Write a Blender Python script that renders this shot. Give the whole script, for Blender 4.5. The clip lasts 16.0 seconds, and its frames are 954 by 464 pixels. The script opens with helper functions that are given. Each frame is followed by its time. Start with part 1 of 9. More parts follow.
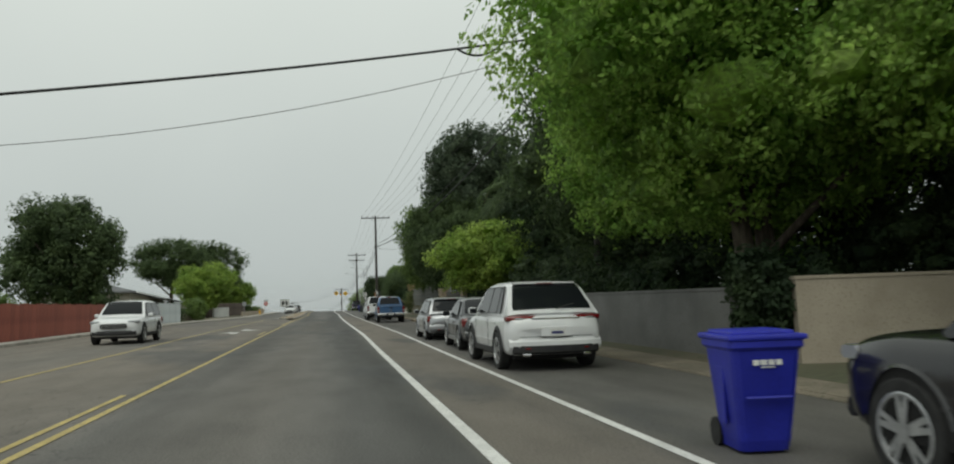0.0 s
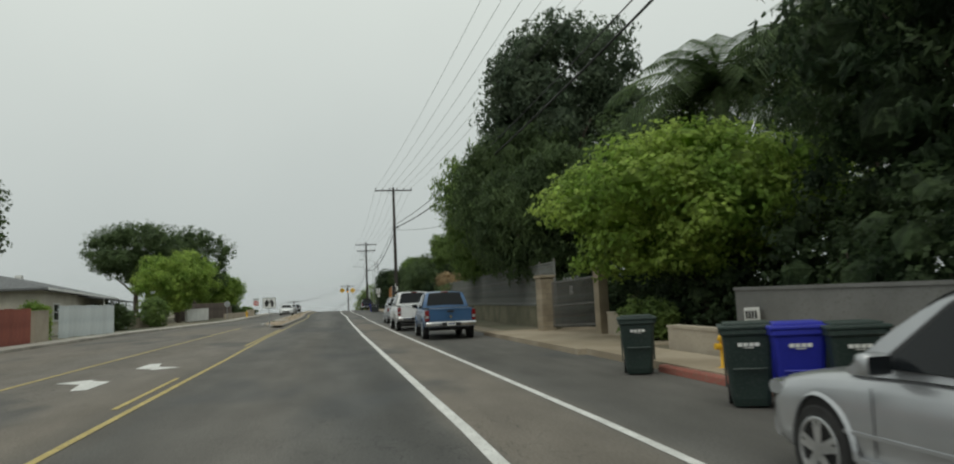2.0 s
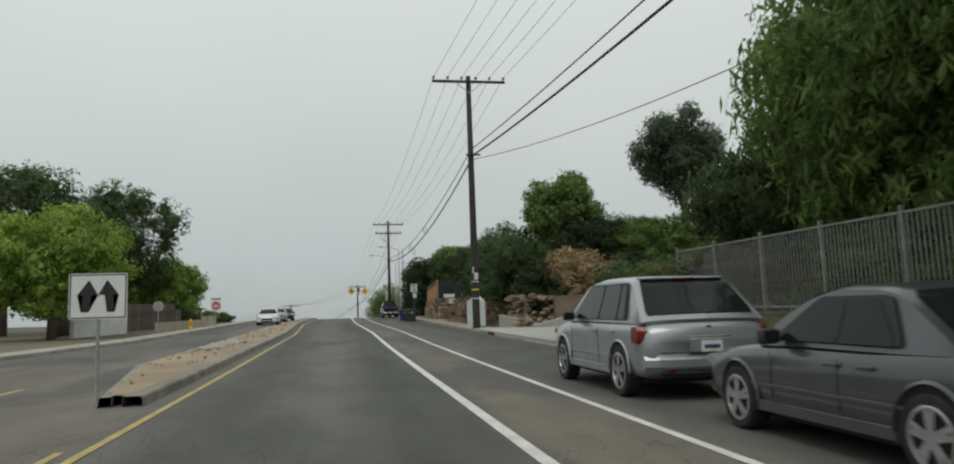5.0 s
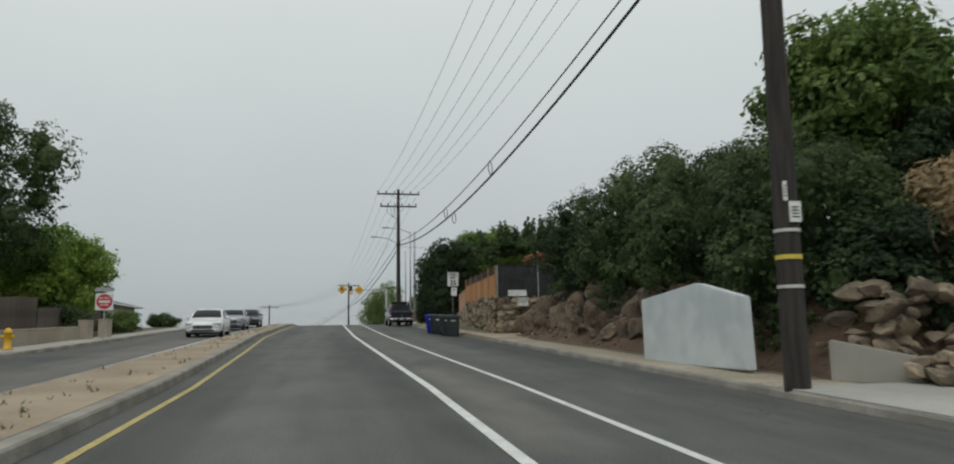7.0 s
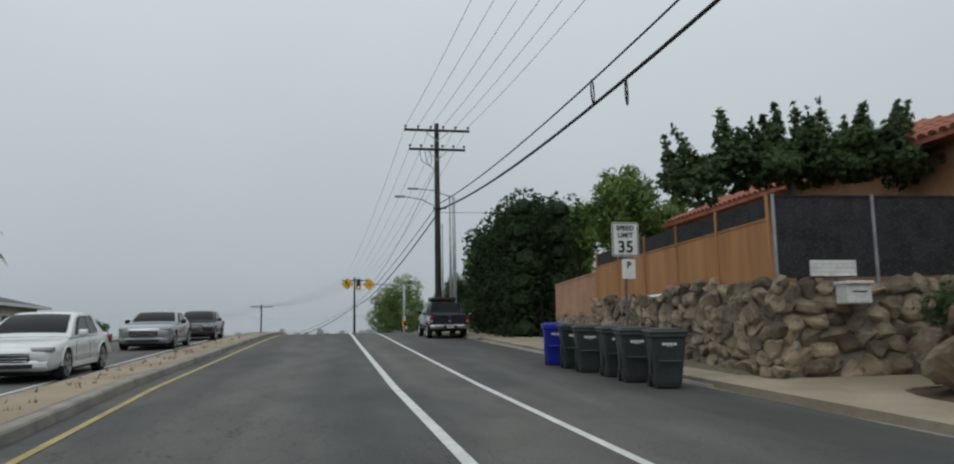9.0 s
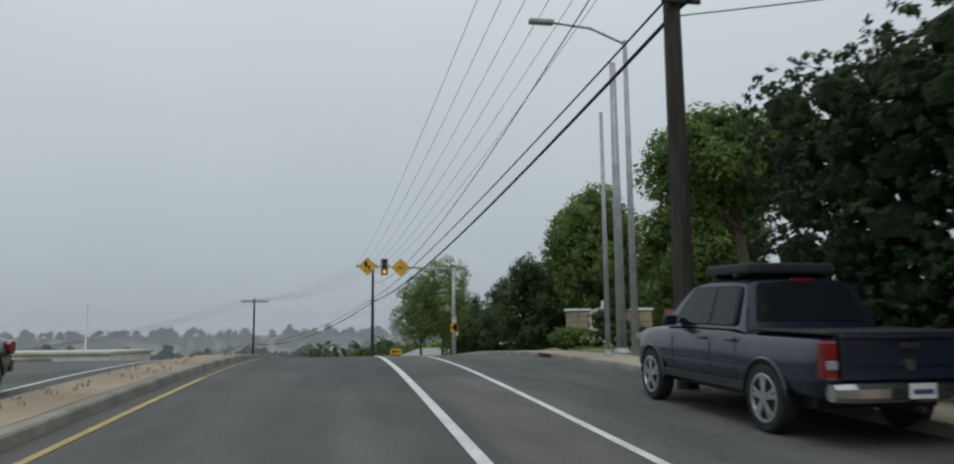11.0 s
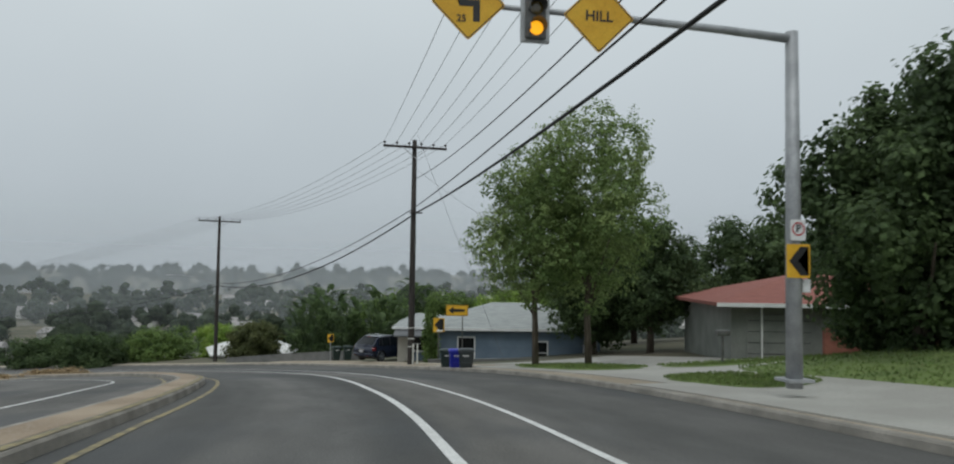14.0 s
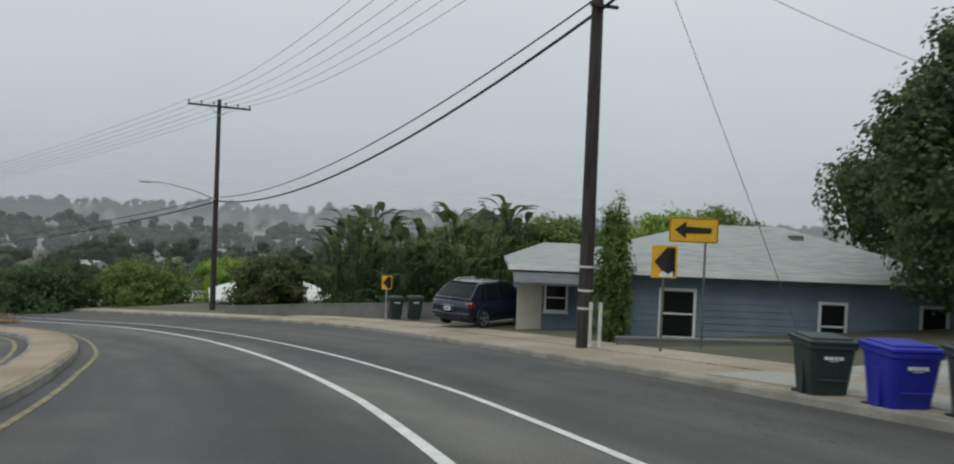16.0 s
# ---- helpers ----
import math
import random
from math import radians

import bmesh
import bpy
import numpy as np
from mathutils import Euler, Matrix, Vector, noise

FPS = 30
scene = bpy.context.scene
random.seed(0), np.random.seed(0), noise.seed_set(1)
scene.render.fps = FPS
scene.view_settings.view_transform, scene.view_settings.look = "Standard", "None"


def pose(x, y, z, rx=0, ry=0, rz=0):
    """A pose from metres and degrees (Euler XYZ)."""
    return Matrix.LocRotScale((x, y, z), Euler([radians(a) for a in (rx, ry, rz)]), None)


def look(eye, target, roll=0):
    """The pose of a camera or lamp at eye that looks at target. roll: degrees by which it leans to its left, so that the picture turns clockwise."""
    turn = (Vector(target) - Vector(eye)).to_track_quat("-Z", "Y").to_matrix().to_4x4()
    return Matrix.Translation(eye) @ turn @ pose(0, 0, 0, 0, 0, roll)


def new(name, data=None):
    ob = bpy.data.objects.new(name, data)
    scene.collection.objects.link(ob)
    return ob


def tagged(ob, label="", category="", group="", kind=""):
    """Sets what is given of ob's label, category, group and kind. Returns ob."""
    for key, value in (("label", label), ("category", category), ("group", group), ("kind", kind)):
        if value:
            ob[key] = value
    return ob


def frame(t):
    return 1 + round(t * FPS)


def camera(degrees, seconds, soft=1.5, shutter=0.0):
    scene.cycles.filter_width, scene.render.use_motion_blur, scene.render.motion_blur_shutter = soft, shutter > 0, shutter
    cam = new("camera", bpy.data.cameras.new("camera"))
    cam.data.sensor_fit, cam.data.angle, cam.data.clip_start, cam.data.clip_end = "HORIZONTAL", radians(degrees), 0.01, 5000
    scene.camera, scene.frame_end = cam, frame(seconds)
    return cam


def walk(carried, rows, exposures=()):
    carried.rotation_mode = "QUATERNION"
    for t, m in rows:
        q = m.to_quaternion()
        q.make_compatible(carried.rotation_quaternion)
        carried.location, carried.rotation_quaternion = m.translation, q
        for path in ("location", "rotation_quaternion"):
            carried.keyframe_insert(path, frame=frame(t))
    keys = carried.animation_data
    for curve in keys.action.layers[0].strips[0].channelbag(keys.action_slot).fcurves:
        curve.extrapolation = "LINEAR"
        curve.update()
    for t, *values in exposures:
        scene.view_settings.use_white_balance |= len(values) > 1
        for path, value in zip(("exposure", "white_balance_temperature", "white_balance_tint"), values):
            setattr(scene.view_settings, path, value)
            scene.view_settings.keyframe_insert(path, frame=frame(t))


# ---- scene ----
cam = camera(63.0, 16.0, 2.0, 0.12)
PATH = [
    (0, (-0.126, 3.322, 0.962), (0.251, 5.272, 1.205), -2.1),
    (0.5, (-0.217, 9.516, 1.227), (0.174, 11.462, 1.47), -2.4),
    (1, (-0.143, 15.861, 1.457), (0.204, 17.815, 1.708), -2.7),
    (1.5, (-0.133, 22.456, 1.656), (0.225, 24.408, 1.9), -2.8),
    (2, (-0.104, 29.033, 2.012), (0.262, 30.985, 2.247), -2.6),
    (2.5, (-0.154, 35.635, 2.053), (0.198, 37.588, 2.302), -2.2),
    (3, (-0.303, 42.462, 2.411), (0.053, 44.414, 2.667), -1.3),
    (3.5, (-0.505, 49.443, 2.669), (-0.15, 51.395, 2.922), -1.5),
    (4, (-0.51, 56.576, 2.868), (-0.165, 58.529, 3.125), -2.0),
    (4.2, (-0.517, 59.491, 2.931), (-0.163, 61.443, 3.185), -2.2),
    (6.3, (-0.847, 89.742, 3.973), (-0.468, 91.689, 4.227), -1.2),
    (6.5, (-0.709, 92.521, 4.021), (-0.323, 94.466, 4.282), -1.0),
    (7, (-0.628, 99.937, 4.318), (-0.243, 101.882, 4.584), -0.9),
    (7.5, (-0.44, 106.75, 4.478), (-0.05, 108.694, 4.744), -0.8),
    (8, (-0.401, 112.65, 4.704), (-0.009, 114.593, 4.966), -0.4),
    (8.5, (-0.434, 118.688, 4.992), (-0.026, 120.628, 5.256), -0.3),
    (9, (-0.326, 125.016, 5.315), (0.053, 126.962, 5.579), -1.0),
    (9.5, (-0.439, 131.46, 5.506), (-0.033, 133.4, 5.767), -1.1),
    (9.7, (-0.439, 134.308, 5.54), (-0.032, 136.248, 5.801), -0.9),
    (11.8, (-0.003, 167.079, 6.9), (0.336, 169.036, 7.135), -0.6),
    (12, (0.107, 169.922, 6.949), (0.459, 171.879, 7.165), -0.7),
    (12.5, (0.133, 176.873, 7.034), (0.473, 178.835, 7.221), -0.7),
    (13, (0.092, 183.669, 6.992), (0.418, 185.638, 7.116), -0.1),
    (13.5, (-0.008, 190.211, 6.785), (0.316, 192.181, 6.902), 0.6),
    (14, (-0.117, 196.655, 6.419), (0.219, 198.624, 6.529), 0.8),
    (14.5, (-0.352, 202.893, 6.03), (-0.031, 204.866, 6.088), 1.3),
    (15, (-0.601, 209.277, 5.582), (-0.302, 211.254, 5.606), 1.7),
    (15.5, (-1.023, 215.565, 5.049), (-0.738, 217.544, 5.044), 2.2),
    (16, (-1.609, 221.864, 4.453), (-1.347, 223.846, 4.421), 2.3),
]
LOOK = [(0, 0.05, 6680, 1), (4, 0.05, 6650, 3), (7, 0.0, 6430, 5), (9, -0.08, 6150, 6), (12, -0.1, 6080, 6), (14, 0.0, 6150, 6), (16, 0.1, 6250, 6)]
walk(cam, [(t, look(eye, target, roll)) for t, eye, target, roll in PATH], LOOK)

# ---- world and light ----
world = bpy.data.worlds.new("overcast")
scene.world = world
world.use_nodes = True
wn, wl = world.node_tree.nodes, world.node_tree.links
sky = wn.new("ShaderNodeTexSky")
sky.sky_type, sky.sun_disc = "NISHITA", False
sky.sun_elevation, sky.sun_rotation = radians(55), radians(200)
wco = wn.new("ShaderNodeTexCoord")
wsep = wn.new("ShaderNodeSeparateXYZ")
wl.new(wco.outputs["Generated"], wsep.inputs[0])
wramp = wn.new("ShaderNodeValToRGB")
wramp.color_ramp.elements[0].position, wramp.color_ramp.elements[0].color = 0.0, (0.45, 0.475, 0.50, 1)
wramp.color_ramp.elements[1].position, wramp.color_ramp.elements[1].color = 0.45, (0.72, 0.745, 0.745, 1)
wl.new(wsep.outputs["Z"], wramp.inputs[0])
wnoise = wn.new("ShaderNodeTexNoise")
wnoise.inputs["Scale"].default_value, wnoise.inputs["Detail"].default_value = 2.2, 4
wl.new(wco.outputs["Generated"], wnoise.inputs["Vector"])
wmul = wn.new("ShaderNodeMix")
wmul.data_type, wmul.blend_type = "RGBA", "SOFT_LIGHT"
wmul.inputs[0].default_value = 0.22
wl.new(wramp.outputs[0], wmul.inputs[6])
wl.new(wnoise.outputs["Fac"], wmul.inputs[7])
wbg_cloud, wbg_sky = wn["Background"], wn.new("ShaderNodeBackground")
wl.new(wmul.outputs[2], wbg_cloud.inputs[0])
wbg_cloud.inputs[1].default_value = 1.0
wl.new(sky.outputs[0], wbg_sky.inputs[0])
wbg_sky.inputs[1].default_value = 0.05
wmix = wn.new("ShaderNodeMixShader")
wmix.inputs[0].default_value = 0.06
wl.new(wbg_cloud.outputs[0], wmix.inputs[1])
wl.new(wbg_sky.outputs[0], wmix.inputs[2])
wl.new(wmix.outputs[0], wn["World Output"].inputs[0])
sun = new("sun", bpy.data.lights.new("sun", "SUN"))
sun.data.energy, sun.data.angle, sun.data.color = 0.9, radians(40), (1.0, 0.97, 0.93)
sun.matrix_world = look((0, 0, 50), (12, 28, 0))


# ---- materials ----
def material(name, c1, c2, scale=3.0, rough=0.8, bump=0.15, fine=40.0, metal=0.0, c3=None, spread=0.12, stretch=None, per_object=0.0, per_island=0.0, spec=None, coords="Object"):
    """Two colours mixed by noise at a coarse and a fine scale, with bump."""
    m = bpy.data.materials.new(name)
    m.use_nodes = True
    n, l = m.node_tree.nodes, m.node_tree.links
    b = n["Principled BSDF"]
    b.inputs["Roughness"].default_value, b.inputs["Metallic"].default_value = rough, metal
    if spec is not None:
        b.inputs["Specular IOR Level"].default_value = spec
    tc = n.new("ShaderNodeTexCoord")
    src = tc.outputs[coords]
    if stretch:
        mp = n.new("ShaderNodeMapping")
        mp.inputs["Scale"].default_value = stretch
        l.new(src, mp.inputs[0])
        src = mp.outputs[0]
    coarse, grain = n.new("ShaderNodeTexNoise"), n.new("ShaderNodeTexNoise")
    for t, s, d in ((coarse, scale, 4), (grain, fine, 3)):
        t.inputs["Scale"].default_value, t.inputs["Detail"].default_value = s, d
        l.new(src, t.inputs["Vector"])
    ramp = n.new("ShaderNodeValToRGB")
    e = ramp.color_ramp.elements
    e[0].position, e[0].color = 0.5 - spread, (*c1, 1)
    e[1].position, e[1].color = 0.5 + spread, (*c2, 1)
    l.new(coarse.outputs["Fac"], ramp.inputs[0])
    out = ramp.outputs[0]
    if c3:
        mx = n.new("ShaderNodeMix")
        mx.data_type = "RGBA"
        r2 = n.new("ShaderNodeValToRGB")
        r2.color_ramp.elements[0].position, r2.color_ramp.elements[1].position = 0.52, 0.66
        l.new(grain.outputs["Fac"], r2.inputs[0])
        l.new(r2.outputs[0], mx.inputs[0])
        l.new(out, mx.inputs[6])
        mx.inputs[7].default_value = (*c3, 1)
        out = mx.outputs[2]
    val = None
    if per_object:
        oi = n.new("ShaderNodeObjectInfo")
        val, amount = oi.outputs["Random"], per_object
    if per_island:
        gi = n.new("ShaderNodeNewGeometry")
        val, amount = gi.outputs["Random Per Island"], per_island
    hs = n.new("ShaderNodeHueSaturation")
    mr = n.new("ShaderNodeMapRange")
    if val is None:
        val, amount = grain.outputs["Fac"], 0.22
    mr.inputs[3].default_value, mr.inputs[4].default_value = 1 - amount, 1 + amount
    l.new(val, mr.inputs[0])
    l.new(mr.outputs[0], hs.inputs["Value"])
    l.new(out, hs.inputs["Color"])
    l.new(hs.outputs[0], b.inputs["Base Color"])
    if bump:
        bp = n.new("ShaderNodeBump")
        bp.inputs["Strength"].default_value, bp.inputs["Distance"].default_value = bump, 0.02
        l.new(grain.outputs["Fac"], bp.inputs["Height"])
        l.new(bp.outputs[0], b.inputs["Normal"])
    return m


def leaf_material(name, c1, c2, scale=0.7):
    """Foliage: noise at leaf and twig size puts shaded gaps into the colour, a little light passing through."""
    m = material(name, c1, c2, scale, 0.6, 0.0, 9.0, per_island=0.22, spec=0.25)
    n, l = m.node_tree.nodes, m.node_tree.links
    b = n["Principled BSDF"]
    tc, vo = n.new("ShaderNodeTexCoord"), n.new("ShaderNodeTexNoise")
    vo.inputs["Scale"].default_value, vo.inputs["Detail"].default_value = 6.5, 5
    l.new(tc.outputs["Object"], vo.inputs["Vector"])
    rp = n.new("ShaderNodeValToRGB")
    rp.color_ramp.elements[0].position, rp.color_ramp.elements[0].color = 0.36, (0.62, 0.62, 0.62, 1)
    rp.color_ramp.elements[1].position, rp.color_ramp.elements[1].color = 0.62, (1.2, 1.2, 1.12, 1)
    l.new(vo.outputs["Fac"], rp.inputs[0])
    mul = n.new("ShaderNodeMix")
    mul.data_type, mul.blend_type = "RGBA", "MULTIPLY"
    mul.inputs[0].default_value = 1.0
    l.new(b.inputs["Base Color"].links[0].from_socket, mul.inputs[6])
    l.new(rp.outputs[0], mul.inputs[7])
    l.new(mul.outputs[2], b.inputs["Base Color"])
    bp = n.new("ShaderNodeBump")
    bp.inputs["Strength"].default_value, bp.inputs["Distance"].default_value = 0.7, 0.12
    l.new(vo.outputs["Fac"], bp.inputs["Height"])
    l.new(bp.outputs[0], b.inputs["Normal"])
    tl, mx = n.new("ShaderNodeBsdfTranslucent"), n.new("ShaderNodeMixShader")
    l.new(mul.outputs[2], tl.inputs[0])
    mx.inputs[0].default_value = 0.5
    l.new(b.outputs[0], mx.inputs[1])
    l.new(tl.outputs[0], mx.inputs[2])
    l.new(mx.outputs[0], n["Material Output"].inputs[0])
    return m


def glossy(name, colour, rough=0.25, metal=0.0, coat=0.6, flake=0.06):
    m = material(name, tuple(c * (1 - flake) for c in colour), tuple(c * (1 + flake) for c in colour), 1.5, rough, 0.0, 60.0, metal, per_object=0.01)
    b = m.node_tree.nodes["Principled BSDF"]
    b.inputs["Coat Weight"].default_value, b.inputs["Coat Roughness"].default_value = coat, 0.08
    return m


def emitting(name, colour, strength):
    m = bpy.data.materials.new(name)
    m.use_nodes = True
    b = m.node_tree.nodes["Principled BSDF"]
    b.inputs["Base Color"].default_value = (*colour, 1)
    b.inputs["Emission Color"].default_value, b.inputs["Emission Strength"].default_value = (*colour, 1), strength
    return m


def road_material():
    """Worn asphalt: long darker and browner bands along the lane, patches, seams and fine stone."""
    m = bpy.data.materials.new("asphalt")
    m.use_nodes = True
    n, l = m.node_tree.nodes, m.node_tree.links
    b = n["Principled BSDF"]
    b.inputs["Roughness"].default_value = 0.85
    b.inputs["Specular IOR Level"].default_value = 0.25
    uv = n.new("ShaderNodeUVMap")
    uv.uv_map = "UVMap"

    def noise_of(sx, sy, detail=4):
        mp, t = n.new("ShaderNodeMapping"), n.new("ShaderNodeTexNoise")
        mp.inputs["Scale"].default_value = (sx, sy, 1)
        t.inputs["Scale"].default_value, t.inputs["Detail"].default_value = 1.0, detail
        l.new(uv.outputs[0], mp.inputs[0])
        l.new(mp.outputs[0], t.inputs["Vector"])
        return t.outputs["Fac"]

    def ramp_of(fac, p0, c0, p1, c1):
        r = n.new("ShaderNodeValToRGB")
        r.color_ramp.elements[0].position, r.color_ramp.elements[0].color = p0, (*c0, 1)
        r.color_ramp.elements[1].position, r.color_ramp.elements[1].color = p1, (*c1, 1)
        l.new(fac, r.inputs[0])
        return r.outputs[0]

    def mix(fac, a, c, kind="MIX"):
        x = n.new("ShaderNodeMix")
        x.data_type, x.blend_type = "RGBA", kind
        for sock, v in ((0, fac), (6, a), (7, c)):
            if hasattr(v, "links"):
                l.new(v, x.inputs[sock])
            else:
                x.inputs[sock].default_value = v
        return x.outputs[2]

    def ramp_many(fac, keys):
        r = n.new("ShaderNodeValToRGB")
        e = r.color_ramp.elements
        while len(e) < len(keys):
            e.new(0.5)
        for k, (p, c) in zip(e, keys):
            k.position, k.color = p, (*c, 1) if isinstance(c, tuple) else (c, c, c, 1)
        l.new(fac, r.inputs[0])
        return r.outputs[0]

    sep = n.new("ShaderNodeSeparateXYZ")
    l.new(uv.outputs[0], sep.inputs[0])

    def across(lo, hi):
        """0 to 1 over a width of the road, its edges wandering a little."""
        w1, ad = n.new("ShaderNodeMath"), n.new("ShaderNodeMapRange")
        w1.operation = "MULTIPLY_ADD"
        l.new(noise_of(0.35, 0.12), w1.inputs[0])
        w1.inputs[1].default_value = 0.7
        l.new(sep.outputs["X"], w1.inputs[2])
        ad.inputs[1].default_value, ad.inputs[2].default_value = lo + 0.35, hi + 0.35
        l.new(w1.outputs[0], ad.inputs[0])
        return ad.outputs[0]

    base = ramp_of(noise_of(0.55, 0.025), 0.36, ASPHALT_A, 0.64, ASPHALT_B)
    # dust gathers beside the lane line and on the far lanes; tyres polish two tracks
    tracks = ramp_many(across(-15, 5), [(0.0, 1.05), (0.48, 1.12), (0.53, 0.98), (0.565, 0.80), (0.605, 0.98), (0.655, 1.04), (0.70, 0.84), (0.735, 0.80), (0.765, 1.12), (0.83, 1.10), (0.86, 0.86), (1.0, 0.84)])
    base = mix(0.85, base, tracks, "MULTIPLY")
    dusty = ramp_many(across(-15, 5), [(0.0, 0.75), (0.50, 0.7), (0.55, 0.1), (0.64, 0.3), (0.70, 0.0), (0.745, 0.05), (0.765, 0.85), (0.825, 0.8), (0.85, 0.15), (1.0, 0.2)])
    fade = ramp_many(noise_of(0.3, 0.018), [(0.30, 0.45), (0.65, 1.0)])
    fore = n.new("ShaderNodeMapRange")
    fore.inputs[1].default_value, fore.inputs[2].default_value, fore.inputs[3].default_value, fore.inputs[4].default_value = 82.0, 104.0, 1.0, 0.25
    l.new(sep.outputs["Y"], fore.inputs[0])
    brown = mix(mix(1.0, mix(1.0, dusty, fade, "MULTIPLY"), fore.outputs[0], "MULTIPLY"), base, (*ASPHALT_C, 1))
    patch = mix(ramp_of(noise_of(0.22, 0.09), 0.54, (0, 0, 0), 0.6, (0.6, 0.6, 0.6)), brown, (*ASPHALT_D, 1))
    blotch = mix(1.0, patch, ramp_many(noise_of(1.3, 0.45, 5), [(0.32, 0.86), (0.68, 1.12)]), "MULTIPLY")
    # cracks
    mp, vo = n.new("ShaderNodeMapping"), n.new("ShaderNodeTexVoronoi")
    vo.feature = "DISTANCE_TO_EDGE"
    mp.inputs["Scale"].default_value = (0.42, 0.2, 1)
    wob, nz = n.new("ShaderNodeMix"), n.new("ShaderNodeTexNoise")
    wob.data_type, wob.blend_type = "RGBA", "ADD"
    wob.inputs[0].default_value = 0.3
    nz.inputs["Scale"].default_value, nz.inputs["Detail"].default_value = 1.6, 4
    l.new(uv.outputs[0], mp.inputs[0])
    l.new(uv.outputs[0], nz.inputs["Vector"])
    l.new(mp.outputs[0], wob.inputs[6])
    l.new(nz.outputs["Color"], wob.inputs[7])
    l.new(wob.outputs[2], vo.inputs["Vector"])
    crack = mix(1.0, ramp_many(vo.outputs["Distance"], [(0.0, 1.0), (0.007, 0.6), (0.014, 0.0)]), ramp_many(noise_of(0.16, 0.05), [(0.46, 0.0), (0.58, 0.75)]), "MULTIPLY")
    blotch = mix(crack, blotch, (0.03, 0.03, 0.031, 1))
    grain = ramp_of(noise_of(38, 38, 2), 0.3, (0.72, 0.72, 0.72), 0.7, (1.25, 1.25, 1.25))
    out = mix(1.0, blotch, grain, "MULTIPLY")
    l.new(out, b.inputs["Base Color"])
    bp = n.new("ShaderNodeBump")
    bp.inputs["Strength"].default_value, bp.inputs["Distance"].default_value = 0.25, 0.01
    l.new(noise_of(60, 60, 2), bp.inputs["Height"])
    l.new(bp.outputs[0], b.inputs["Normal"])
    return m


ASPHALT_A, ASPHALT_B, ASPHALT_C, ASPHALT_D = (0.080, 0.080, 0.077), (0.138, 0.135, 0.129), (0.200, 0.172, 0.140), (0.074, 0.077, 0.080)
M = {
    "asphalt": road_material(),
    "concrete": material("concrete", (0.30, 0.28, 0.245), (0.40, 0.38, 0.34), 0.6, 0.9, 0.2, 30.0, c3=(0.30, 0.28, 0.25)),
    "kerb": material("kerb_concrete", (0.20, 0.185, 0.16), (0.33, 0.305, 0.265), 1.2, 0.9, 0.25, 22.0, c3=(0.2, 0.19, 0.17)),
    "median": material("median_dirt_concrete", (0.26, 0.195, 0.13), (0.37, 0.29, 0.205), 0.5, 0.95, 0.3, 18.0, c3=(0.3, 0.25, 0.2)),
    "dirt": material("dry_dirt", (0.075, 0.078, 0.048), (0.165, 0.14, 0.10), 0.12, 1.0, 0.4, 7.0, c3=(0.085, 0.09, 0.05)),
    "white_paint": material("white_road_paint", (0.60, 0.60, 0.58), (0.74, 0.74, 0.72), 2.5, 0.7, 0.1, 30.0, c3=(0.42, 0.41, 0.40)),
    "yellow_paint": material("yellow_road_paint", (0.40, 0.31, 0.10), (0.52, 0.41, 0.14), 2.5, 0.7, 0.1, 30.0, c3=(0.20, 0.17, 0.11)),
    "pole_wood": material("weathered_pole_wood", (0.024, 0.020, 0.018), (0.050, 0.042, 0.037), 2.0, 0.9, 0.4, 14.0, stretch=(6, 6, 0.5)),
    "cable": material("black_cable", (0.012, 0.012, 0.013), (0.02, 0.02, 0.02), 5, 0.6, 0),
    "wire": material("grey_wire", (0.10, 0.10, 0.105), (0.14, 0.14, 0.145), 5, 0.5, 0),
    "insulator": material("dark_insulator", (0.03, 0.025, 0.025), (0.05, 0.04, 0.04), 5, 0.3, 0),
    "galvanised": material("galvanised_steel", (0.30, 0.31, 0.32), (0.40, 0.41, 0.42), 3, 0.5, 0.05, 30, metal=0.3),
    "grass": material("lawn_grass", (0.095, 0.15, 0.035), (0.15, 0.215, 0.055), 1.2, 0.95, 0.6, 30.0, c3=(0.15, 0.15, 0.07)),
    "bark": material("tree_bark", (0.07, 0.055, 0.042), (0.14, 0.115, 0.09), 3.0, 0.95, 0.6, 16.0, stretch=(3, 3, 0.6)),
}

# ---- the road's own measure: s along it, d to the right of the lane line ----
BEND, RADIUS, LINE_X = 207.0, 96.0, 1.22
KEY_S = (-90, 0, 50, 92, 131, 160, 170, 177, 184, 190, 197, 203, 209, 215, 222, 242, 275, 300, 340, 420, 600)
KEY_Z = (-3.70, -0.57, 1.25, 2.64, 4.05, 5.12, 5.48, 5.63, 5.59, 5.38, 5.02, 4.63, 4.18, 3.68, 3.05, 0.85, -2.60, -4.80, -7.80, -11.20, -13.20)


def road_z(s):
    return sum(float(np.interp(s + k, KEY_S, KEY_Z)) for k in (-4, -2, 0, 2, 4)) / 5


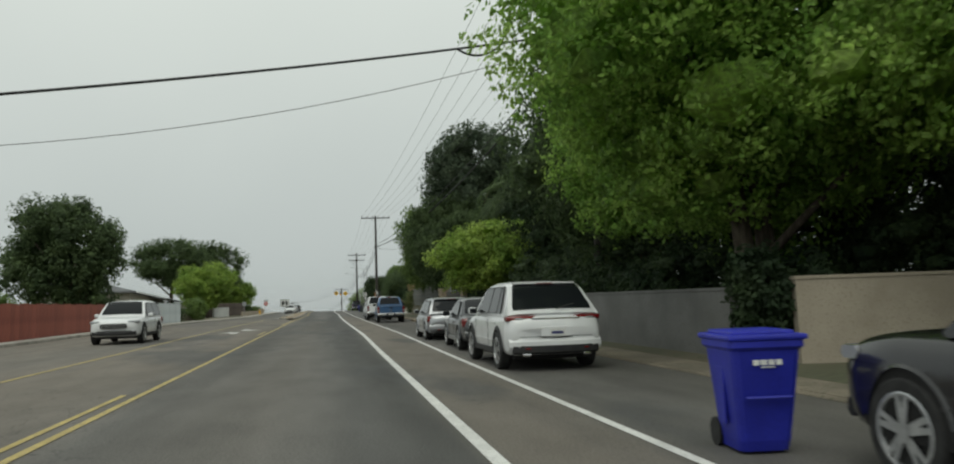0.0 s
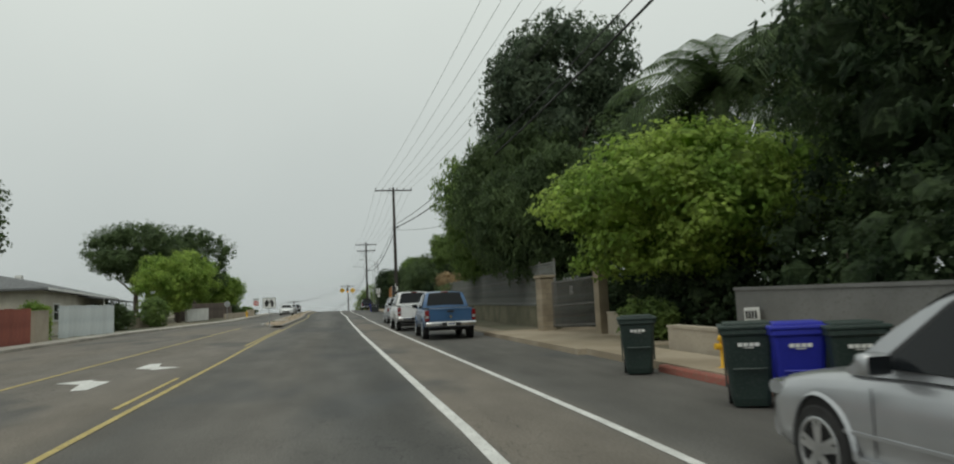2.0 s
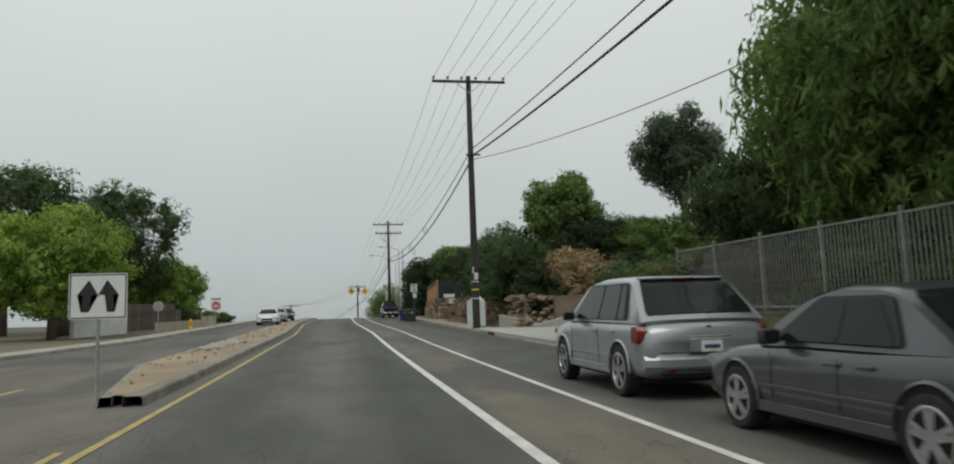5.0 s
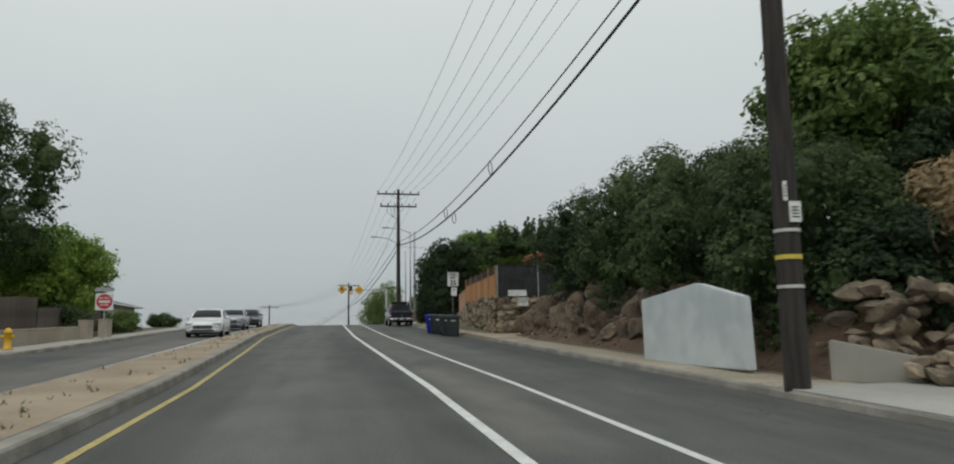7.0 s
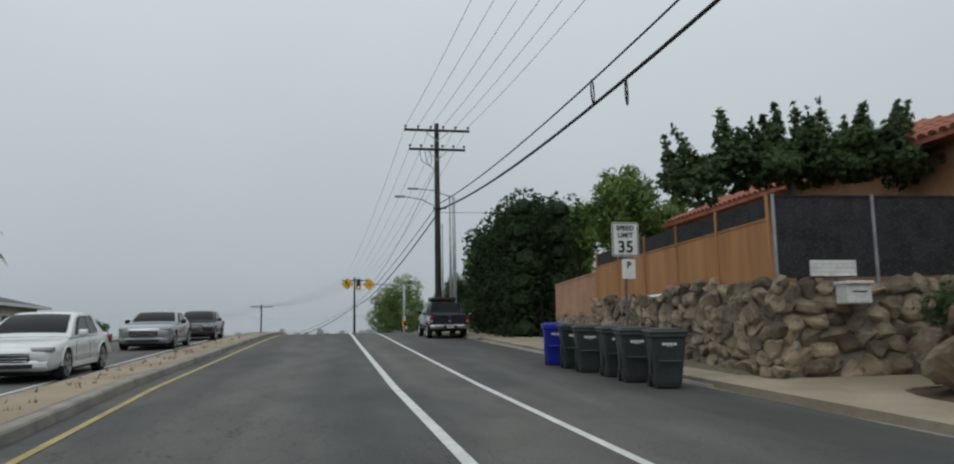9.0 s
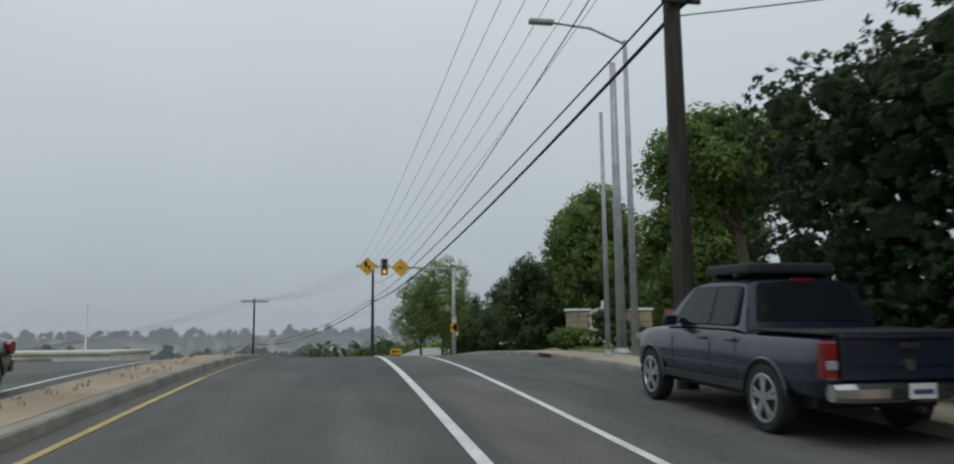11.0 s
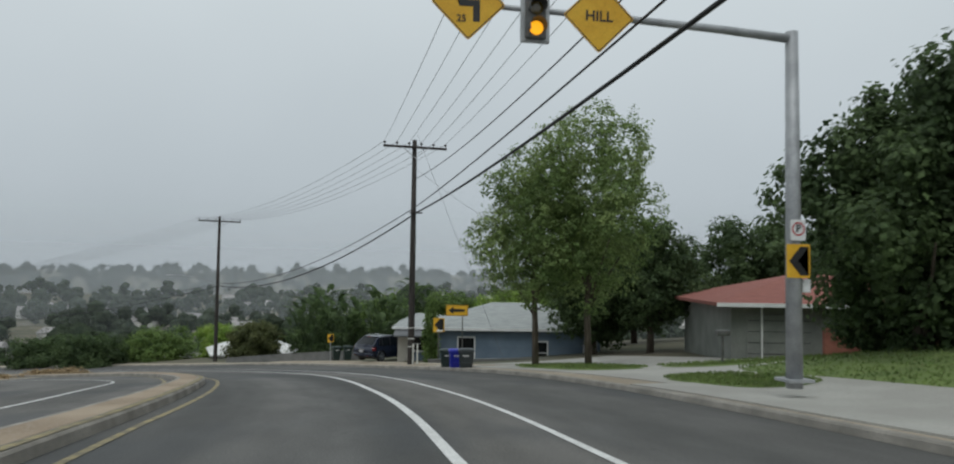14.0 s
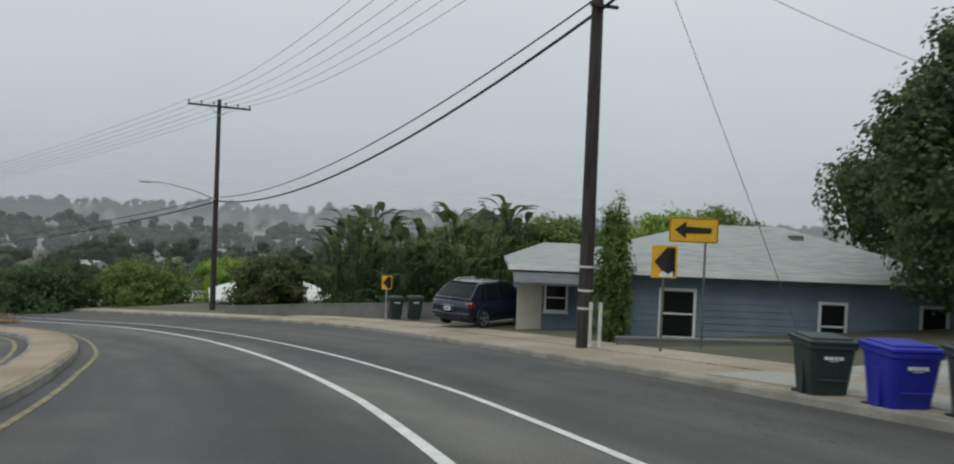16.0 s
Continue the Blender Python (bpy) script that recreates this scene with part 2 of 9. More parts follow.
def place(s, d, up=0.0):
    if s <= BEND:
        return Vector((LINE_X + d, s, road_z(s) + up))
    a = (s - BEND) / RADIUS
    return Vector((LINE_X - RADIUS + (RADIUS + d) * math.cos(a), BEND + (RADIUS + d) * math.sin(a), road_z(s) + up))


def road_of(x, y):
    """s and d of a place on the plan."""
    if y <= BEND:
        return y, x - LINE_X
    a = math.atan2(y - BEND, x - LINE_X + RADIUS)
    return BEND + a * RADIUS, math.hypot(x - LINE_X + RADIUS, y - BEND) - RADIUS


def smooth(a, b, v):
    u = min(1.0, max(0.0, (v - a) / (b - a)))
    return u * u * (3 - 2 * u)


def offset(keys, s):
    return float(np.interp(s, [k[0] for k in keys], [k[1] for k in keys]))


RIGHT_KERB = ((-90, 4.9), (60, 4.9), (112, 4.95), (135, 5.2), (184, 4.9), (210, 5.25), (225, 5.8), (237, 6.4), (254, 7.8), (420, 8.0))
LEFT_KERB = ((-90, -14.4), (84, -14.5), (112, -11.4), (150, -11.4), (420, -11.2))
YELLOW = ((-90, -4.36), (40, -4.38), (52, -4.36), (66, -4.48), (101, -4.28), (115, -4.14), (128, -4.42), (141, -4.76), (160, -4.5), (180, -4.03), (190, -4.1), (205, -4.1), (209, -4.15), (217, -3.95), (224, -3.84), (232, -3.7), (240, -3.15), (246, -2.5), (258, -1.6), (420, -1.5))
MEDIAN_R = ((82, -4.8), (101, -4.72), (115, -4.58), (128, -4.86), (141, -5.2), (160, -4.94), (180, -4.45), (205, -4.5), (214, -4.42), (224, -4.22), (232, -4.1), (240, -3.5), (249, -2.7), (258, -2.1), (420, -2.0))
MEDIAN_L = ((82, -5.1), (92, -6.8), (110, -6.8), (136, -6.6), (150, -6.5), (170, -6.2), (188, -5.7), (206, -5.5), (222, -5.15), (232, -5.1), (240, -4.6), (256, -3.6), (420, -3.5))


def ground_z(x, y):
    s, d = road_of(x, y)
    s = max(-90.0, min(s, 420.0))
    near = road_z(s)
    side = abs(d) - (4.5 if d > 0 else 12.0)
    if d > 0:
        bank = smooth(111.6, 114.0, s) * (1 - smooth(130, 134, s))
        near += 3.6 * bank * smooth(7.2, 13.0, d) + 0.12 * smooth(4, 4.6, d)
        near += 1.6 * smooth(138.8, 140.5, s) * (1 - smooth(148, 158, s)) * smooth(7.3, 8.6, d)
        near += 0.9 * smooth(186, 194, s) * (1 - smooth(212, 222, s)) * smooth(7, 16, d)
    else:
        near -= 1.7 * smooth(190, 199, s) * (1 - smooth(225, 245, s)) * smooth(12.6, 15.0, -d)
    away = 0.35 * max(0.0, -x)
    far = road_z(max(0.0, min(y, 175.0))) + 0.3
    drop = smooth(205, 400, y + away)
    far = far * (1 - drop) - 17.0 * drop
    r = math.hypot(x, y - 180)
    far += 21 * smooth(480, 1300, r) + 3.0 * noise.noise((x * 0.006, y * 0.006, 0.3)) * smooth(150, 400, r)
    w = smooth(6, 46, side)
    return near * (1 - w) + far * w


# ---- mesh helpers ----
def link_mesh(name, bm, mat, smooth_faces=False):
    me = bpy.data.meshes.new(name)
    bm.to_mesh(me)
    bm.free()
    for mt in mat if isinstance(mat, (list, tuple)) else [mat]:
        me.materials.append(mt)
    if smooth_faces:
        me.polygons.foreach_set("use_smooth", [True] * len(me.polygons))
    return new(name, me)


def part(name, bm, mat, parent, label="", smooth_faces=False):
    ob = link_mesh(name, bm, mat, smooth_faces)
    ob.parent = parent
    if label:
        ob["label"] = label
    return ob


def thing(name, m, label, category, group="", kind=""):
    ob = new(name)
    ob.empty_display_size = 0.2
    ob.matrix_world = m
    return tagged(ob, label, category, group, kind)


def box(bm, size, at=(0, 0, 0), bevel=0.0, rot=None, taper=None):
    """A block of that size on centre `at`; taper: (x, y) scale of its top."""
    r = bmesh.ops.create_cube(bm, size=1.0)
    vs = r["verts"]
    for v in vs:
        k = taper if taper and v.co.z > 0 else (1, 1)
        v.co = Vector((v.co.x * size[0] * k[0], v.co.y * size[1] * k[1], v.co.z * size[2]))
    if bevel:
        es = {e for v in vs for e in v.link_edges}
        r2 = bmesh.ops.bevel(bm, geom=list(es), offset=bevel, segments=2, affect="EDGES", profile=0.6)
        vs = list({v for f in r2["faces"] for v in f.verts} | {v for v in vs if v.is_valid})
    mtx = Matrix.Translation(at) @ (rot.to_4x4() if rot else Matrix())
    for v in vs:
        v.co = mtx @ v.co
    return vs


def tube(bm, points, radii, sides=8, cap=True):
    """A round bar along points."""
    rings = []
    pts = [Vector(p) for p in points]
    for i, p in enumerate(pts):
        d = (pts[min(i + 1, len(pts) - 1)] - pts[max(i - 1, 0)]).normalized()
        ref = Vector((0, 0, 1)) if abs(d.z) < 0.9 else Vector((1, 0, 0))
        a = d.cross(ref).normalized()
        b = d.cross(a)
        r = radii[i] if isinstance(radii, (list, tuple)) else radii
        rings.append([bm.verts.new(p + r * (math.cos(t) * a + math.sin(t) * b)) for t in (2 * math.pi * k / sides for k in range(sides))])
    for r0, r1 in zip(rings, rings[1:]):
        for k in range(sides):
            bm.faces.new((r0[k], r0[(k + 1) % sides], r1[(k + 1) % sides], r1[k]))
    if cap:
        bm.faces.new(rings[0][::-1])
        bm.faces.new(rings[-1])
    return rings


def strip(name, s0, s1, d0, d1, mat, up=0.006, step=1.0, thick=0.0):
    """A band laid along the road between two offsets (numbers or keyed)."""
    bm = bmesh.new()
    uvl = bm.loops.layers.uv.new("UVMap")
    n = max(1, int((s1 - s0) / step))
    off = lambda k, s: offset(k, s) if isinstance(k, tuple) else k
    rows = []
    for i in range(n + 1):
        s = s0 + (s1 - s0) * i / n
        a, b = off(d0, s), off(d1, s)
        rows.append(((s, a, bm.verts.new(place(s, a, up))), (s, b, bm.verts.new(place(s, b, up)))))
    for (a0, b0), (a1, b1) in zip(rows, rows[1:]):
        f = bm.faces.new((a0[2], b0[2], b1[2], a1[2]))
        for lp, q in zip(f.loops, (a0, b0, b1, a1)):
            lp[uvl].uv = (q[1], q[0])
    if thick:
        r = bmesh.ops.extrude_face_region(bm, geom=bm.faces[:])
        for g in r["geom"]:
            if isinstance(g, bmesh.types.BMVert):
                g.co.z -= thick
        bmesh.ops.recalc_face_normals(bm, faces=bm.faces[:])
    return link_mesh(name, bm, mat)


# ---- ground ----
def make_ground():
    def axis(near0, near1, fine, far0, far1):
        v, k = [near0], fine
        while v[-1] < near1:
            v.append(v[-1] + fine)
        k = fine
        while v[-1] < far1:
            k *= 1.25
            v.append(v[-1] + k)
        k = fine
        while v[0] > far0:
            k *= 1.25
            v.insert(0, v[0] - k)
        return v
    xs, ys = axis(-42, 40, 1.5, -2400, 2400), axis(-20, 300, 1.5, -900, 2600)
    bm = bmesh.new()
    grid = []
    for y in ys:
        row = []
        for x in xs:
            s, d = road_of(x, y)
            z = ground_z(x, y)
            if offset(LEFT_KERB, s) - 1.0 < d < offset(RIGHT_KERB, s) + 1.0 and -95 < s < 420:
                z -= 0.3
            row.append(bm.verts.new((x, y, z)))
        grid.append(row)
    for r0, r1 in zip(grid, grid[1:]):
        for i in range(len(xs) - 1):
            bm.faces.new((r0[i], r0[i + 1], r1[i + 1], r1[i]))
    ob = link_mesh("ground", bm, M["dirt"], True)
    return tagged(ob, "dry dirt ground with weeds, running to hazy hills", "ground", kind="structure")


make_ground()


def road_sheet():
    bm = bmesh.new()
    uvl = bm.loops.layers.uv.new("UVMap")
    n = 250
    rows = []
    for i in range(n + 1):
        s = -90 + (410 + 90) * i / n
        a, b = offset(LEFT_KERB, s) - 0.3, offset(RIGHT_KERB, s) + 0.15
        rows.append([(a + (b - a) * k / 8, s, bm.verts.new(place(s, a + (b - a) * k / 8))) for k in range(9)])
    for r0, r1 in zip(rows, rows[1:]):
        for k in range(8):
            q = (r0[k], r0[k + 1], r1[k + 1], r1[k])
            f = bm.faces.new([v[2] for v in q])
            for lp, v in zip(f.loops, q):
                lp[uvl].uv = (v[0], v[1])
    return tagged(link_mesh("road", bm, M["asphalt"]), "worn grey asphalt road with brown streaks", "road", kind="structure")


road_sheet()


# ---- road furniture of the ground: paint, kerbs, pavements, median ----
def structure(ob, label, category):
    return tagged(ob, label, category, kind="structure")


LANE = ((-90, 0.12), (25, 0.08), (38, 0.14), (50, 0.02), (65, -0.07), (100, -0.08), (114, 0.02), (127, -0.13), (140, -0.28), (158, -0.2), (178, -0.04), (187, 0.03), (194, 0.03), (205, -0.14), (217, -0.2), (223, -0.04), (229, 0.34), (233, 0.6), (240, 0.88), (250, 1.18), (262, 1.45), (420, 1.5))
structure(strip("lane_line", -60, 330, tuple((s, d - 0.075) for s, d in LANE), tuple((s, d + 0.075) for s, d in LANE), M["white_paint"], 0.008), "solid white lane line, slightly worn", "road marking")
structure(strip("edge_line", -60, 330, tuple((s, d + 1.55) for s, d in LANE), tuple((s, d + 1.67) for s, d in LANE), M["white_paint"], 0.008), "solid white edge line of the bike lane", "road marking")
Y_IN = tuple((s, d + 0.05) for s, d in YELLOW)
Y_OUT = tuple((s, d - 0.06) for s, d in YELLOW)
M["worn_yellow"] = material("worn_yellow_paint", (0.17, 0.145, 0.085), (0.33, 0.27, 0.13), 3.0, 0.8, 0.1, 24.0, c3=(0.13, 0.12, 0.10))
structure(strip("yellow_line", -60, 172, Y_OUT, Y_IN, M["yellow_paint"], 0.008), "solid yellow line, scuffed", "road marking")
structure(strip("yellow_line", 172, 300, Y_OUT, Y_IN, M["worn_yellow"], 0.008), "faded yellow line along the median, half worn away", "road marking")
for a, b in ((-60, 17.2), (42, 47), (60, 80)):
    structure(strip("yellow_line", a, b, -4.72, -4.62, M["yellow_paint"], 0.008), "second yellow line of the centre marking", "road marking")
structure(strip("yellow_line", -60, 88, -7.98, -7.87, M["yellow_paint"], 0.008), "yellow line of the turning lane", "road marking")
structure(strip("edge_line", 96, 300, -7.3, -7.2, M["white_paint"], 0.008), "faded white line along the far carriageway", "road marking")


structure(strip("yellow_line", 186, 300, tuple((s, d - 0.42) for s, d in MEDIAN_L), tuple((s, d - 0.30) for s, d in MEDIAN_L), M["worn_yellow"], 0.008), "faded yellow line along the far side of the median", "road marking")
structure(strip("yellow_line", 205, 300, tuple((s, d - 0.20) for s, d in MEDIAN_R), tuple((s, d - 0.07) for s, d in MEDIAN_R), M["worn_yellow"], 0.172), "faded yellow paint along the median kerb", "road marking")


def turn_arrow(s, flip):
    bm = bmesh.new()
    pts = [(-0.15, -1.1), (0.15, -1.1), (0.15, 0.55), (-0.35, 0.95), (-0.35, 1.3), (-1.0, 0.7), (-0.35, 0.2), (-0.35, 0.55), (-0.15, 0.35)]
    vs = [bm.verts.new(place(s + flip * b, -6.2 + flip * a, 0.009)) for a, b in pts]
    f = bm.faces.new(vs)
    bmesh.ops.triangulate(bm, faces=[f])
    bmesh.ops.recalc_face_normals(bm, faces=bm.faces[:])
    structure(link_mesh("turn_arrow", bm, M["white_paint"]), "white turn arrow painted on the asphalt", "road marking")


turn_arrow(46.5, 1)
turn_arrow(51.0, -1)

M["shoulder_dirt"] = material("dusty_shoulder", (0.15, 0.13, 0.10), (0.24, 0.205, 0.155), 0.7, 1.0, 0.4, 14.0, c3=(0.10, 0.095, 0.065))


def kerb(name, s0, s1, keys, side, label, width=0.16, high=0.13):
    """A kerb with a rounded top edge and a gutter pan; side +1: rises to the right."""
    bm = bmesh.new()
    prof = [(0.0, -0.05), (0.0, 0.012), (0.015 * side, high - 0.03), (0.04 * side, high), (width * side, high), (width * side, -0.15)]
    rows, n = [], int((s1 - s0) / 1.5)
    for i in range(n + 1):
        s = s0 + (s1 - s0) * i / n
        d = offset(keys, s)
        rows.append([bm.verts.new(place(s, d + a, b)) for a, b in prof])
    for r0, r1 in zip(rows, rows[1:]):
        for k in range(len(prof) - 1):
            bm.faces.new((r0[k], r0[k + 1], r1[k + 1], r1[k]))
    bmesh.ops.recalc_face_normals(bm, faces=bm.faces[:])
    return structure(link_mesh(name, bm, M["kerb"] if "median" in name or s1 > 94 else M["shoulder_dirt"]), label, "kerb")


for s0, s1, high in ((-60, 46, 0.035), (46, 60, 0.06), (60, 94, 0.1), (94, 106, 0.05), (106, 132, 0.13), (132, 139.6, 0.05), (139.6, 147, 0.13), (147, 159, 0.06), (159, 187, 0.13), (187, 203, 0.07), (203, 330, 0.13)):
    kerb("kerb_right", s0, s1, RIGHT_KERB, 1, "worn dusty concrete kerb beside the road" if s0 > 90 else "low dusty edge of the road", high=high)
kerb("kerb_left", -60, 185, LEFT_KERB, -1, "grey concrete kerb on the far side of the road")
kerb("median_kerb", 84, 300, MEDIAN_R, -1, "pale concrete kerb of the median", 0.3, 0.16)
kerb("median_kerb", 84, 300, MEDIAN_L, 1, "pale concrete kerb of the median, far side", 0.2, 0.16)
structure(strip("median", 84.2, 300, tuple((s, d + 0.15) for s, d in MEDIAN_L), tuple((s, d - 0.25) for s, d in MEDIAN_R), M["median"], 0.165), "dusty tan concrete median with weeds", "median")
M["dusty_pavement"] = material("dusty_pavement", (0.30, 0.25, 0.185), (0.42, 0.37, 0.29), 0.35, 0.95, 0.3, 16.0, c3=(0.20, 0.165, 0.12))
KR = lambda a: tuple((s, d + a) for s, d in RIGHT_KERB)
structure(strip("dirt_shoulder", -60, 94, KR(0.12), KR(2.9), M["shoulder_dirt"], 0.045, 1.5, 0.2), "dusty brown dirt strip beside the kerb", "verge")
structure(strip("pavement_right", 94, 330, KR(0.15), KR(1.75), M["dusty_pavement"], 0.126, 1.5, 0.2), "dusty tan concrete pavement with dirt on it", "pavement")
structure(strip("sandy_verge", 229, 262, KR(1.7), KR(3.1), M["dusty_pavement"], 0.15, 1.5, 0.25), "pale sandy verge between pavement and low wall", "verge")
KL = lambda a: tuple((s, d + a) for s, d in LEFT_KERB)
structure(strip("pavement_left", -60, 185, KL(-1.5), KL(-0.15), M["concrete"], 0.126, 1.5, 0.2), "pale concrete pavement on the far side", "pavement")
M["joint"] = material("dark_joint", (0.10, 0.095, 0.085), (0.15, 0.14, 0.13), 2, 0.95, 0)


M["red_kerb"] = material("red_kerb_paint", (0.22, 0.065, 0.05), (0.30, 0.10, 0.075), 2.0, 0.8, 0.2, 20, c3=(0.2, 0.13, 0.1))
red = kerb("kerb_right", 38.4, 42.8, ((0, 4.55), (100, 4.55)), 1, "faded red painted kerb beside a hydrant", high=0.13)
red.data.materials[0] = M["red_kerb"]


def pavement_joints():
    bm = bmesh.new()
    for i in range(220):
        s = 95 + i * 1.05
        d = offset(RIGHT_KERB, s)
        vs = [bm.verts.new(place(s + a, d + b, 0.13)) for a, b in ((0, 0.02), (0.02, 0.02), (0.02, 1.74), (0, 1.74))]
        bm.faces.new(vs)
    tagged(link_mesh("pavement_joints", bm, M["joint"]), "dark joints across the concrete pavement", "pavement joint", kind="stuff")


pavement_joints()
# driveways and aprons on the right
M["drive"] = material("driveway_concrete", (0.33, 0.32, 0.29), (0.43, 0.42, 0.385), 0.35, 0.9, 0.15, 25, c3=(0.27, 0.255, 0.23))
M["red_brick_paving"] = material("reddish_paving", (0.25, 0.16, 0.13), (0.32, 0.22, 0.185), 1.2, 0.9, 0.3, 18)


def apron(name, s0, s1, d0, d1, mat, label, up=0.131, over=0.03):
    """A paved sheet over the ground, its rim turned down."""
    bm = bmesh.new()
    n, k = max(2, int((s1 - s0) / 0.8)), max(2, int((d1 - d0) / 0.8))
    rows = []
    for i in range(-1, n + 2):
        s = s0 + (s1 - s0) * min(max(i, 0), n) / n
        row = []
        for j in range(-1, k + 2):
            d = d0 + (d1 - d0) * min(max(j, 0), k) / k
            p = place(s, d)
            z = max(p.z + up, ground_z(p.x, p.y) + over)
            row.append(bm.verts.new((p.x, p.y, z if 0 <= i <= n and 0 <= j <= k else z - 0.35)))
        rows.append(row)
    for r0, r1 in zip(rows, rows[1:]):
        for j in range(k + 2):
            bm.faces.new((r0[j], r0[j + 1], r1[j + 1], r1[j]))
    bmesh.ops.dissolve_degenerate(bm, dist=1e-5, edges=bm.edges[:])
    return structure(link_mesh(name, bm, mat), label, "driveway")


M["side_asphalt"] = material("side_street_asphalt", (0.055, 0.056, 0.058), (0.085, 0.085, 0.086), 0.5, 0.9, 0.3, 40, c3=(0.10, 0.10, 0.10))
M["dusty_drive"] = material("dusty_driveway", (0.27, 0.22, 0.155), (0.38, 0.32, 0.24), 0.5, 0.92, 0.15, 30.0, c3=(0.24, 0.195, 0.14))
apron("pavement_pad", 36.0, 47.5, 4.72, 6.15, M["dusty_drive"], "worn sandy concrete pavement before the grey wall", 0.1)
apron("driveway", 47.5, 59.6, 4.5, 8.9, M["dusty_drive"], "worn dusty concrete driveway before the metal gate", 0.085)
apron("driveway", 96.0, 111.0, 5.0, 20.0, M["drive"], "broad pale concrete driveway up from the road", 0.16)
apron("driveway", 131.8, 138.0, 5.2, 14.0, M["dusty_drive"], "dusty concrete driveway beside the stone wall")
apron("driveway", 147.0, 159.0, 5.2, 8.8, M["dusty_drive"], "pale concrete driveway sloping to the road", 0.13)
apron("side_street_apron", 187.0, 203.0, 4.6, 11.6, M["drive"], "pale concrete mouth of a side street", 0.12)
apron("side_street_paving", 191.4, 201.0, 8.0, 10.4, M["red_brick_paving"], "faded reddish paved crossing of the side street", 0.14, 0.05)
apron("side_street", 192.6, 202.0, 11.0, 34.0, M["side_asphalt"], "dark asphalt of the side street", 0.14, 0.05)
apron("pavement_apron", 203.0, 213.6, 5.5, 9.8, M["drive"], "pale concrete pavement before the lawn", 0.134, 0.04)
apron("driveway", 213.6, 233.0, 6.6, 17.0, M["drive"], "wide pale concrete driveway of the red-roofed house", 0.131)


def lawn(s0, s1, d0, d1, label, n=2600):
    """A lawn patch with a rounded outline and many short blades."""
    rng = random.Random(int(s0 * 10))
    bm = bmesh.new()
    cs, cd, rs, rd = (s0 + s1) / 2, (d0 + d1) / 2, (s1 - s0) / 2, (d1 - d0) / 2
    rim = []
    for i in range(40):
        a = 2 * math.pi * i / 40
        c, q = math.cos(a), math.sin(a)
        k = (abs(c) ** 3.2 + abs(q) ** 3.2) ** (-1 / 3.2)
        rim.append((cs + rs * k * c, cd + rd * k * q))
    rings = []
    for f in (1.0, 0.8, 0.5, 0.2):
        ring = []
        for s, d in rim:
            p = place(cs + (s - cs) * f, cd + (d - cd) * f)
            ring.append(bm.verts.new((p.x, p.y, max(p.z + 0.13, ground_z(p.x, p.y) + 0.03) + (-0.02 if f == 1 else 0.05))))
        rings.append(ring)
    for r0, r1 in zip(rings, rings[1:]):
        for i in range(40):
            bm.faces.new((r0[i], r0[(i + 1) % 40], r1[(i + 1) % 40], r1[i]))
    bm.faces.new(rings[-1])
    for _ in range(n):
        a, f = rng.uniform(0, 6.283), math.sqrt(rng.random()) * 0.99
        k = (abs(math.cos(a)) ** 3.2 + abs(math.sin(a)) ** 3.2) ** (-1 / 3.2)
        p = place(cs + rs * k * f * math.cos(a), cd + rd * k * f * math.sin(a))
        z = max(p.z + 0.13, ground_z(p.x, p.y) + 0.03) + 0.05
        b, h, w = rng.uniform(0, 6.283), rng.uniform(0.04, 0.1), 0.03
        bm.faces.new([bm.verts.new(v) for v in ((p.x - w * math.cos(b), p.y - w * math.sin(b), z), (p.x + w * math.cos(b), p.y + w * math.sin(b), z), (p.x + rng.uniform(-.04, .04), p.y + rng.uniform(-.04, .04), z + h))])
    tagged(link_mesh("lawn", bm, M["grass"]), label, "lawn", kind="stuff")


lawn(176.0, 187.2, 7.0, 16.0, "short green lawn round the monument sign")
lawn(204.0, 217.2, 9.3, 14.5, "green lawn beside the pavement")
lawn(211.2, 215.6, 7.0, 9.2, "green lawn strip beside the pavement")
lawn(218.4, 223.0, 11.0, 19.0, "green lawn in the curve of a driveway")
lawn(220.2, 226.8, 7.3, 10.5, "small green lawn round two tree trunks")


# ---- poles and wires ----
def sag_points(a, b, sag, n=24):
    a, b = Vector(a), Vector(b)
    return [a.lerp(b, i / n) - Vector((0, 0, 4 * sag * (i / n) * (1 - i / n))) for i in range(n + 1)]


def wire(name, a, b, sag, radius, mat, label, category="overhead wire"):
    bm = bmesh.new()
    tube(bm, sag_points(a, b, sag), radius, 6)
    return tagged(link_mesh(name, bm, mat, True), label, category)


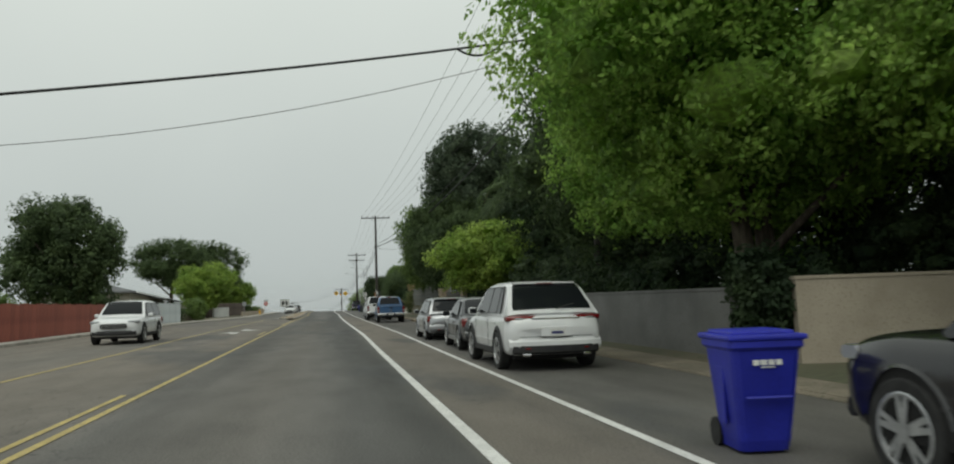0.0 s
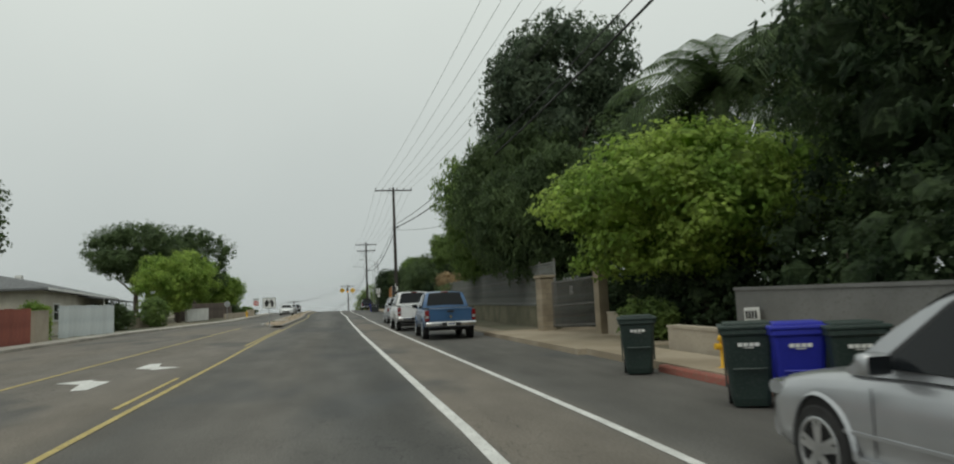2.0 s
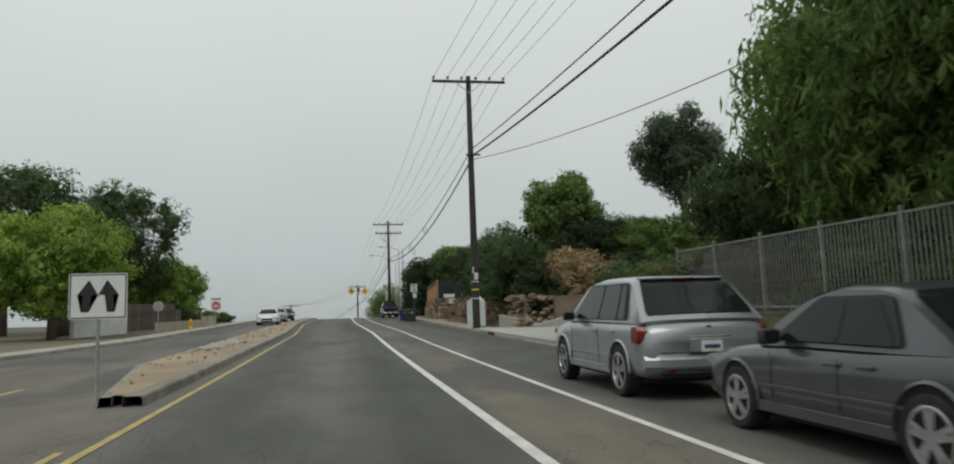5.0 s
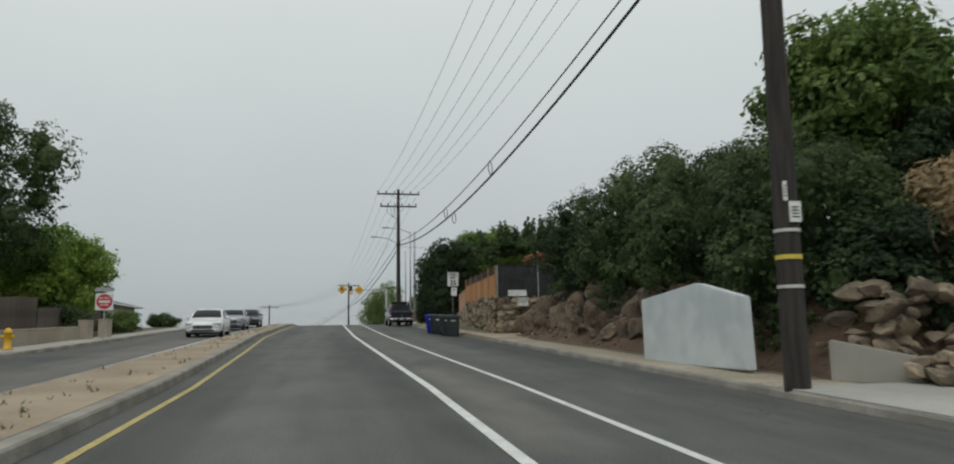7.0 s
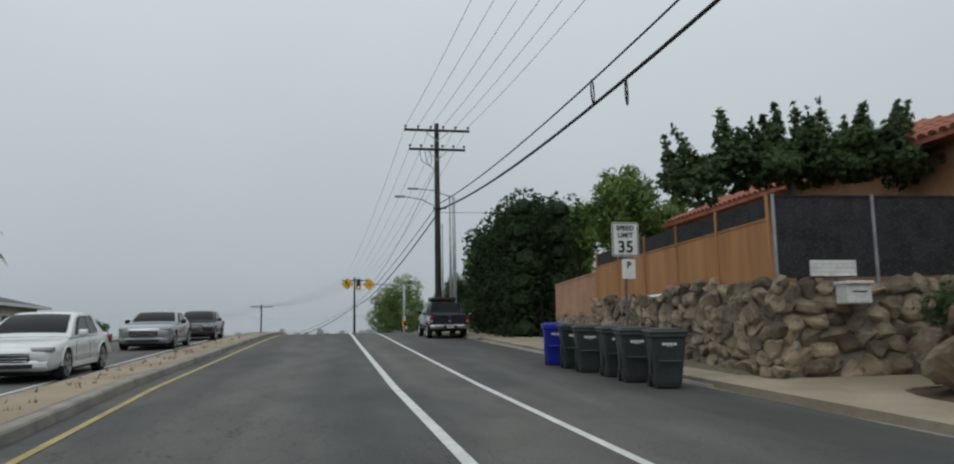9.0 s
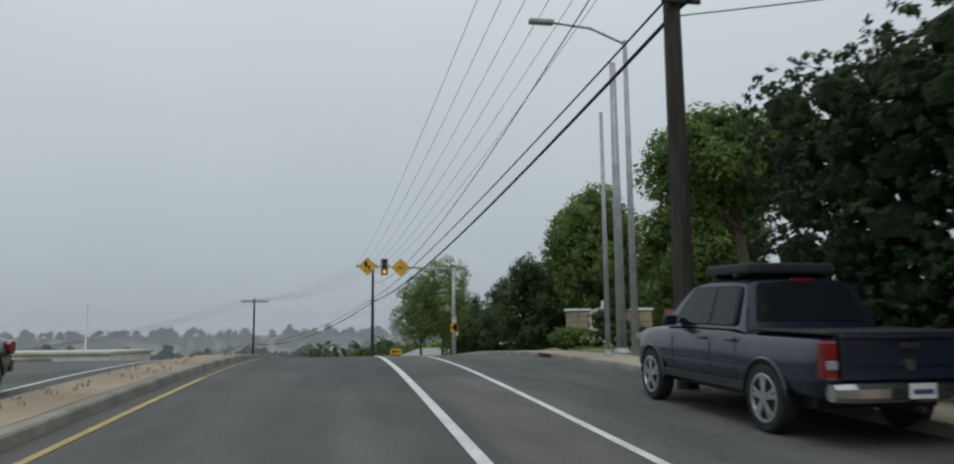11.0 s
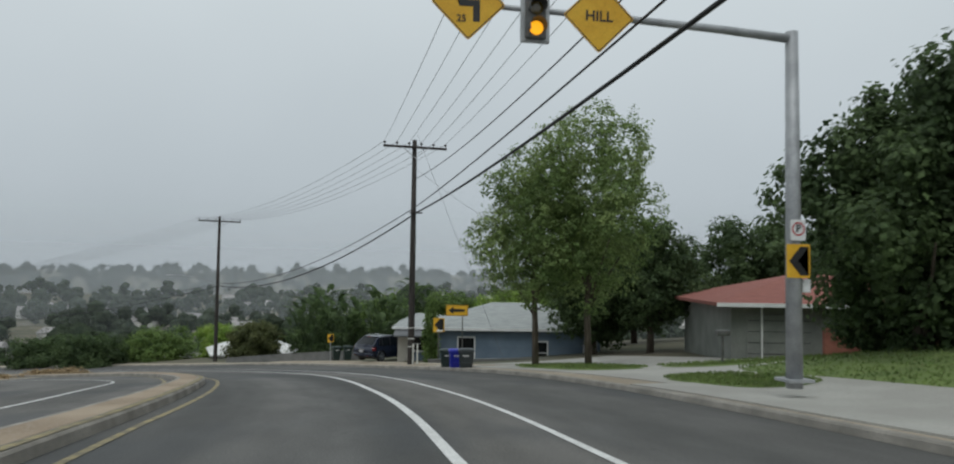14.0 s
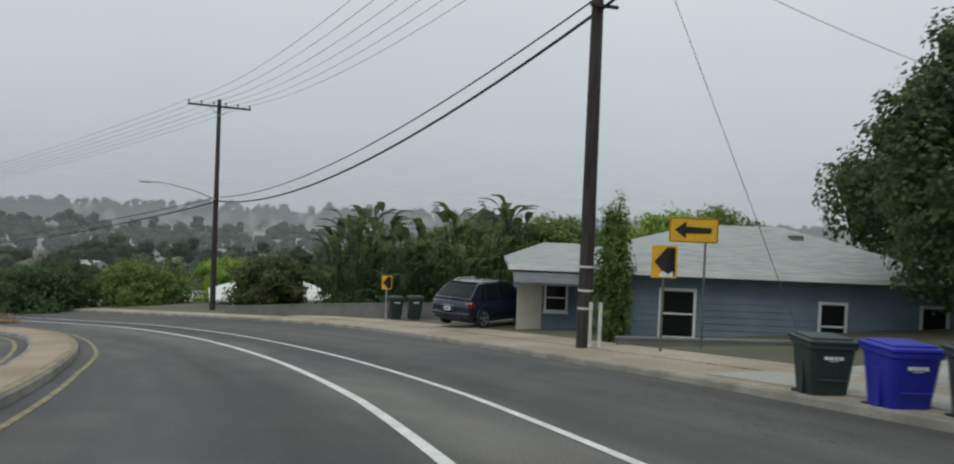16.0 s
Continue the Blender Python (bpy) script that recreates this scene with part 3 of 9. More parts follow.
def utility_pole(x, y, base, top, arms, label, low=None, turn=0.0, lean=0.0):
    """arms: (height, width) pairs; low: height of the small cable bracket."""
    m = pose(x, y, base, 0, lean, turn)
    t = thing("utility_pole", m, label, "utility pole", "utility poles along the road")
    h = top - base
    bm = bmesh.new()
    tube(bm, [(0, 0, -0.4), (0, 0, 0.0), (0, 0, h * 0.5), (0, 0, h)], [0.2, 0.195, 0.165, 0.125], 14)
    part("pole", bm, M["pole_wood"], t, smooth_faces=True)
    for az, w in arms:
        z = az - base
        bm = bmesh.new()
        box(bm, (w, 0.11, 0.13), (0, -0.19, z), 0.01)
        arm = part("crossarm", bm, M["pole_wood"], t)
        for sx in (-1, 1):
            bm = bmesh.new()
            tube(bm, [(sx * w * 0.2, -0.26, z - 0.03), (0, -0.2, z - 0.62)], 0.022, 6)
            part("brace", bm, M["galvanised"], t)
        for k in range(6):
            px = (-0.48 + 0.96 * k / 5) * w
            if abs(px) < 0.2:
                continue
            bm = bmesh.new()
            tube(bm, [(px, -0.19, z + 0.06), (px, -0.19, z + 0.15), (px, -0.19, z + 0.17), (px, -0.19, z + 0.23), (px, -0.19, z + 0.27)], [0.02, 0.025, 0.075, 0.08, 0.035], 8)
            part("insulator", bm, M["insulator"], arm)
    if low:
        bm = bmesh.new()
        box(bm, (0.75, 0.08, 0.08), (0.1, -0.2, low - base), 0.01)
        part("cable_bracket", bm, M["pole_wood"], t)
    return t


P0, P1, P3, P4, P5 = (9.5, 30.0), (6.38, 110.7), (5.75, 167.7), (3.75, 241.0), (-12.2, 276.0)
utility_pole(*P0, 0.7, 16.4, [(16.0, 3.9)], "tall wooden utility pole half hidden in a tree", 12.0)
pole1 = utility_pole(*P1, 3.55, 16.8, [(16.45, 3.9)], "dark wooden utility pole with paper notices and bands on the pavement", 12.5)
pole3 = utility_pole(*P3, 5.55, 17.3, [(16.85, 3.7), (15.75, 3.2)], "wooden utility pole with two crossarms beside the hedge", 12.4)
pole4 = utility_pole(*P4, 1.25, 14.1, [(13.65, 3.7)], "leaning dark utility pole with white guard strips at its foot", 9.9, 8)
pole5 = utility_pole(*P5, -3.1, 11.8, [(11.3, 4.1)], "brown wooden utility pole with a street light arm", 5.0, 24)
HEADS = [(P0, 16.25, 4.8, 0), (P1, 16.7, 3.9, 0), (P3, 17.1, 3.7, 0), (P4, 13.9, 3.7, 8), (P5, 11.55, 4.1, 24), ((-60.0, 318.0), 4.0, 3.5, 35)]
for (pa, za, wa, ta), (pb, zb, wb, tb) in zip(HEADS, HEADS[1:]):
    for k in range(6):
        f = -0.48 + 0.96 * k / 5
        a = (pa[0] + f * wa * math.cos(radians(ta)), pa[1] + f * wa * math.sin(radians(ta)) - 0.19, za)
        b = (pb[0] + f * wb * math.cos(radians(tb)), pb[1] + f * wb * math.sin(radians(tb)) - 0.19, zb)
        wire("power_wire", a, b, 1.1, 0.0105, M["wire"], "thin grey power wire between utility poles")
LOW = [(9.7, 30.0, 11.8), (6.55, 110.7, 12.55), (5.95, 167.7, 12.4), (3.95, 241.0, 9.95), (-12.0, 276.0, 5.0), (-60.0, 318.0, -1.0)]
for i, (a, b) in enumerate(zip(LOW, LOW[1:])):
    wire("telephone_cable", a, b, 1.5 if i != 2 else 0.9, 0.042, M["cable"], "thick black telephone cable along the poles")
    wire("telephone_cable", (a[0] - 0.16, a[1], a[2] + 0.25), (b[0] - 0.16, b[1], b[2] + 0.25), 1.25 if i != 2 else 0.6, 0.024, M["cable"], "thinner black telephone cable above the thick one")
wire("guy_wire", (5.9, 167.7, 15.2), (3.9, 241.0, 11.9), 1.9, 0.018, M["cable"], "twisted black service wire")
wire("service_cable", (3.9, 241.0, 12.4), (10.8, 236.0, 7.4), 0.3, 0.008, M["wire"], "thin service wire from the pole towards the trees")
wire("guy_wire", (3.9, 241.0, 14.4), (8.90, 239.4, 1.40), 0.0, 0.009, M["wire"], "steel guy wire anchored in the ground")
wire("service_cable", (9.5, 30.0, 11.8), (-19.0, 20.0, 4.8), 0.4, 0.04, M["cable"], "thick black cable crossing over the road")
wire("slack_cable", (5.94, 28.75, 10.75), (4.23, 28.15, 10.26), 0.33, 0.04, M["cable"], "slack black bight hanging below the crossing cable")
wire("service_cable", (9.5, 30.0, 11.5), (-26.0, 33.0, 8.1), 1.9, 0.014, M["wire"], "thin slack wire crossing over the road")
wire("service_cable", (6.5, 110.7, 12.3), (12.5, 80.0, 10.4), 0.7, 0.016, M["cable"], "thin black service wire towards the trees")
wire("service_cable", (5.9, 167.7, 12.2), (24.0, 152.0, 11.5), 0.5, 0.012, M["cable"], "thin black service wire to the house")


def cable_loop(x, y, z, r):
    bm = bmesh.new()
    tube(bm, [(x + r * math.cos(a) * 0.5, y + r * math.cos(a), z - r + r * math.sin(a)) for a in (2 * math.pi * k / 20 for k in range(21))], 0.02, 6, False)
    tagged(link_mesh("cable_loop", bm, M["cable"], True), "coiled black spare cable hanging from the line", "cable coil")


def on_line(a, b, sag, f):
    p = Vector(a).lerp(Vector(b), f)
    return p.x, p.y, p.z - 4 * sag * f * (1 - f)


for f in (0.36, 0.56):
    cable_loop(*on_line((LOW[1][0] - 0.16, LOW[1][1], LOW[1][2] + 0.25), (LOW[2][0] - 0.16, LOW[2][1], LOW[2][2] + 0.25), 1.25, f), 0.28)
cable_loop(*on_line(LOW[1], LOW[2], 1.5, 0.53), 0.3)

# bands and notices on the near pole
M["band_white"] = material("pale_band", (0.5, 0.5, 0.46), (0.62, 0.62, 0.58), 3, 0.7, 0)
M["band_yellow"] = material("yellow_band", (0.60, 0.46, 0.05), (0.68, 0.54, 0.08), 3, 0.6, 0)
M["paper"] = material("notice_paper", (0.62, 0.62, 0.60), (0.75, 0.75, 0.73), 8, 0.8, 0)
for z, key, h in ((1.42, "band_white", 0.05), (1.86, "band_yellow", 0.07), (2.28, "band_white", 0.05)):
    bm = bmesh.new()
    tube(bm, [(0, 0, z), (0, 0, z + h)], 0.2, 14)
    part("band", bm, M[key], pole1)
for z, w, h, dx in ((2.42, 0.2, 0.32, 0.03), (2.75, 0.07, 0.3, -0.12)):
    bm = bmesh.new()
    box(bm, (w, 0.012, h), (dx, -0.205, z + h / 2), 0.002)
    nt = part("notice", bm, M["paper"], pole1, "white paper notice")
    for k in range(4):
        bm = bmesh.new()
        box(bm, (w * 0.6, 0.004, 0.018), (dx, -0.214, z + h * 0.25 + k * 0.05), 0)
        part("text_bar", bm, M["cable"], nt)
for a in (-0.12, 0.12):
    bm = bmesh.new()
    box(bm, (0.09, 0.05, 1.25), (a + 0.2, -0.18 - 0.06 * (a > 0), 0.62), 0.01)
    part("guard_strip", bm, M["band_white"], pole4, "white plastic guard strip")
for z in (1.5, 1.05, 2.1):
    bm = bmesh.new()
    tube(bm, [(0, 0, z), (0, 0, z + 0.05)], 0.2, 12)
    part("band", bm, M["band_white"], pole4)
# street light arm on the far pole
bm = bmesh.new()
tube(bm, [(0, -0.1, 8.2), (-1.6, -0.2, 8.75), (-3.2, -0.3, 9.1), (-4.2, -0.3, 9.15)], 0.035, 6)
part("lamp_arm", bm, M["galvanised"], pole5)
bm = bmesh.new()
box(bm, (0.7, 0.22, 0.12), (-4.5, -0.3, 9.12), 0.04)
part("lamp_head", bm, M["galvanised"], pole5)
# street light arm and transformer bracket on the hedge pole
bm = bmesh.new()
tube(bm, [(0, -0.1, 6.9), (-0.9, -0.1, 7.35), (-1.9, -0.1, 7.5)], 0.03, 6)
part("lamp_arm", bm, M["galvanised"], pole3)
bm = bmesh.new()
box(bm, (0.6, 0.2, 0.11), (-2.1, -0.1, 7.5), 0.04)
part("lamp_head", bm, M["galvanised"], pole3)
for k in range(3):
    bm = bmesh.new()
    tube(bm, [(-1.0 + 0.3 * k, -0.2, 10.1), (-0.9 + 0.28 * k, -0.3, 9.5), (-0.4, -0.25, 9.2), (-0.1, -0.18, 9.0)], 0.018, 5)
    part("jumper_wire", bm, M["cable"], pole3)


# ---- trees and shrubs ----
def lump(rng, p, k, amount):
    return p * (1 + amount * noise.noise(p * k + Vector((rng, rng * 0.7, 0))))


def leaf_cloud(lobes, count, size, seed, droop=0.0, long=1.0, core=True, fuzz=0.16, tuft=1.75):
    """Leaves as small folded blades scattered in the outer shells of a set of lobes (centre, radii), with dark inner masses."""
    r = np.random.default_rng(seed)
    if size < 0.3:
        count = int(count * 1.45)
    vol = np.array([(l[1][0] * l[1][1] + l[1][1] * l[1][2] + l[1][0] * l[1][2]) for l in lobes])
    pick = r.choice(len(lobes), count, p=vol / vol.sum())
    c = np.array([l[0] for l in lobes])[pick]
    rad = np.array([l[1] for l in lobes])[pick]
    d = r.normal(size=(count, 3))
    d /= np.linalg.norm(d, axis=1)[:, None]
    # twigs carry rosettes of leaves, so that lit tufts stand before dark gaps
    per = 9
    m = max(40, count // per)
    twig = r.normal(size=(max(60, m // 5), 3))
    twig /= np.linalg.norm(twig, axis=1)[:, None]
    tw = twig[r.integers(0, len(twig), m)]
    c, rad, d = c[:m], rad[:m], d[:m] * 0.75 + tw
    d /= np.linalg.norm(d, axis=1)[:, None]
    shell = 1.0 - np.abs(r.normal(0, fuzz, m)) + fuzz * 0.8 * np.sin(tw[:, 0] * 9 + tw[:, 1] * 7 + seed) + fuzz * 0.6 * np.sin(tw[:, 2] * 13 + seed)
    pos = c + d * rad * shell[:, None]
    # drop rosettes that lie deep inside another lobe
    keep = np.ones(m, bool)
    for lc, lr in lobes:
        q = np.linalg.norm((pos - np.array(lc)) / np.array(lr), axis=1)
        keep &= q > 0.56
    pos, d = np.repeat(pos[keep], per, 0), np.repeat(d[keep], per, 0)
    n = len(pos)
    off = r.normal(0, 1, (n, 3))
    off /= np.linalg.norm(off, axis=1)[:, None] + 1e-9
    reach = size * tuft if size < 0.6 else size * 0.8
    pos = pos + off * (reach * r.uniform(0.35, 1.15, n) * (1 + 0.5 * (long - 1)))[:, None] * np.array((1, 1, 0.75))
    up = d * 0.85 + off * 0.4 + r.normal(0, 0.4, (n, 3))
    up[:, 2] += 0.42 - droop
    up /= np.linalg.norm(up, axis=1)[:, None]
    ref = r.normal(size=(n, 3))
    side = np.cross(up, ref)
    side /= np.linalg.norm(side, axis=1)[:, None] + 1e-9
    fwd = np.cross(side, up)
    s = size * r.uniform(0.6, 1.35, n)[:, None]
    if droop:
        fwd[:, 2] -= droop
    v = np.empty((n, 4, 3))
    v[:, 0] = pos - fwd * s * 0.5 * long
    v[:, 1] = pos + side * s * 0.36 - up * s * 0.06
    v[:, 2] = pos + fwd * s * 0.6 * long
    v[:, 3] = pos - side * s * 0.36 - up * s * 0.06
    verts = v.reshape(-1, 3)
    faces = np.arange(n * 4).reshape(n, 4)
    verts, faces = [tuple(p) for p in verts.tolist()], [tuple(f) for f in faces.tolist()]
    if core:
        for lc, lr in lobes:
            bm = bmesh.new()
            bmesh.ops.create_icosphere(bm, subdivisions=2 if size < 0.3 and len(lobes) < 12 else 1, radius=1.0)
            o = len(verts)
            for q in bm.verts:
                p = lump(seed, q.co.copy(), 2.6, 0.35) * (0.50 if size < 0.3 else 0.88)
                verts.append((lc[0] + p.x * lr[0], lc[1] + p.y * lr[1], lc[2] + p.z * lr[2]))
            bm.verts.index_update()
            faces += [tuple(o + w.index for w in f.verts) for f in bm.faces]
            bm.free()
    me = bpy.data.meshes.new("crown")
    me.from_pydata(verts, [], faces)
    me.update()
    return me


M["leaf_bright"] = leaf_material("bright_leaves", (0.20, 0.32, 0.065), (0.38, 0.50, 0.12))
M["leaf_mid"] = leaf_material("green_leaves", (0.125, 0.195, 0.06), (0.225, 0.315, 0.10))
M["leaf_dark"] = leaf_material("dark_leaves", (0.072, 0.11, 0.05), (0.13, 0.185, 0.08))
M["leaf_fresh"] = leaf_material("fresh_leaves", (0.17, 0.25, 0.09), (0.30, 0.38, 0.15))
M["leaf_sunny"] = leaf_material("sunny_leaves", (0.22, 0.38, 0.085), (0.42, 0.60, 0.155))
# dark kinds of leaf, with the shade under the trees put into the colour
M["leaf_deep"] = leaf_material("deep_green_shaded_leaves", (0.036, 0.062, 0.032), (0.078, 0.115, 0.052))
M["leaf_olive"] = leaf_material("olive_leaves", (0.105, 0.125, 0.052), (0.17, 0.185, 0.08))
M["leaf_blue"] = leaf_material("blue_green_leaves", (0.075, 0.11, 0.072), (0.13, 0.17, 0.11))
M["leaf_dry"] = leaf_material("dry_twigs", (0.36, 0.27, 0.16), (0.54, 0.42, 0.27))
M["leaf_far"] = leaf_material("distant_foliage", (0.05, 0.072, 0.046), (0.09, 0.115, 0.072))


def auto_lobes(rng, rx, ry, z0, z1, n=9, flat=1.0):
    """Many uneven clumps spread over a lopsided egg between two heights."""
    h, m, a0 = (z1 - z0) / 2, 14 + 2 * n, rng.uniform(0, 6.28)
    lobes = [((0, 0, z0 + h * 0.95), (rx * 0.52, ry * 0.52, h * 0.56))]
    for i in range(m):
        c = 1 - 2 * (i + 0.5) / m
        a = i * 2.39996 + rng.uniform(-0.35, 0.35)
        q = math.sqrt(1 - c * c)
        f = rng.uniform(0.17, 0.38)
        k = 0.70 + 0.11 * math.sin(2 * a + a0) * q + rng.uniform(-0.16, 0.16) + (0.28 - f) * 0.4
        lobes.append(((rx * k * q * math.cos(a), ry * k * q * math.sin(a), z0 + h + h * k * c), (rx * f, ry * f, h * f * rng.uniform(0.8, 1.05))))
    return lobes


def tree(name, x, y, rx, ry, z0, z1, mat, label, seed, leaves=14000, leaf=0.16, trunk=0.18, stems=1, base=None, lobes=None, lobe_n=9, category="tree", droop=0.0, long=1.0, group="", core=True):
    """z0, z1: heights of the crown's foot and top above the ground."""
    rng = random.Random(seed)
    g = ground_z(x, y) if base is None else base
    t = thing(name, pose(x, y, g), label, category, group)
    bm = bmesh.new()
    for k in range(stems):
        a = rng.uniform(0, 6.28)
        ox, oy = (0.35 * math.cos(a), 0.35 * math.sin(a)) if stems > 1 else (0, 0)
        top = z0 + (z1 - z0) * 0.45
        pts = [(ox, oy, -0.2), (ox * 1.1 + rng.uniform(-.1, .1), oy * 1.1 + rng.uniform(-.1, .1), top * 0.35), (ox * 1.5 + rng.uniform(-.25, .25), oy * 1.5 + rng.uniform(-.25, .25), top * 0.7), (ox * 2, oy * 2, top)]
        tube(bm, pts, [trunk * 1.25, trunk, trunk * 0.8, trunk * 0.4], 9)
    part("trunk", bm, M["bark"], t, smooth_faces=True)
    for k in range(5):
        a = 2 * math.pi * k / 5 + rng.uniform(-0.4, 0.4)
        bm = bmesh.new()
        zb = z0 * 0.75 + rng.uniform(0, 0.3) * (z1 - z0)
        tube(bm, [(0, 0, zb), (rx * 0.3 * math.cos(a), ry * 0.3 * math.sin(a), zb + (z1 - z0) * 0.18), (rx * 0.62 * math.cos(a), ry * 0.62 * math.sin(a), zb + (z1 - z0) * 0.34)], [trunk * 0.5, trunk * 0.32, trunk * 0.12], 6)
        part("limb", bm, M["bark"], t, smooth_faces=True)
    crown = new("crown", leaf_cloud(lobes or auto_lobes(rng, rx, ry, z0, z1, lobe_n), leaves, leaf, seed, droop, long, core))
    crown.data.materials.append(mat)
    crown.parent = t
    return t


def bush(name, x, y, rx, ry, h, mat, label, seed, leaves=6000, leaf=0.1, turn=0.0, base=None, lobe_n=7, category="bush", group="", droop=0.0, long=1.0, low=0.0):
    rng = random.Random(seed)
    g = ground_z(x, y) if base is None else base
    t = thing(name, pose(x, y, g, 0, 0, turn), label, category, group)
    bm = bmesh.new()
    for k in range(4):
        a = rng.uniform(0, 6.28)
        tube(bm, [(0.1 * math.cos(a), 0.1 * math.sin(a), -0.15), (rx * 0.25 * math.cos(a), ry * 0.25 * math.sin(a), h * 0.5)], [0.06, 0.02], 5)
    part("stem", bm, M["bark"], t)
    crown = new("foliage", leaf_cloud(auto_lobes(rng, rx, ry, low - 0.12 * h, h, lobe_n), leaves, leaf, seed, droop, long))
    crown.data.materials.append(mat)
    crown.parent = t
    return t


# right side, from the start of the drive
tree("broadleaf_tree", 9.9, 20.0, 6.0, 6.6, 2.5, 11.8, M["leaf_sunny"], "large bright green broadleaf tree overhanging the pavement", 1, 95000, 0.145, 0.24, 2, lobe_n=34)
tree("broadleaf_tree", 10.7, 26.9, 3.5, 3.6, 2.7, 9.6, M["leaf_sunny"], "bright green tree leaning over the grey wall", 10, 30000, 0.145, 0.2, lobe_n=18)
tree("broadleaf_tree", 13.0, 13.0, 4.8, 5.2, 2.4, 11.0, M["leaf_sunny"], "large bright green tree behind the tan wall", 2, 34000, 0.16, 0.22, lobe_n=18)
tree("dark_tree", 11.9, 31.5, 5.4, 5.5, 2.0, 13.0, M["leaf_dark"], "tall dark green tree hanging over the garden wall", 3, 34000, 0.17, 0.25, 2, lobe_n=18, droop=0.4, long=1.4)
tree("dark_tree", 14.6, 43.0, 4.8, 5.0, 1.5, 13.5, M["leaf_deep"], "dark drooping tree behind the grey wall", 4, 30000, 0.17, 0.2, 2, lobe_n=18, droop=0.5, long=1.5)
tree("broadleaf_tree", 10.7, 50.2, 4.5, 4.6, 1.7, 6.3, M["leaf_bright"], "low spreading bright green tree beside the driveway", 5, 34000, 0.17, 0.16, 3, lobe_n=22)
tree("eucalyptus_tree", 12.6, 69.7, 5.0, 4.6, 8.4, 16.6, M["leaf_blue"], "tall eucalyptus with a clumped blue-green crown", 6, 22000, 0.2, 0.28, lobe_n=16, droop=0.4, long=1.3)
for i, (x, y, rx, ry, z0, z1, mt) in enumerate(((9.9, 63.5, 3.3, 3.6, 1.4, 8.4, "leaf_dark"), (10.2, 70.0, 4.2, 4.4, 1.6, 11.0, "leaf_dark"), (11.2, 77.5, 4.4, 4.8, 1.6, 12.0, "leaf_mid"), (12.6, 85.5, 4.3, 4.6, 1.2, 10.8, "leaf_mid"), (14.0, 92.0, 3.6, 3.6, 0.8, 6.6, "leaf_dark"))):
    tree("willow_like_tree", x, y, rx, ry, z0, z1, M[mt], "dense drooping dark green tree behind the iron fence", 20 + i, 30000, 0.145, 0.22, 2, lobe_n=18, droop=0.7, long=1.7, group="row of trees behind the iron fence")
tree("dark_tree", 13.8, 59.0, 4.4, 4.6, 0.6, 9.8, M["leaf_dark"], "dense dark tree behind the metal gate", 7, 22000, 0.18, 0.2, 2, lobe_n=14)
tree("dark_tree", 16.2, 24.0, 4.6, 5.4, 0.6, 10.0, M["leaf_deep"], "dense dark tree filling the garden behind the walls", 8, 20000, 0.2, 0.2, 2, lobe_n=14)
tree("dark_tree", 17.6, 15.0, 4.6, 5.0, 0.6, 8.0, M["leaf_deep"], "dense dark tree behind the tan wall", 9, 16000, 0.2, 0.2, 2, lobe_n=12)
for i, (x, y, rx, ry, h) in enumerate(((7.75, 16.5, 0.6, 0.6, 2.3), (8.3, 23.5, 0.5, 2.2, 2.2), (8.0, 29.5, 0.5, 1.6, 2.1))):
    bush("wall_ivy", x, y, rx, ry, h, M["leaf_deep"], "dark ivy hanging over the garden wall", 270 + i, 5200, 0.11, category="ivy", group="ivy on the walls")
tree("round_tree", 13.4, 117.8, 2.8, 2.8, 1.0, 5.8, M["leaf_mid"], "round dense green tree on top of the bank", 30, 15000, 0.2, 0.16)
tree("pine_tree", 19.5, 113.5, 3.0, 3.0, 4.0, 10.0, M["leaf_blue"], "sparse grey-green pine on the bank", 31, 14000, 0.13, 0.2, core=False, long=2.2, lobe_n=4)
for i, (x, y, rx, ry, h, mt) in enumerate(((10.9, 99.0, 2.4, 3.4, 3.0, "leaf_dark"), (17.6, 113.6, 2.4, 1.8, 2.9, "leaf_mid"), (21.0, 113.2, 2.4, 1.8, 2.6, "leaf_mid"), (10.4, 113.4, 1.5, 1.5, 2.6, "leaf_deep"), (9.9, 115.2, 2.1, 2.8, 5.0, "leaf_dark"), (10.3, 120.5, 2.5, 3.2, 5.5, "leaf_dark"), (10.8, 125.6, 2.7, 3.2, 5.6, "leaf_dark"), (11.0, 130.6, 2.9, 3.2, 5.0, "leaf_deep"), (11.6, 135.2, 2.4, 2.6, 3.2, "leaf_dark"), (14.5, 124.0, 3.0, 5.0, 3.6, "leaf_deep"), (19.0, 114.5, 4.0, 3.0, 3.0, "leaf_mid"), (14.6, 115.4, 2.4, 1.8, 2.6, "leaf_deep"), (17.0, 119.0, 4.0, 4.0, 3.6, "leaf_deep"), (15.5, 131.0, 3.0, 4.0, 3.4, "leaf_deep"), (23.5, 116.0, 4.0, 4.0, 4.2, "leaf_deep"), (16.2, 112.9, 1.8, 1.0, 2.2, "leaf_dark"), (19.4, 112.9, 1.8, 1.0, 2.0, "leaf_mid"))):
    bush("large_shrub", x, y, rx, ry, h, M[mt], "dense dark olive shrub covering the bank", 40 + i, 16000, 0.12, group="shrubs on the bank", low=0.0)
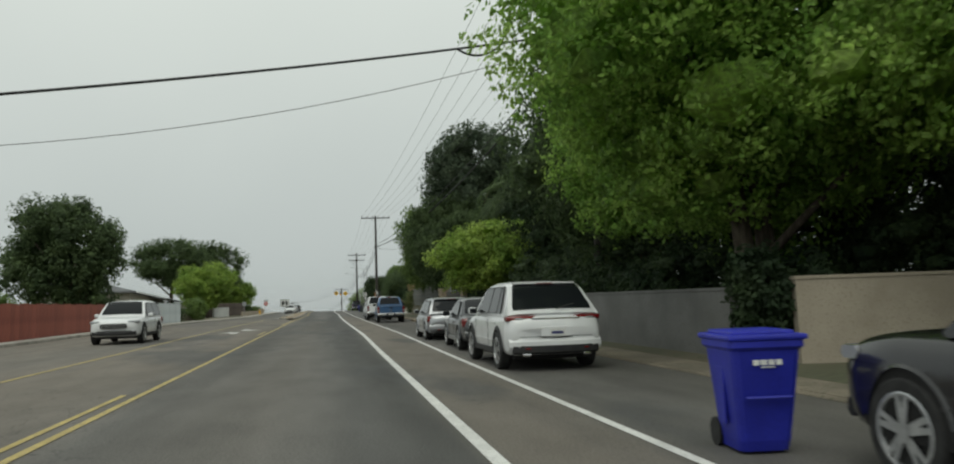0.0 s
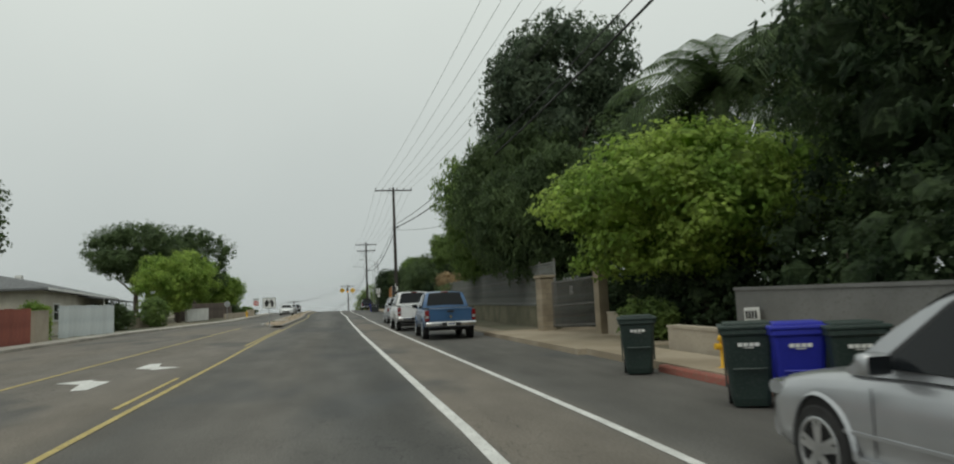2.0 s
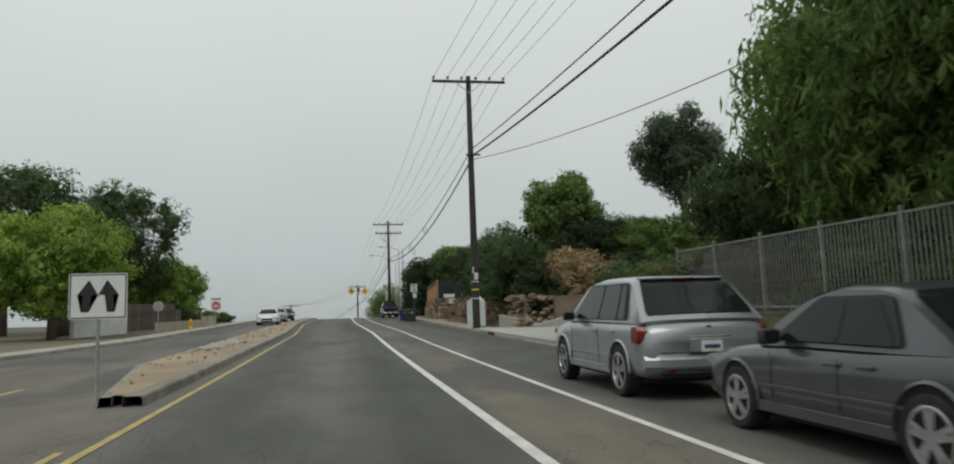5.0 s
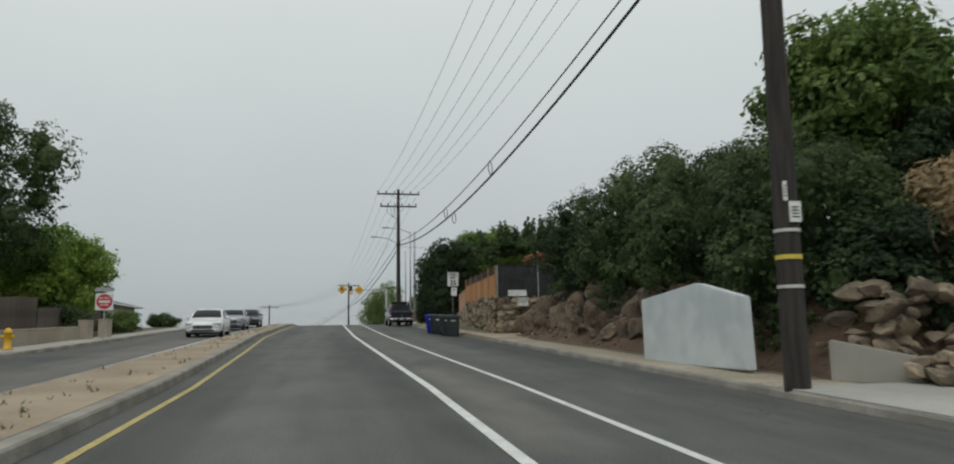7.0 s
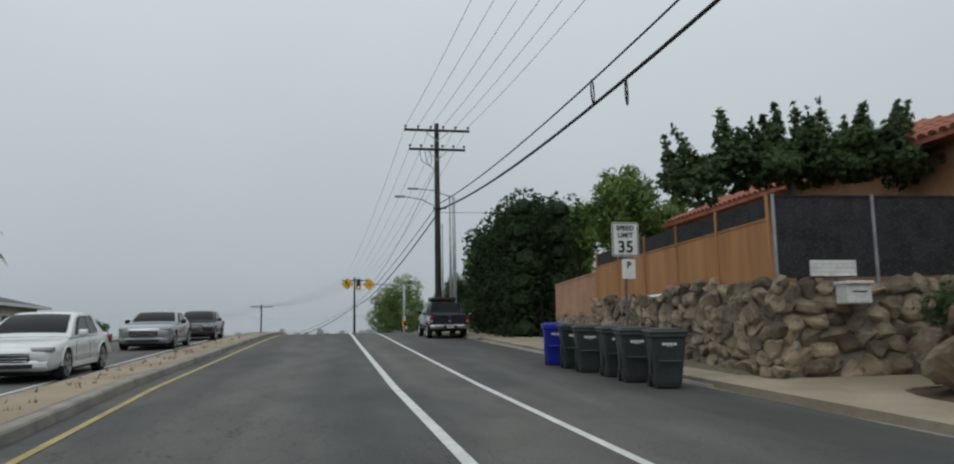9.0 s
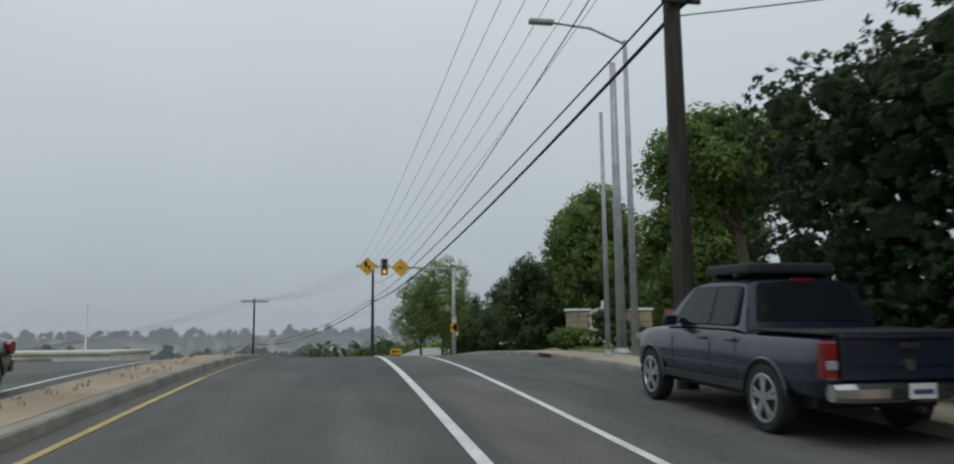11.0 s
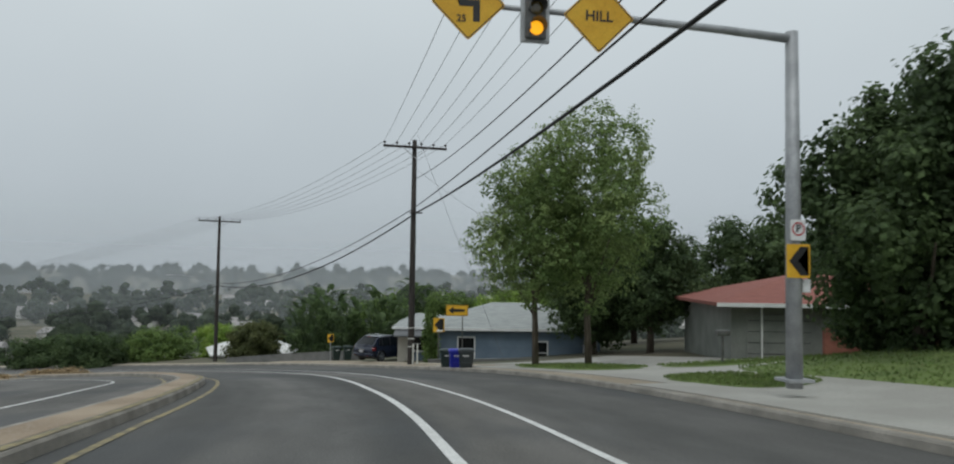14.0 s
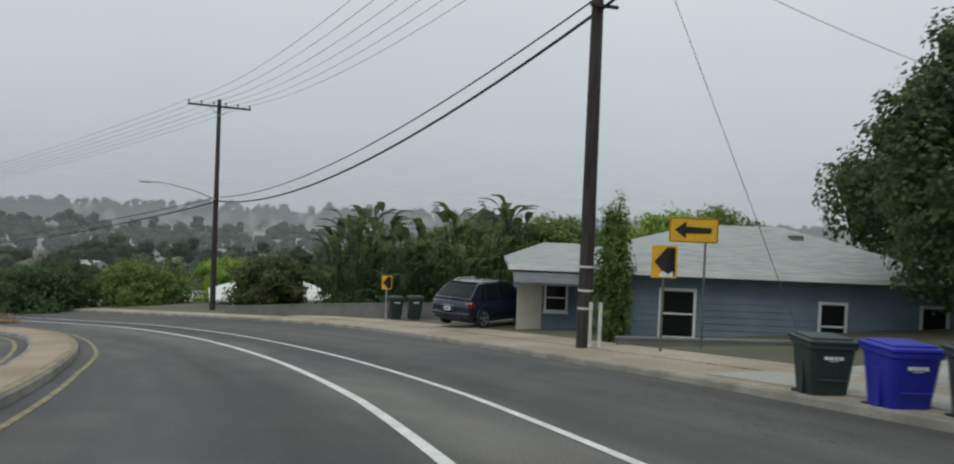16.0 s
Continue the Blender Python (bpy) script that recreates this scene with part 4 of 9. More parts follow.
bush("dry_shrub", 12.8, 113.4, 1.9, 1.5, 3.1, M["leaf_dry"], "dry brown shrub with bare twigs on the bank", 52, 15000, 0.12, long=3.4, base=4.6, lobe_n=12)
bush("dry_shrub", 14.9, 113.2, 1.7, 1.2, 2.4, M["leaf_dry"], "dry brown brush above the block wall", 53, 9000, 0.12, long=3.2, base=4.6)
for i in range(4):
    yy, hh = 159.6 + i * 2.5, 6.3 - 0.25 * i + 0.2 * math.sin(i * 2.1)
    hr = random.Random(60 + i)
    t = thing("tall_hedge", pose(9.3 - 0.12 * i, yy, ground_z(9.3, yy)), "tall clipped dark green hedge along the pavement", "hedge", "tall hedge")
    bm = bmesh.new()
    tube(bm, [(0, 0, -0.2), (0.05, 0, 1.5), (0, 0, 3.5)], [0.1, 0.08, 0.04], 7)
    part("stem", bm, M["bark"], t)
    lobes = [((sx * 0.8 + hr.uniform(-0.12, 0.12), sy * 0.7 + hr.uniform(-0.2, 0.2), 0.5 + (k + hr.uniform(-0.3, 0.25)) * (hh - 1.0) / 5), (1.05 * hr.uniform(0.9, 1.1), 0.95 * hr.uniform(0.9, 1.1), 0.85)) for sx in (-1, 1) for sy in (-1, 1) for k in range(6)]
    crown = new("foliage", leaf_cloud(lobes, 17000, 0.10, 60 + i, 0.2, 1.2, fuzz=0.09, tuft=0.8))
    crown.data.materials.append(M["leaf_deep"])
    crown.parent = t
for i, (x, y, r, z0, z1) in enumerate(((12.6, 157.5, 1.3, 4.2, 7.4), (15.0, 158.0, 1.5, 3.6, 6.0), (12.4, 163.5, 2.2, 3.6, 6.8))):
    tree("feathery_tree", x, y, r, r, z0, z1, M["leaf_mid"], "airy green tree with feathery fronds behind the wall", 80 + i, 3000, 0.15, 0.09, droop=0.3, long=2.6, core=False, lobe_n=2)


def juniper(x, y, base):
    """A twisted juniper: flame-shaped tufts that lean one way."""
    t = thing("juniper_tree", pose(x, y, base), "dark green twisted juniper with upswept pointed tufts", "tree")
    bm = bmesh.new()
    tube(bm, [(0, 0, -0.3), (0.1, 0, 1.2), (-0.2, 0.1, 2.4)], [0.2, 0.16, 0.1], 8)
    part("trunk", bm, M["bark"], t, smooth_faces=True)
    jr = random.Random(91)
    lobes = []
    for k in range(22):
        a = -3.1 + 6.2 * k / 21
        lobes.append(((a, jr.uniform(-0.8, 0.8), 2.75 + 0.10 * a + jr.uniform(-0.25, 0.3) - 0.03 * a * a), (jr.uniform(0.5, 0.8), jr.uniform(0.5, 0.8), jr.uniform(0.3, 0.55))))
    for k in range(26):
        a, b = -3.1 + 6.5 * k / 25 + jr.uniform(-0.12, 0.12), jr.uniform(-0.8, 0.8)
        z, tall = 2.95 + 0.16 * a + jr.uniform(0, 0.25) - 0.04 * a * a, jr.uniform(0.5, 1.2)
        lean = 0.14 * a + jr.uniform(-0.1, 0.25)
        for q in range(6):
            f = q / 5
            lobes.append(((a + lean * f * tall, b, z + tall * f), (0.27 * (1 - f) + 0.07, 0.27 * (1 - f) + 0.07, 0.2)))
    crown = new("crown", leaf_cloud(lobes, 34000, 0.085, 91, -0.2, 1.6, fuzz=0.06, tuft=0.6))
    crown.data.materials.append(M["leaf_dark"])
    crown.parent = t


juniper(11.3, 142.4, 6.75)
# round the side street and the bend
tree("round_tree", 17.9, 208.5, 4.2, 4.2, 1.6, 11.8, M["leaf_mid"], "tall round-crowned green tree on the lawn", 100, 30000, 0.22, 0.2, base=5.1, lobe_n=13)
tree("round_tree", 14.6, 214.5, 3.5, 3.5, 0.1, 8.0, M["leaf_dark"], "dense low dark green tree beside the lawn", 101, 20000, 0.19, 0.18, base=4.4)
tree("round_tree", 22.0, 198.8, 4.1, 4.3, 2.4, 9.0, M["leaf_mid"], "broad green tree behind the monument sign", 102, 26000, 0.22, 0.22, base=5.9)
tree("round_tree", 17.6, 186.6, 4.4, 4.2, 5.2, 10.4, M["leaf_mid"], "tall dark tree whose branches overhang the side street", 113, 22000, 0.2, 0.24, base=6.0, lobe_n=14)
tree("round_tree", 14.4, 240.6, 3.1, 2.6, 0.8, 9.4, M["leaf_dark"], "tall dark green tree beside the blue house", 114, 18000, 0.18, 0.2, base=1.4)
tree("round_tree", 27.0, 210.0, 5.0, 5.0, 1.5, 8.0, M["leaf_mid"], "dark tree behind the red-roofed house", 103, 16000, 0.22, 0.22)
tree("round_tree", 18.4, 216.8, 3.5, 3.4, 0.3, 8.0, M["leaf_dark"], "dense dark tree between the red-roofed houses", 115, 14000, 0.2, 0.18)
for i, (x, y, z1) in enumerate(((30.0, 232.0, 7.4), (26.0, 243.0, 7.4), (36.0, 226.0, 7.6), (20.5, 250.0, 7.8), (33.0, 247.0, 8.0))):
    tree("dark_tree", x, y, 4.2, 4.2, 1.0, z1, M["leaf_dark"], "dark green tree behind the houses", 104 + i, 10000, 0.24, 0.2, group="trees behind the houses")
tree("airy_tree", 7.6, 227.4, 2.7, 2.8, 2.5, 8.7, M["leaf_fresh"], "airy olive-green street tree with visible branches", 110, 26000, 0.11, 0.12, lobe_n=18, core=False)
tree("airy_tree", 9.5, 226.4, 3.0, 3.1, 2.4, 10.8, M["leaf_fresh"], "leafy green street tree on a small lawn", 111, 26000, 0.12, 0.12, lobe_n=18, core=False)
tree("round_tree", 16.6, 237.5, 3.2, 3.2, 0.8, 7.4, M["leaf_dark"], "dark green tree against the blue house", 112, 16000, 0.18, 0.18)
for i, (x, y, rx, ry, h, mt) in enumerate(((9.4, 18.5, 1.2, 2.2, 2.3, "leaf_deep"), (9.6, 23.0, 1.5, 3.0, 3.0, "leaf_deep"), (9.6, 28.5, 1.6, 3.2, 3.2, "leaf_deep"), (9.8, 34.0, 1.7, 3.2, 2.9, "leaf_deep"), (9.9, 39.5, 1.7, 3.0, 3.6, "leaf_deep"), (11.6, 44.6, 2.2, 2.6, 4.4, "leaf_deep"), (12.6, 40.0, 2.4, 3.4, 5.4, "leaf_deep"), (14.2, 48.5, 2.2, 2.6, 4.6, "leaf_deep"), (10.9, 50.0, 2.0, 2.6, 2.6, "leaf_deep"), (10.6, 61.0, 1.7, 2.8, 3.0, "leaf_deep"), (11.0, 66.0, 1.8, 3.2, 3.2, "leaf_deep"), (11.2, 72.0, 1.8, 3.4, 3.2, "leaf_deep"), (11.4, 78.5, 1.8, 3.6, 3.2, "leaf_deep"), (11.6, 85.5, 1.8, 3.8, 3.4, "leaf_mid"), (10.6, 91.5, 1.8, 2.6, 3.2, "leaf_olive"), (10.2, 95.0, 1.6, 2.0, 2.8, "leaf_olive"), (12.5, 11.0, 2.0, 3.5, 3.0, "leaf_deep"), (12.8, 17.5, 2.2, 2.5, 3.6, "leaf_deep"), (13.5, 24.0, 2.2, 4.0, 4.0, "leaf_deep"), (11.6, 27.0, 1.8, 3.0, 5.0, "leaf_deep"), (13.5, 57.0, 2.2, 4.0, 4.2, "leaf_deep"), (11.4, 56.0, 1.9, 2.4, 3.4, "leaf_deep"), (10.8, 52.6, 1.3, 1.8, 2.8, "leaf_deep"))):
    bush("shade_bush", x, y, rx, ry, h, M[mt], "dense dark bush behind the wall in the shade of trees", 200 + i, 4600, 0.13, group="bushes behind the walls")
for i, (x, y, rx, h) in enumerate(((15.2, 217.0, 1.3, 1.6), (16.8, 216.0, 1.5, 2.2), (18.6, 214.6, 1.6, 2.4), (20.6, 213.2, 1.6, 2.2))):
    bush("shade_bush", x, y, rx, rx, h, M["leaf_dark"], "dark clipped bush at the back of the lawn", 240 + i, 5000, 0.12, group="bushes behind the lawn")
# left side
tree("broadleaf_tree", -20.6, 70.5, 4.7, 4.8, 0.6, 11.2, M["leaf_dark"], "dark glossy magnolia-like tree behind the red wall", 120, 26000, 0.22, 0.26, lobe_n=12)
tree("round_tree", -17.2, 121.0, 4.6, 4.8, 1.2, 8.0, M["leaf_bright"], "round bright green tree beside the far pavement", 121, 24000, 0.2, 0.22, lobe_n=12)
tree("pine_tree", -24.5, 133.0, 7.0, 6.0, 4.2, 12.8, M["leaf_dark"], "wide flat-topped dark pine", 122, 24000, 0.2, 0.3, lobe_n=12)
tree("pine_tree", -19.3, 144.0, 4.8, 4.8, 2.4, 13.6, M["leaf_dark"], "dark green pine with clumped branches", 123, 20000, 0.2, 0.26, lobe_n=12)
tree("broadleaf_tree", -16.9, 150.5, 3.8, 4.0, 0.8, 6.6, M["leaf_bright"], "light green broadleaf tree behind the fence", 124, 18000, 0.2, 0.2)
tree("broadleaf_tree", -22.5, 158.0, 4.0, 4.0, 0.8, 6.4, M["leaf_bright"], "light green tree behind the brown fence", 125, 14000, 0.2, 0.2)
for i, (x, y, rx, ry, h, mt) in enumerate(((-16.0, 74.9, 1.0, 1.6, 2.4, "leaf_bright"), (-18.0, 97.5, 2.2, 2.4, 2.5, "leaf_dark"), (-16.2, 104.0, 1.4, 2.4, 2.8, "leaf_mid"), (-20.5, 101.0, 2.6, 2.2, 2.6, "leaf_dark"), (-22.5, 60.0, 2.4, 2.6, 3.2, "leaf_mid"), (-14.8, 146.5, 1.6, 2.0, 1.9, "leaf_dark"), (-13.9, 156.0, 1.3, 2.4, 1.5, "leaf_mid"), (-15.5, 178.0, 1.4, 1.6, 1.4, "leaf_dark"))):
    bush("garden_bush", x, y, rx, ry, h, M[mt], "leafy green bush beside the far pavement", 130 + i, 6000, 0.12, group="bushes along the far pavement")


def palm(x, y, base, h, label, seed, fronds=20, reach=2.2, trunk=0.16, mat="leaf_mid", broad=False):
    rng = random.Random(seed)
    t = thing("palm_tree" if not broad else "banana_palm", pose(x, y, base), label, "palm")
    bm = bmesh.new()
    tube(bm, [(0, 0, -0.3), (0.05, 0.03, h * 0.5), (0, 0, h)], [trunk * 1.3, trunk, trunk * 0.8], 9)
    part("trunk", bm, M["bark"], t, smooth_faces=True)
    for k in range(fronds):
        a, e = 2 * math.pi * k / fronds + rng.uniform(-.2, .2), rng.uniform(-0.1, 1.25)
        bm = bmesh.new()
        ln = reach * rng.uniform(0.8, 1.1)
        spine = []
        for i in range(9):
            f = i / 8
            rr = ln * f * math.cos(e * (1 - 0.5 * f))
            spine.append(Vector((rr * math.cos(a), rr * math.sin(a), h + ln * f * math.sin(e) - ln * (0.75 if not broad else 0.5) * f * f)))
        sd = Vector((-math.sin(a), math.cos(a), 0))
        if broad:
            for p, q, f in zip(spine, spine[1:], range(8)):
                w0, w1 = 0.34 * math.sin(math.pi * (f + 0.25) / 8.6) * reach / 2.2, 0.34 * math.sin(math.pi * (f + 1.25) / 8.6 if f < 7 else 3.1) * reach / 2.2
                for sg in (-1, 1):
                    bm.faces.new([bm.verts.new(v) for v in (p, p + sd * sg * w0 - Vector((0, 0, w0 * 0.35)), q + sd * sg * w1 * 0.9 - Vector((0, 0, w1 * 0.35)), q)])
        else:
            for p, q in zip(spine, spine[1:]):
                for sg in (-1, 1):
                    for u in (0.0, 0.25, 0.5, 0.75):
                        b0 = p.lerp(q, u)
                        w = ln * 0.22
                        bm.faces.new([bm.verts.new(v) for v in (b0, b0 + (q - p) * 0.2, b0 + (q - p) * 1.3 + sd * sg * w - Vector((0, 0, w * 0.55)))])
        part("frond", bm, M[mat], t)
    return t


palm(18.2, 54.5, 1.5, 10.4, "tall palm with drooping dark green fronds above the trees", 140, 48, 4.4, 0.44, "leaf_dark")
palm(14.4, 55.5, 1.5, 9.0, "palm with arching dark fronds behind the low tree", 141, 44, 4.0, 0.3, "leaf_dark")
palm(21.5, 56.5, 1.6, 11.4, "tall palm standing above the trees", 143, 56, 4.2, 0.3, "leaf_dark")
palm(-21.6, 173.0, 5.6, 6.0, "palm with an arching green crown on the far side", 142, 24, 3.0, 0.2, "leaf_mid")


# ---- vehicles and bins ----
M["tyre"] = material("tyre_rubber", (0.012, 0.012, 0.012), (0.025, 0.025, 0.025), 8, 0.85, 0.1)
M["rim"] = material("alloy_rim", (0.42, 0.43, 0.44), (0.55, 0.56, 0.57), 6, 0.35, 0, metal=0.8)
M["black_trim"] = material("black_trim", (0.012, 0.012, 0.013), (0.022, 0.022, 0.023), 6, 0.6, 0)
M["chrome"] = material("chrome", (0.6, 0.6, 0.61), (0.7, 0.7, 0.71), 6, 0.15, 0, metal=1.0)
M["tail_red"] = glossy("tail_lamp_red", (0.17, 0.008, 0.010), 0.2)
M["lamp_clear"] = glossy("head_lamp_clear", (0.3, 0.31, 0.32), 0.12)
M["arch_shade"] = material("wheel_well_shade", (0.006, 0.006, 0.006), (0.01, 0.01, 0.01), 6, 0.9, 0)
M["plate"] = material("plate_white", (0.62, 0.62, 0.6), (0.72, 0.72, 0.7), 8, 0.5, 0)
M["plate_blue"] = material("plate_lettering", (0.04, 0.05, 0.14), (0.06, 0.07, 0.18), 8, 0.5, 0)


def dark_glass():
    m = bpy.data.materials.new("tinted_glass")
    m.use_nodes = True
    b = m.node_tree.nodes["Principled BSDF"]
    b.inputs["Base Color"].default_value = (0.012, 0.014, 0.016, 1)
    b.inputs["Roughness"].default_value = 0.08
    b.inputs["Specular IOR Level"].default_value = 0.22
    return m


M["glass"] = dark_glass()
PAINT = {
    "white": glossy("white_car_paint", (0.74, 0.75, 0.76), 0.3),
    "silver": glossy("silver_car_paint", (0.42, 0.43, 0.45), 0.3, 0.6),
    "grey": glossy("dark_grey_car_paint", (0.075, 0.078, 0.085), 0.28, 0.4),
    "black": glossy("black_car_paint", (0.010, 0.010, 0.012), 0.22),
    "blue": glossy("slate_blue_car_paint", (0.045, 0.115, 0.245), 0.3, 0.2),
    "navy": glossy("navy_car_paint", (0.015, 0.02, 0.04), 0.25, 0.2),
    "pale_silver": glossy("pale_silver_car_paint", (0.36, 0.375, 0.40), 0.3, 0.5),
}
STYLES = {
    # length, width, height, wheelbase, front overhang, wheel radius, sill, belt, hood, deck, windscreen base, roof front, roof rear, rear base (from the front)
    "suv": (4.78, 1.93, 1.74, 2.85, 0.95, 0.37, 0.30, 1.08, 1.03, 1.10, 1.2, 2.1, 3.85, 4.64),
    "big_suv": (4.9, 1.96, 1.78, 2.85, 0.95, 0.39, 0.32, 1.10, 1.08, 1.12, 1.3, 2.1, 4.3, 4.78),
    "wagon": (4.56, 1.78, 1.50, 2.58, 0.93, 0.33, 0.24, 0.93, 0.88, 0.95, 1.22, 2.05, 3.95, 4.45),
    "sedan": (4.85, 1.84, 1.46, 2.75, 1.0, 0.33, 0.24, 0.93, 0.86, 0.98, 1.35, 2.25, 3.25, 4.0),
    "coupe": (5.0, 1.92, 1.45, 2.95, 0.98, 0.36, 0.24, 0.98, 0.96, 1.02, 1.75, 2.55, 3.4, 4.25),
    "pickup": (5.4, 1.89, 1.79, 3.24, 0.93, 0.39, 0.42, 1.17, 1.12, 1.14, 1.4, 2.1, 3.5, 3.72),
    "big_pickup": (5.8, 2.01, 1.93, 3.57, 1.0, 0.41, 0.46, 1.27, 1.22, 1.22, 1.5, 2.2, 3.85, 4.05),
}


def section(bm, w, z0, z1, y):
    """One cross-section of a car body: turned-under sill, full flank, soft shoulder, crowned top."""
    h = z1 - z0
    pts = [(0.78 * w, z0), (0.92 * w, z0 + 0.03), (0.975 * w, z0 + 0.10), (0.995 * w, z0 + 0.34 * h), (w, z0 + 0.52 * h), (0.998 * w, z0 + 0.68 * h), (0.975 * w, z0 + 0.80 * h), (0.955 * w, z1 - 0.07), (0.92 * w, z1 - 0.03), (0.84 * w, z1 - 0.005), (0.6 * w, z1 + 0.008), (0.3 * w, z1 + 0.014), (0, z1 + 0.016)]
    return [bm.verts.new((x, y, z)) for x, z in pts] + [bm.verts.new((-x, y, z)) for x, z in pts[-2::-1]]


def curve_through(keys, x):
    """A smooth curve through (x, value) keys that never overshoots them."""
    xs, ys = np.array([k[0] for k in keys], float), np.array([k[1] for k in keys], float)
    i = int(np.clip(np.searchsorted(xs, x) - 1, 0, len(xs) - 2))
    dx, sl = np.diff(xs), np.diff(ys) / np.diff(xs)

    def tangent(j):
        if j == 0 or j == len(xs) - 1:
            return sl[0] if j == 0 else sl[-1]
        return 0.0 if sl[j - 1] * sl[j] <= 0 else 2 * sl[j - 1] * sl[j] / (sl[j - 1] + sl[j])
    u = min(1.0, max(0.0, (x - xs[i]) / dx[i]))
    m0, m1 = tangent(i) * dx[i], tangent(i + 1) * dx[i]
    return float((2 * u**3 - 3 * u**2 + 1) * ys[i] + (u**3 - 2 * u**2 + u) * m0 + (3 * u**2 - 2 * u**3) * ys[i + 1] + (u**3 - u**2) * m1)


def loft(bm, rings, cap=True):
    for a, b in zip(rings, rings[1:]):
        n = len(a)
        for k in range(n):
            bm.faces.new((a[k], a[(k + 1) % n], b[(k + 1) % n], b[k]))
    if cap:
        bm.faces.new(rings[0][::-1])
        bm.faces.new(rings[-1])
    bmesh.ops.recalc_face_normals(bm, faces=bm.faces[:])


def wheel(parent, x, y, r, side):
    bm = bmesh.new()
    w = 0.115
    prof = [(-w, r * 0.6), (-w, r * 0.92), (-w * 0.8, r * 0.985), (-w * 0.5, r), (w * 0.5, r), (w * 0.8, r * 0.985), (w, r * 0.92), (w, r * 0.72), (w * 0.7, r * 0.64)]
    if side < 0:
        prof = [(-a, b) for a, b in prof][::-1]
    rings = [[bm.verts.new((x + a, y + b * math.cos(t), r + b * math.sin(t))) for t in (2 * math.pi * k / 28 for k in range(28))] for a, b in prof]
    loft(bm, rings)
    t = part("wheel", bm, M["tyre"], parent, "black tyre on an alloy rim", True)
    t.data.set_sharp_from_angle(angle=radians(40))
    bm = bmesh.new()
    xo = x + side * (w + 0.004)
    ring = [[bm.verts.new((xo - side * dp, y + q * r * math.cos(a), r + q * r * math.sin(a))) for a in (2 * math.pi * k / 28 for k in range(28))] for q, dp in ((0.72, 0.004), (0.69, 0.0), (0.64, 0.002), (0.62, 0.03))]
    for a, b in zip(ring, ring[1:]):
        for k in range(28):
            bm.faces.new((a[k], a[(k + 1) % 28], b[(k + 1) % 28], b[k]))
    for k in range(5):
        a = 2 * math.pi * k / 5 + 0.3
        for da in (-0.16, 0.16):
            c, s = math.cos(a + da), math.sin(a + da)
            n = (-s, c)
            q = [(0.08 * r, 0.03), (0.64 * r, 0.022)]
            f0 = [bm.verts.new((xo + side * up, y + rr * c + o * n[0] * sg, r + rr * s + o * n[1] * sg)) for (rr, o), up in zip(q, (0.0, -0.004)) for sg in (-1, 1)]
            bm.faces.new((f0[0], f0[1], f0[3], f0[2]))
    bm.faces.new([bm.verts.new((xo + side * 0.006, y + 0.16 * r * math.cos(a), r + 0.16 * r * math.sin(a))) for a in (2 * math.pi * k / 14 for k in range(14))])
    part("rim", bm, M["rim"], t)


def pane(name, corners, parent, mat, out=0.006, label=""):
    """A pane with slightly rounded corners, laid just proud of the cabin."""
    c = [Vector(p) for p in corners]
    n = (c[1] - c[0]).cross(c[3] - c[0]).normalized()
    bm = bmesh.new()
    pts = []
    for i in range(4):
        p, a, b = c[i], c[i - 1], c[(i + 1) % 4]
        pts += [p + (a - p).normalized() * min(0.07, (a - p).length * 0.2), p + ((a - p).normalized() + (b - p).normalized()) * 0.018, p + (b - p).normalized() * min(0.07, (b - p).length * 0.2)]
    bm.faces.new([bm.verts.new(p + n * out) for p in pts])
    return part(name, bm, mat, parent, label)


def slab(bm, size, at, bevel=0.0, cuts=8):
    """A long block cut into short lengths across the car, so that it follows a bowed bumper."""
    sx, sy, sz = size
    b = min(bevel, sy / 2.2, sz / 2.2)
    prof = [(-sy / 2 + b, -sz / 2), (sy / 2 - b, -sz / 2), (sy / 2, -sz / 2 + b), (sy / 2, sz / 2 - b), (sy / 2 - b, sz / 2), (-sy / 2 + b, sz / 2), (-sy / 2, sz / 2 - b), (-sy / 2, -sz / 2 + b)]
    rings = [[bm.verts.new((at[0] - sx / 2 + sx * i / cuts, at[1] + py * (0.8 if i in (0, cuts) else 1), at[2] + pz * (0.9 if i in (0, cuts) else 1))) for py, pz in prof] for i in range(cuts + 1)]
    loft(bm, rings)


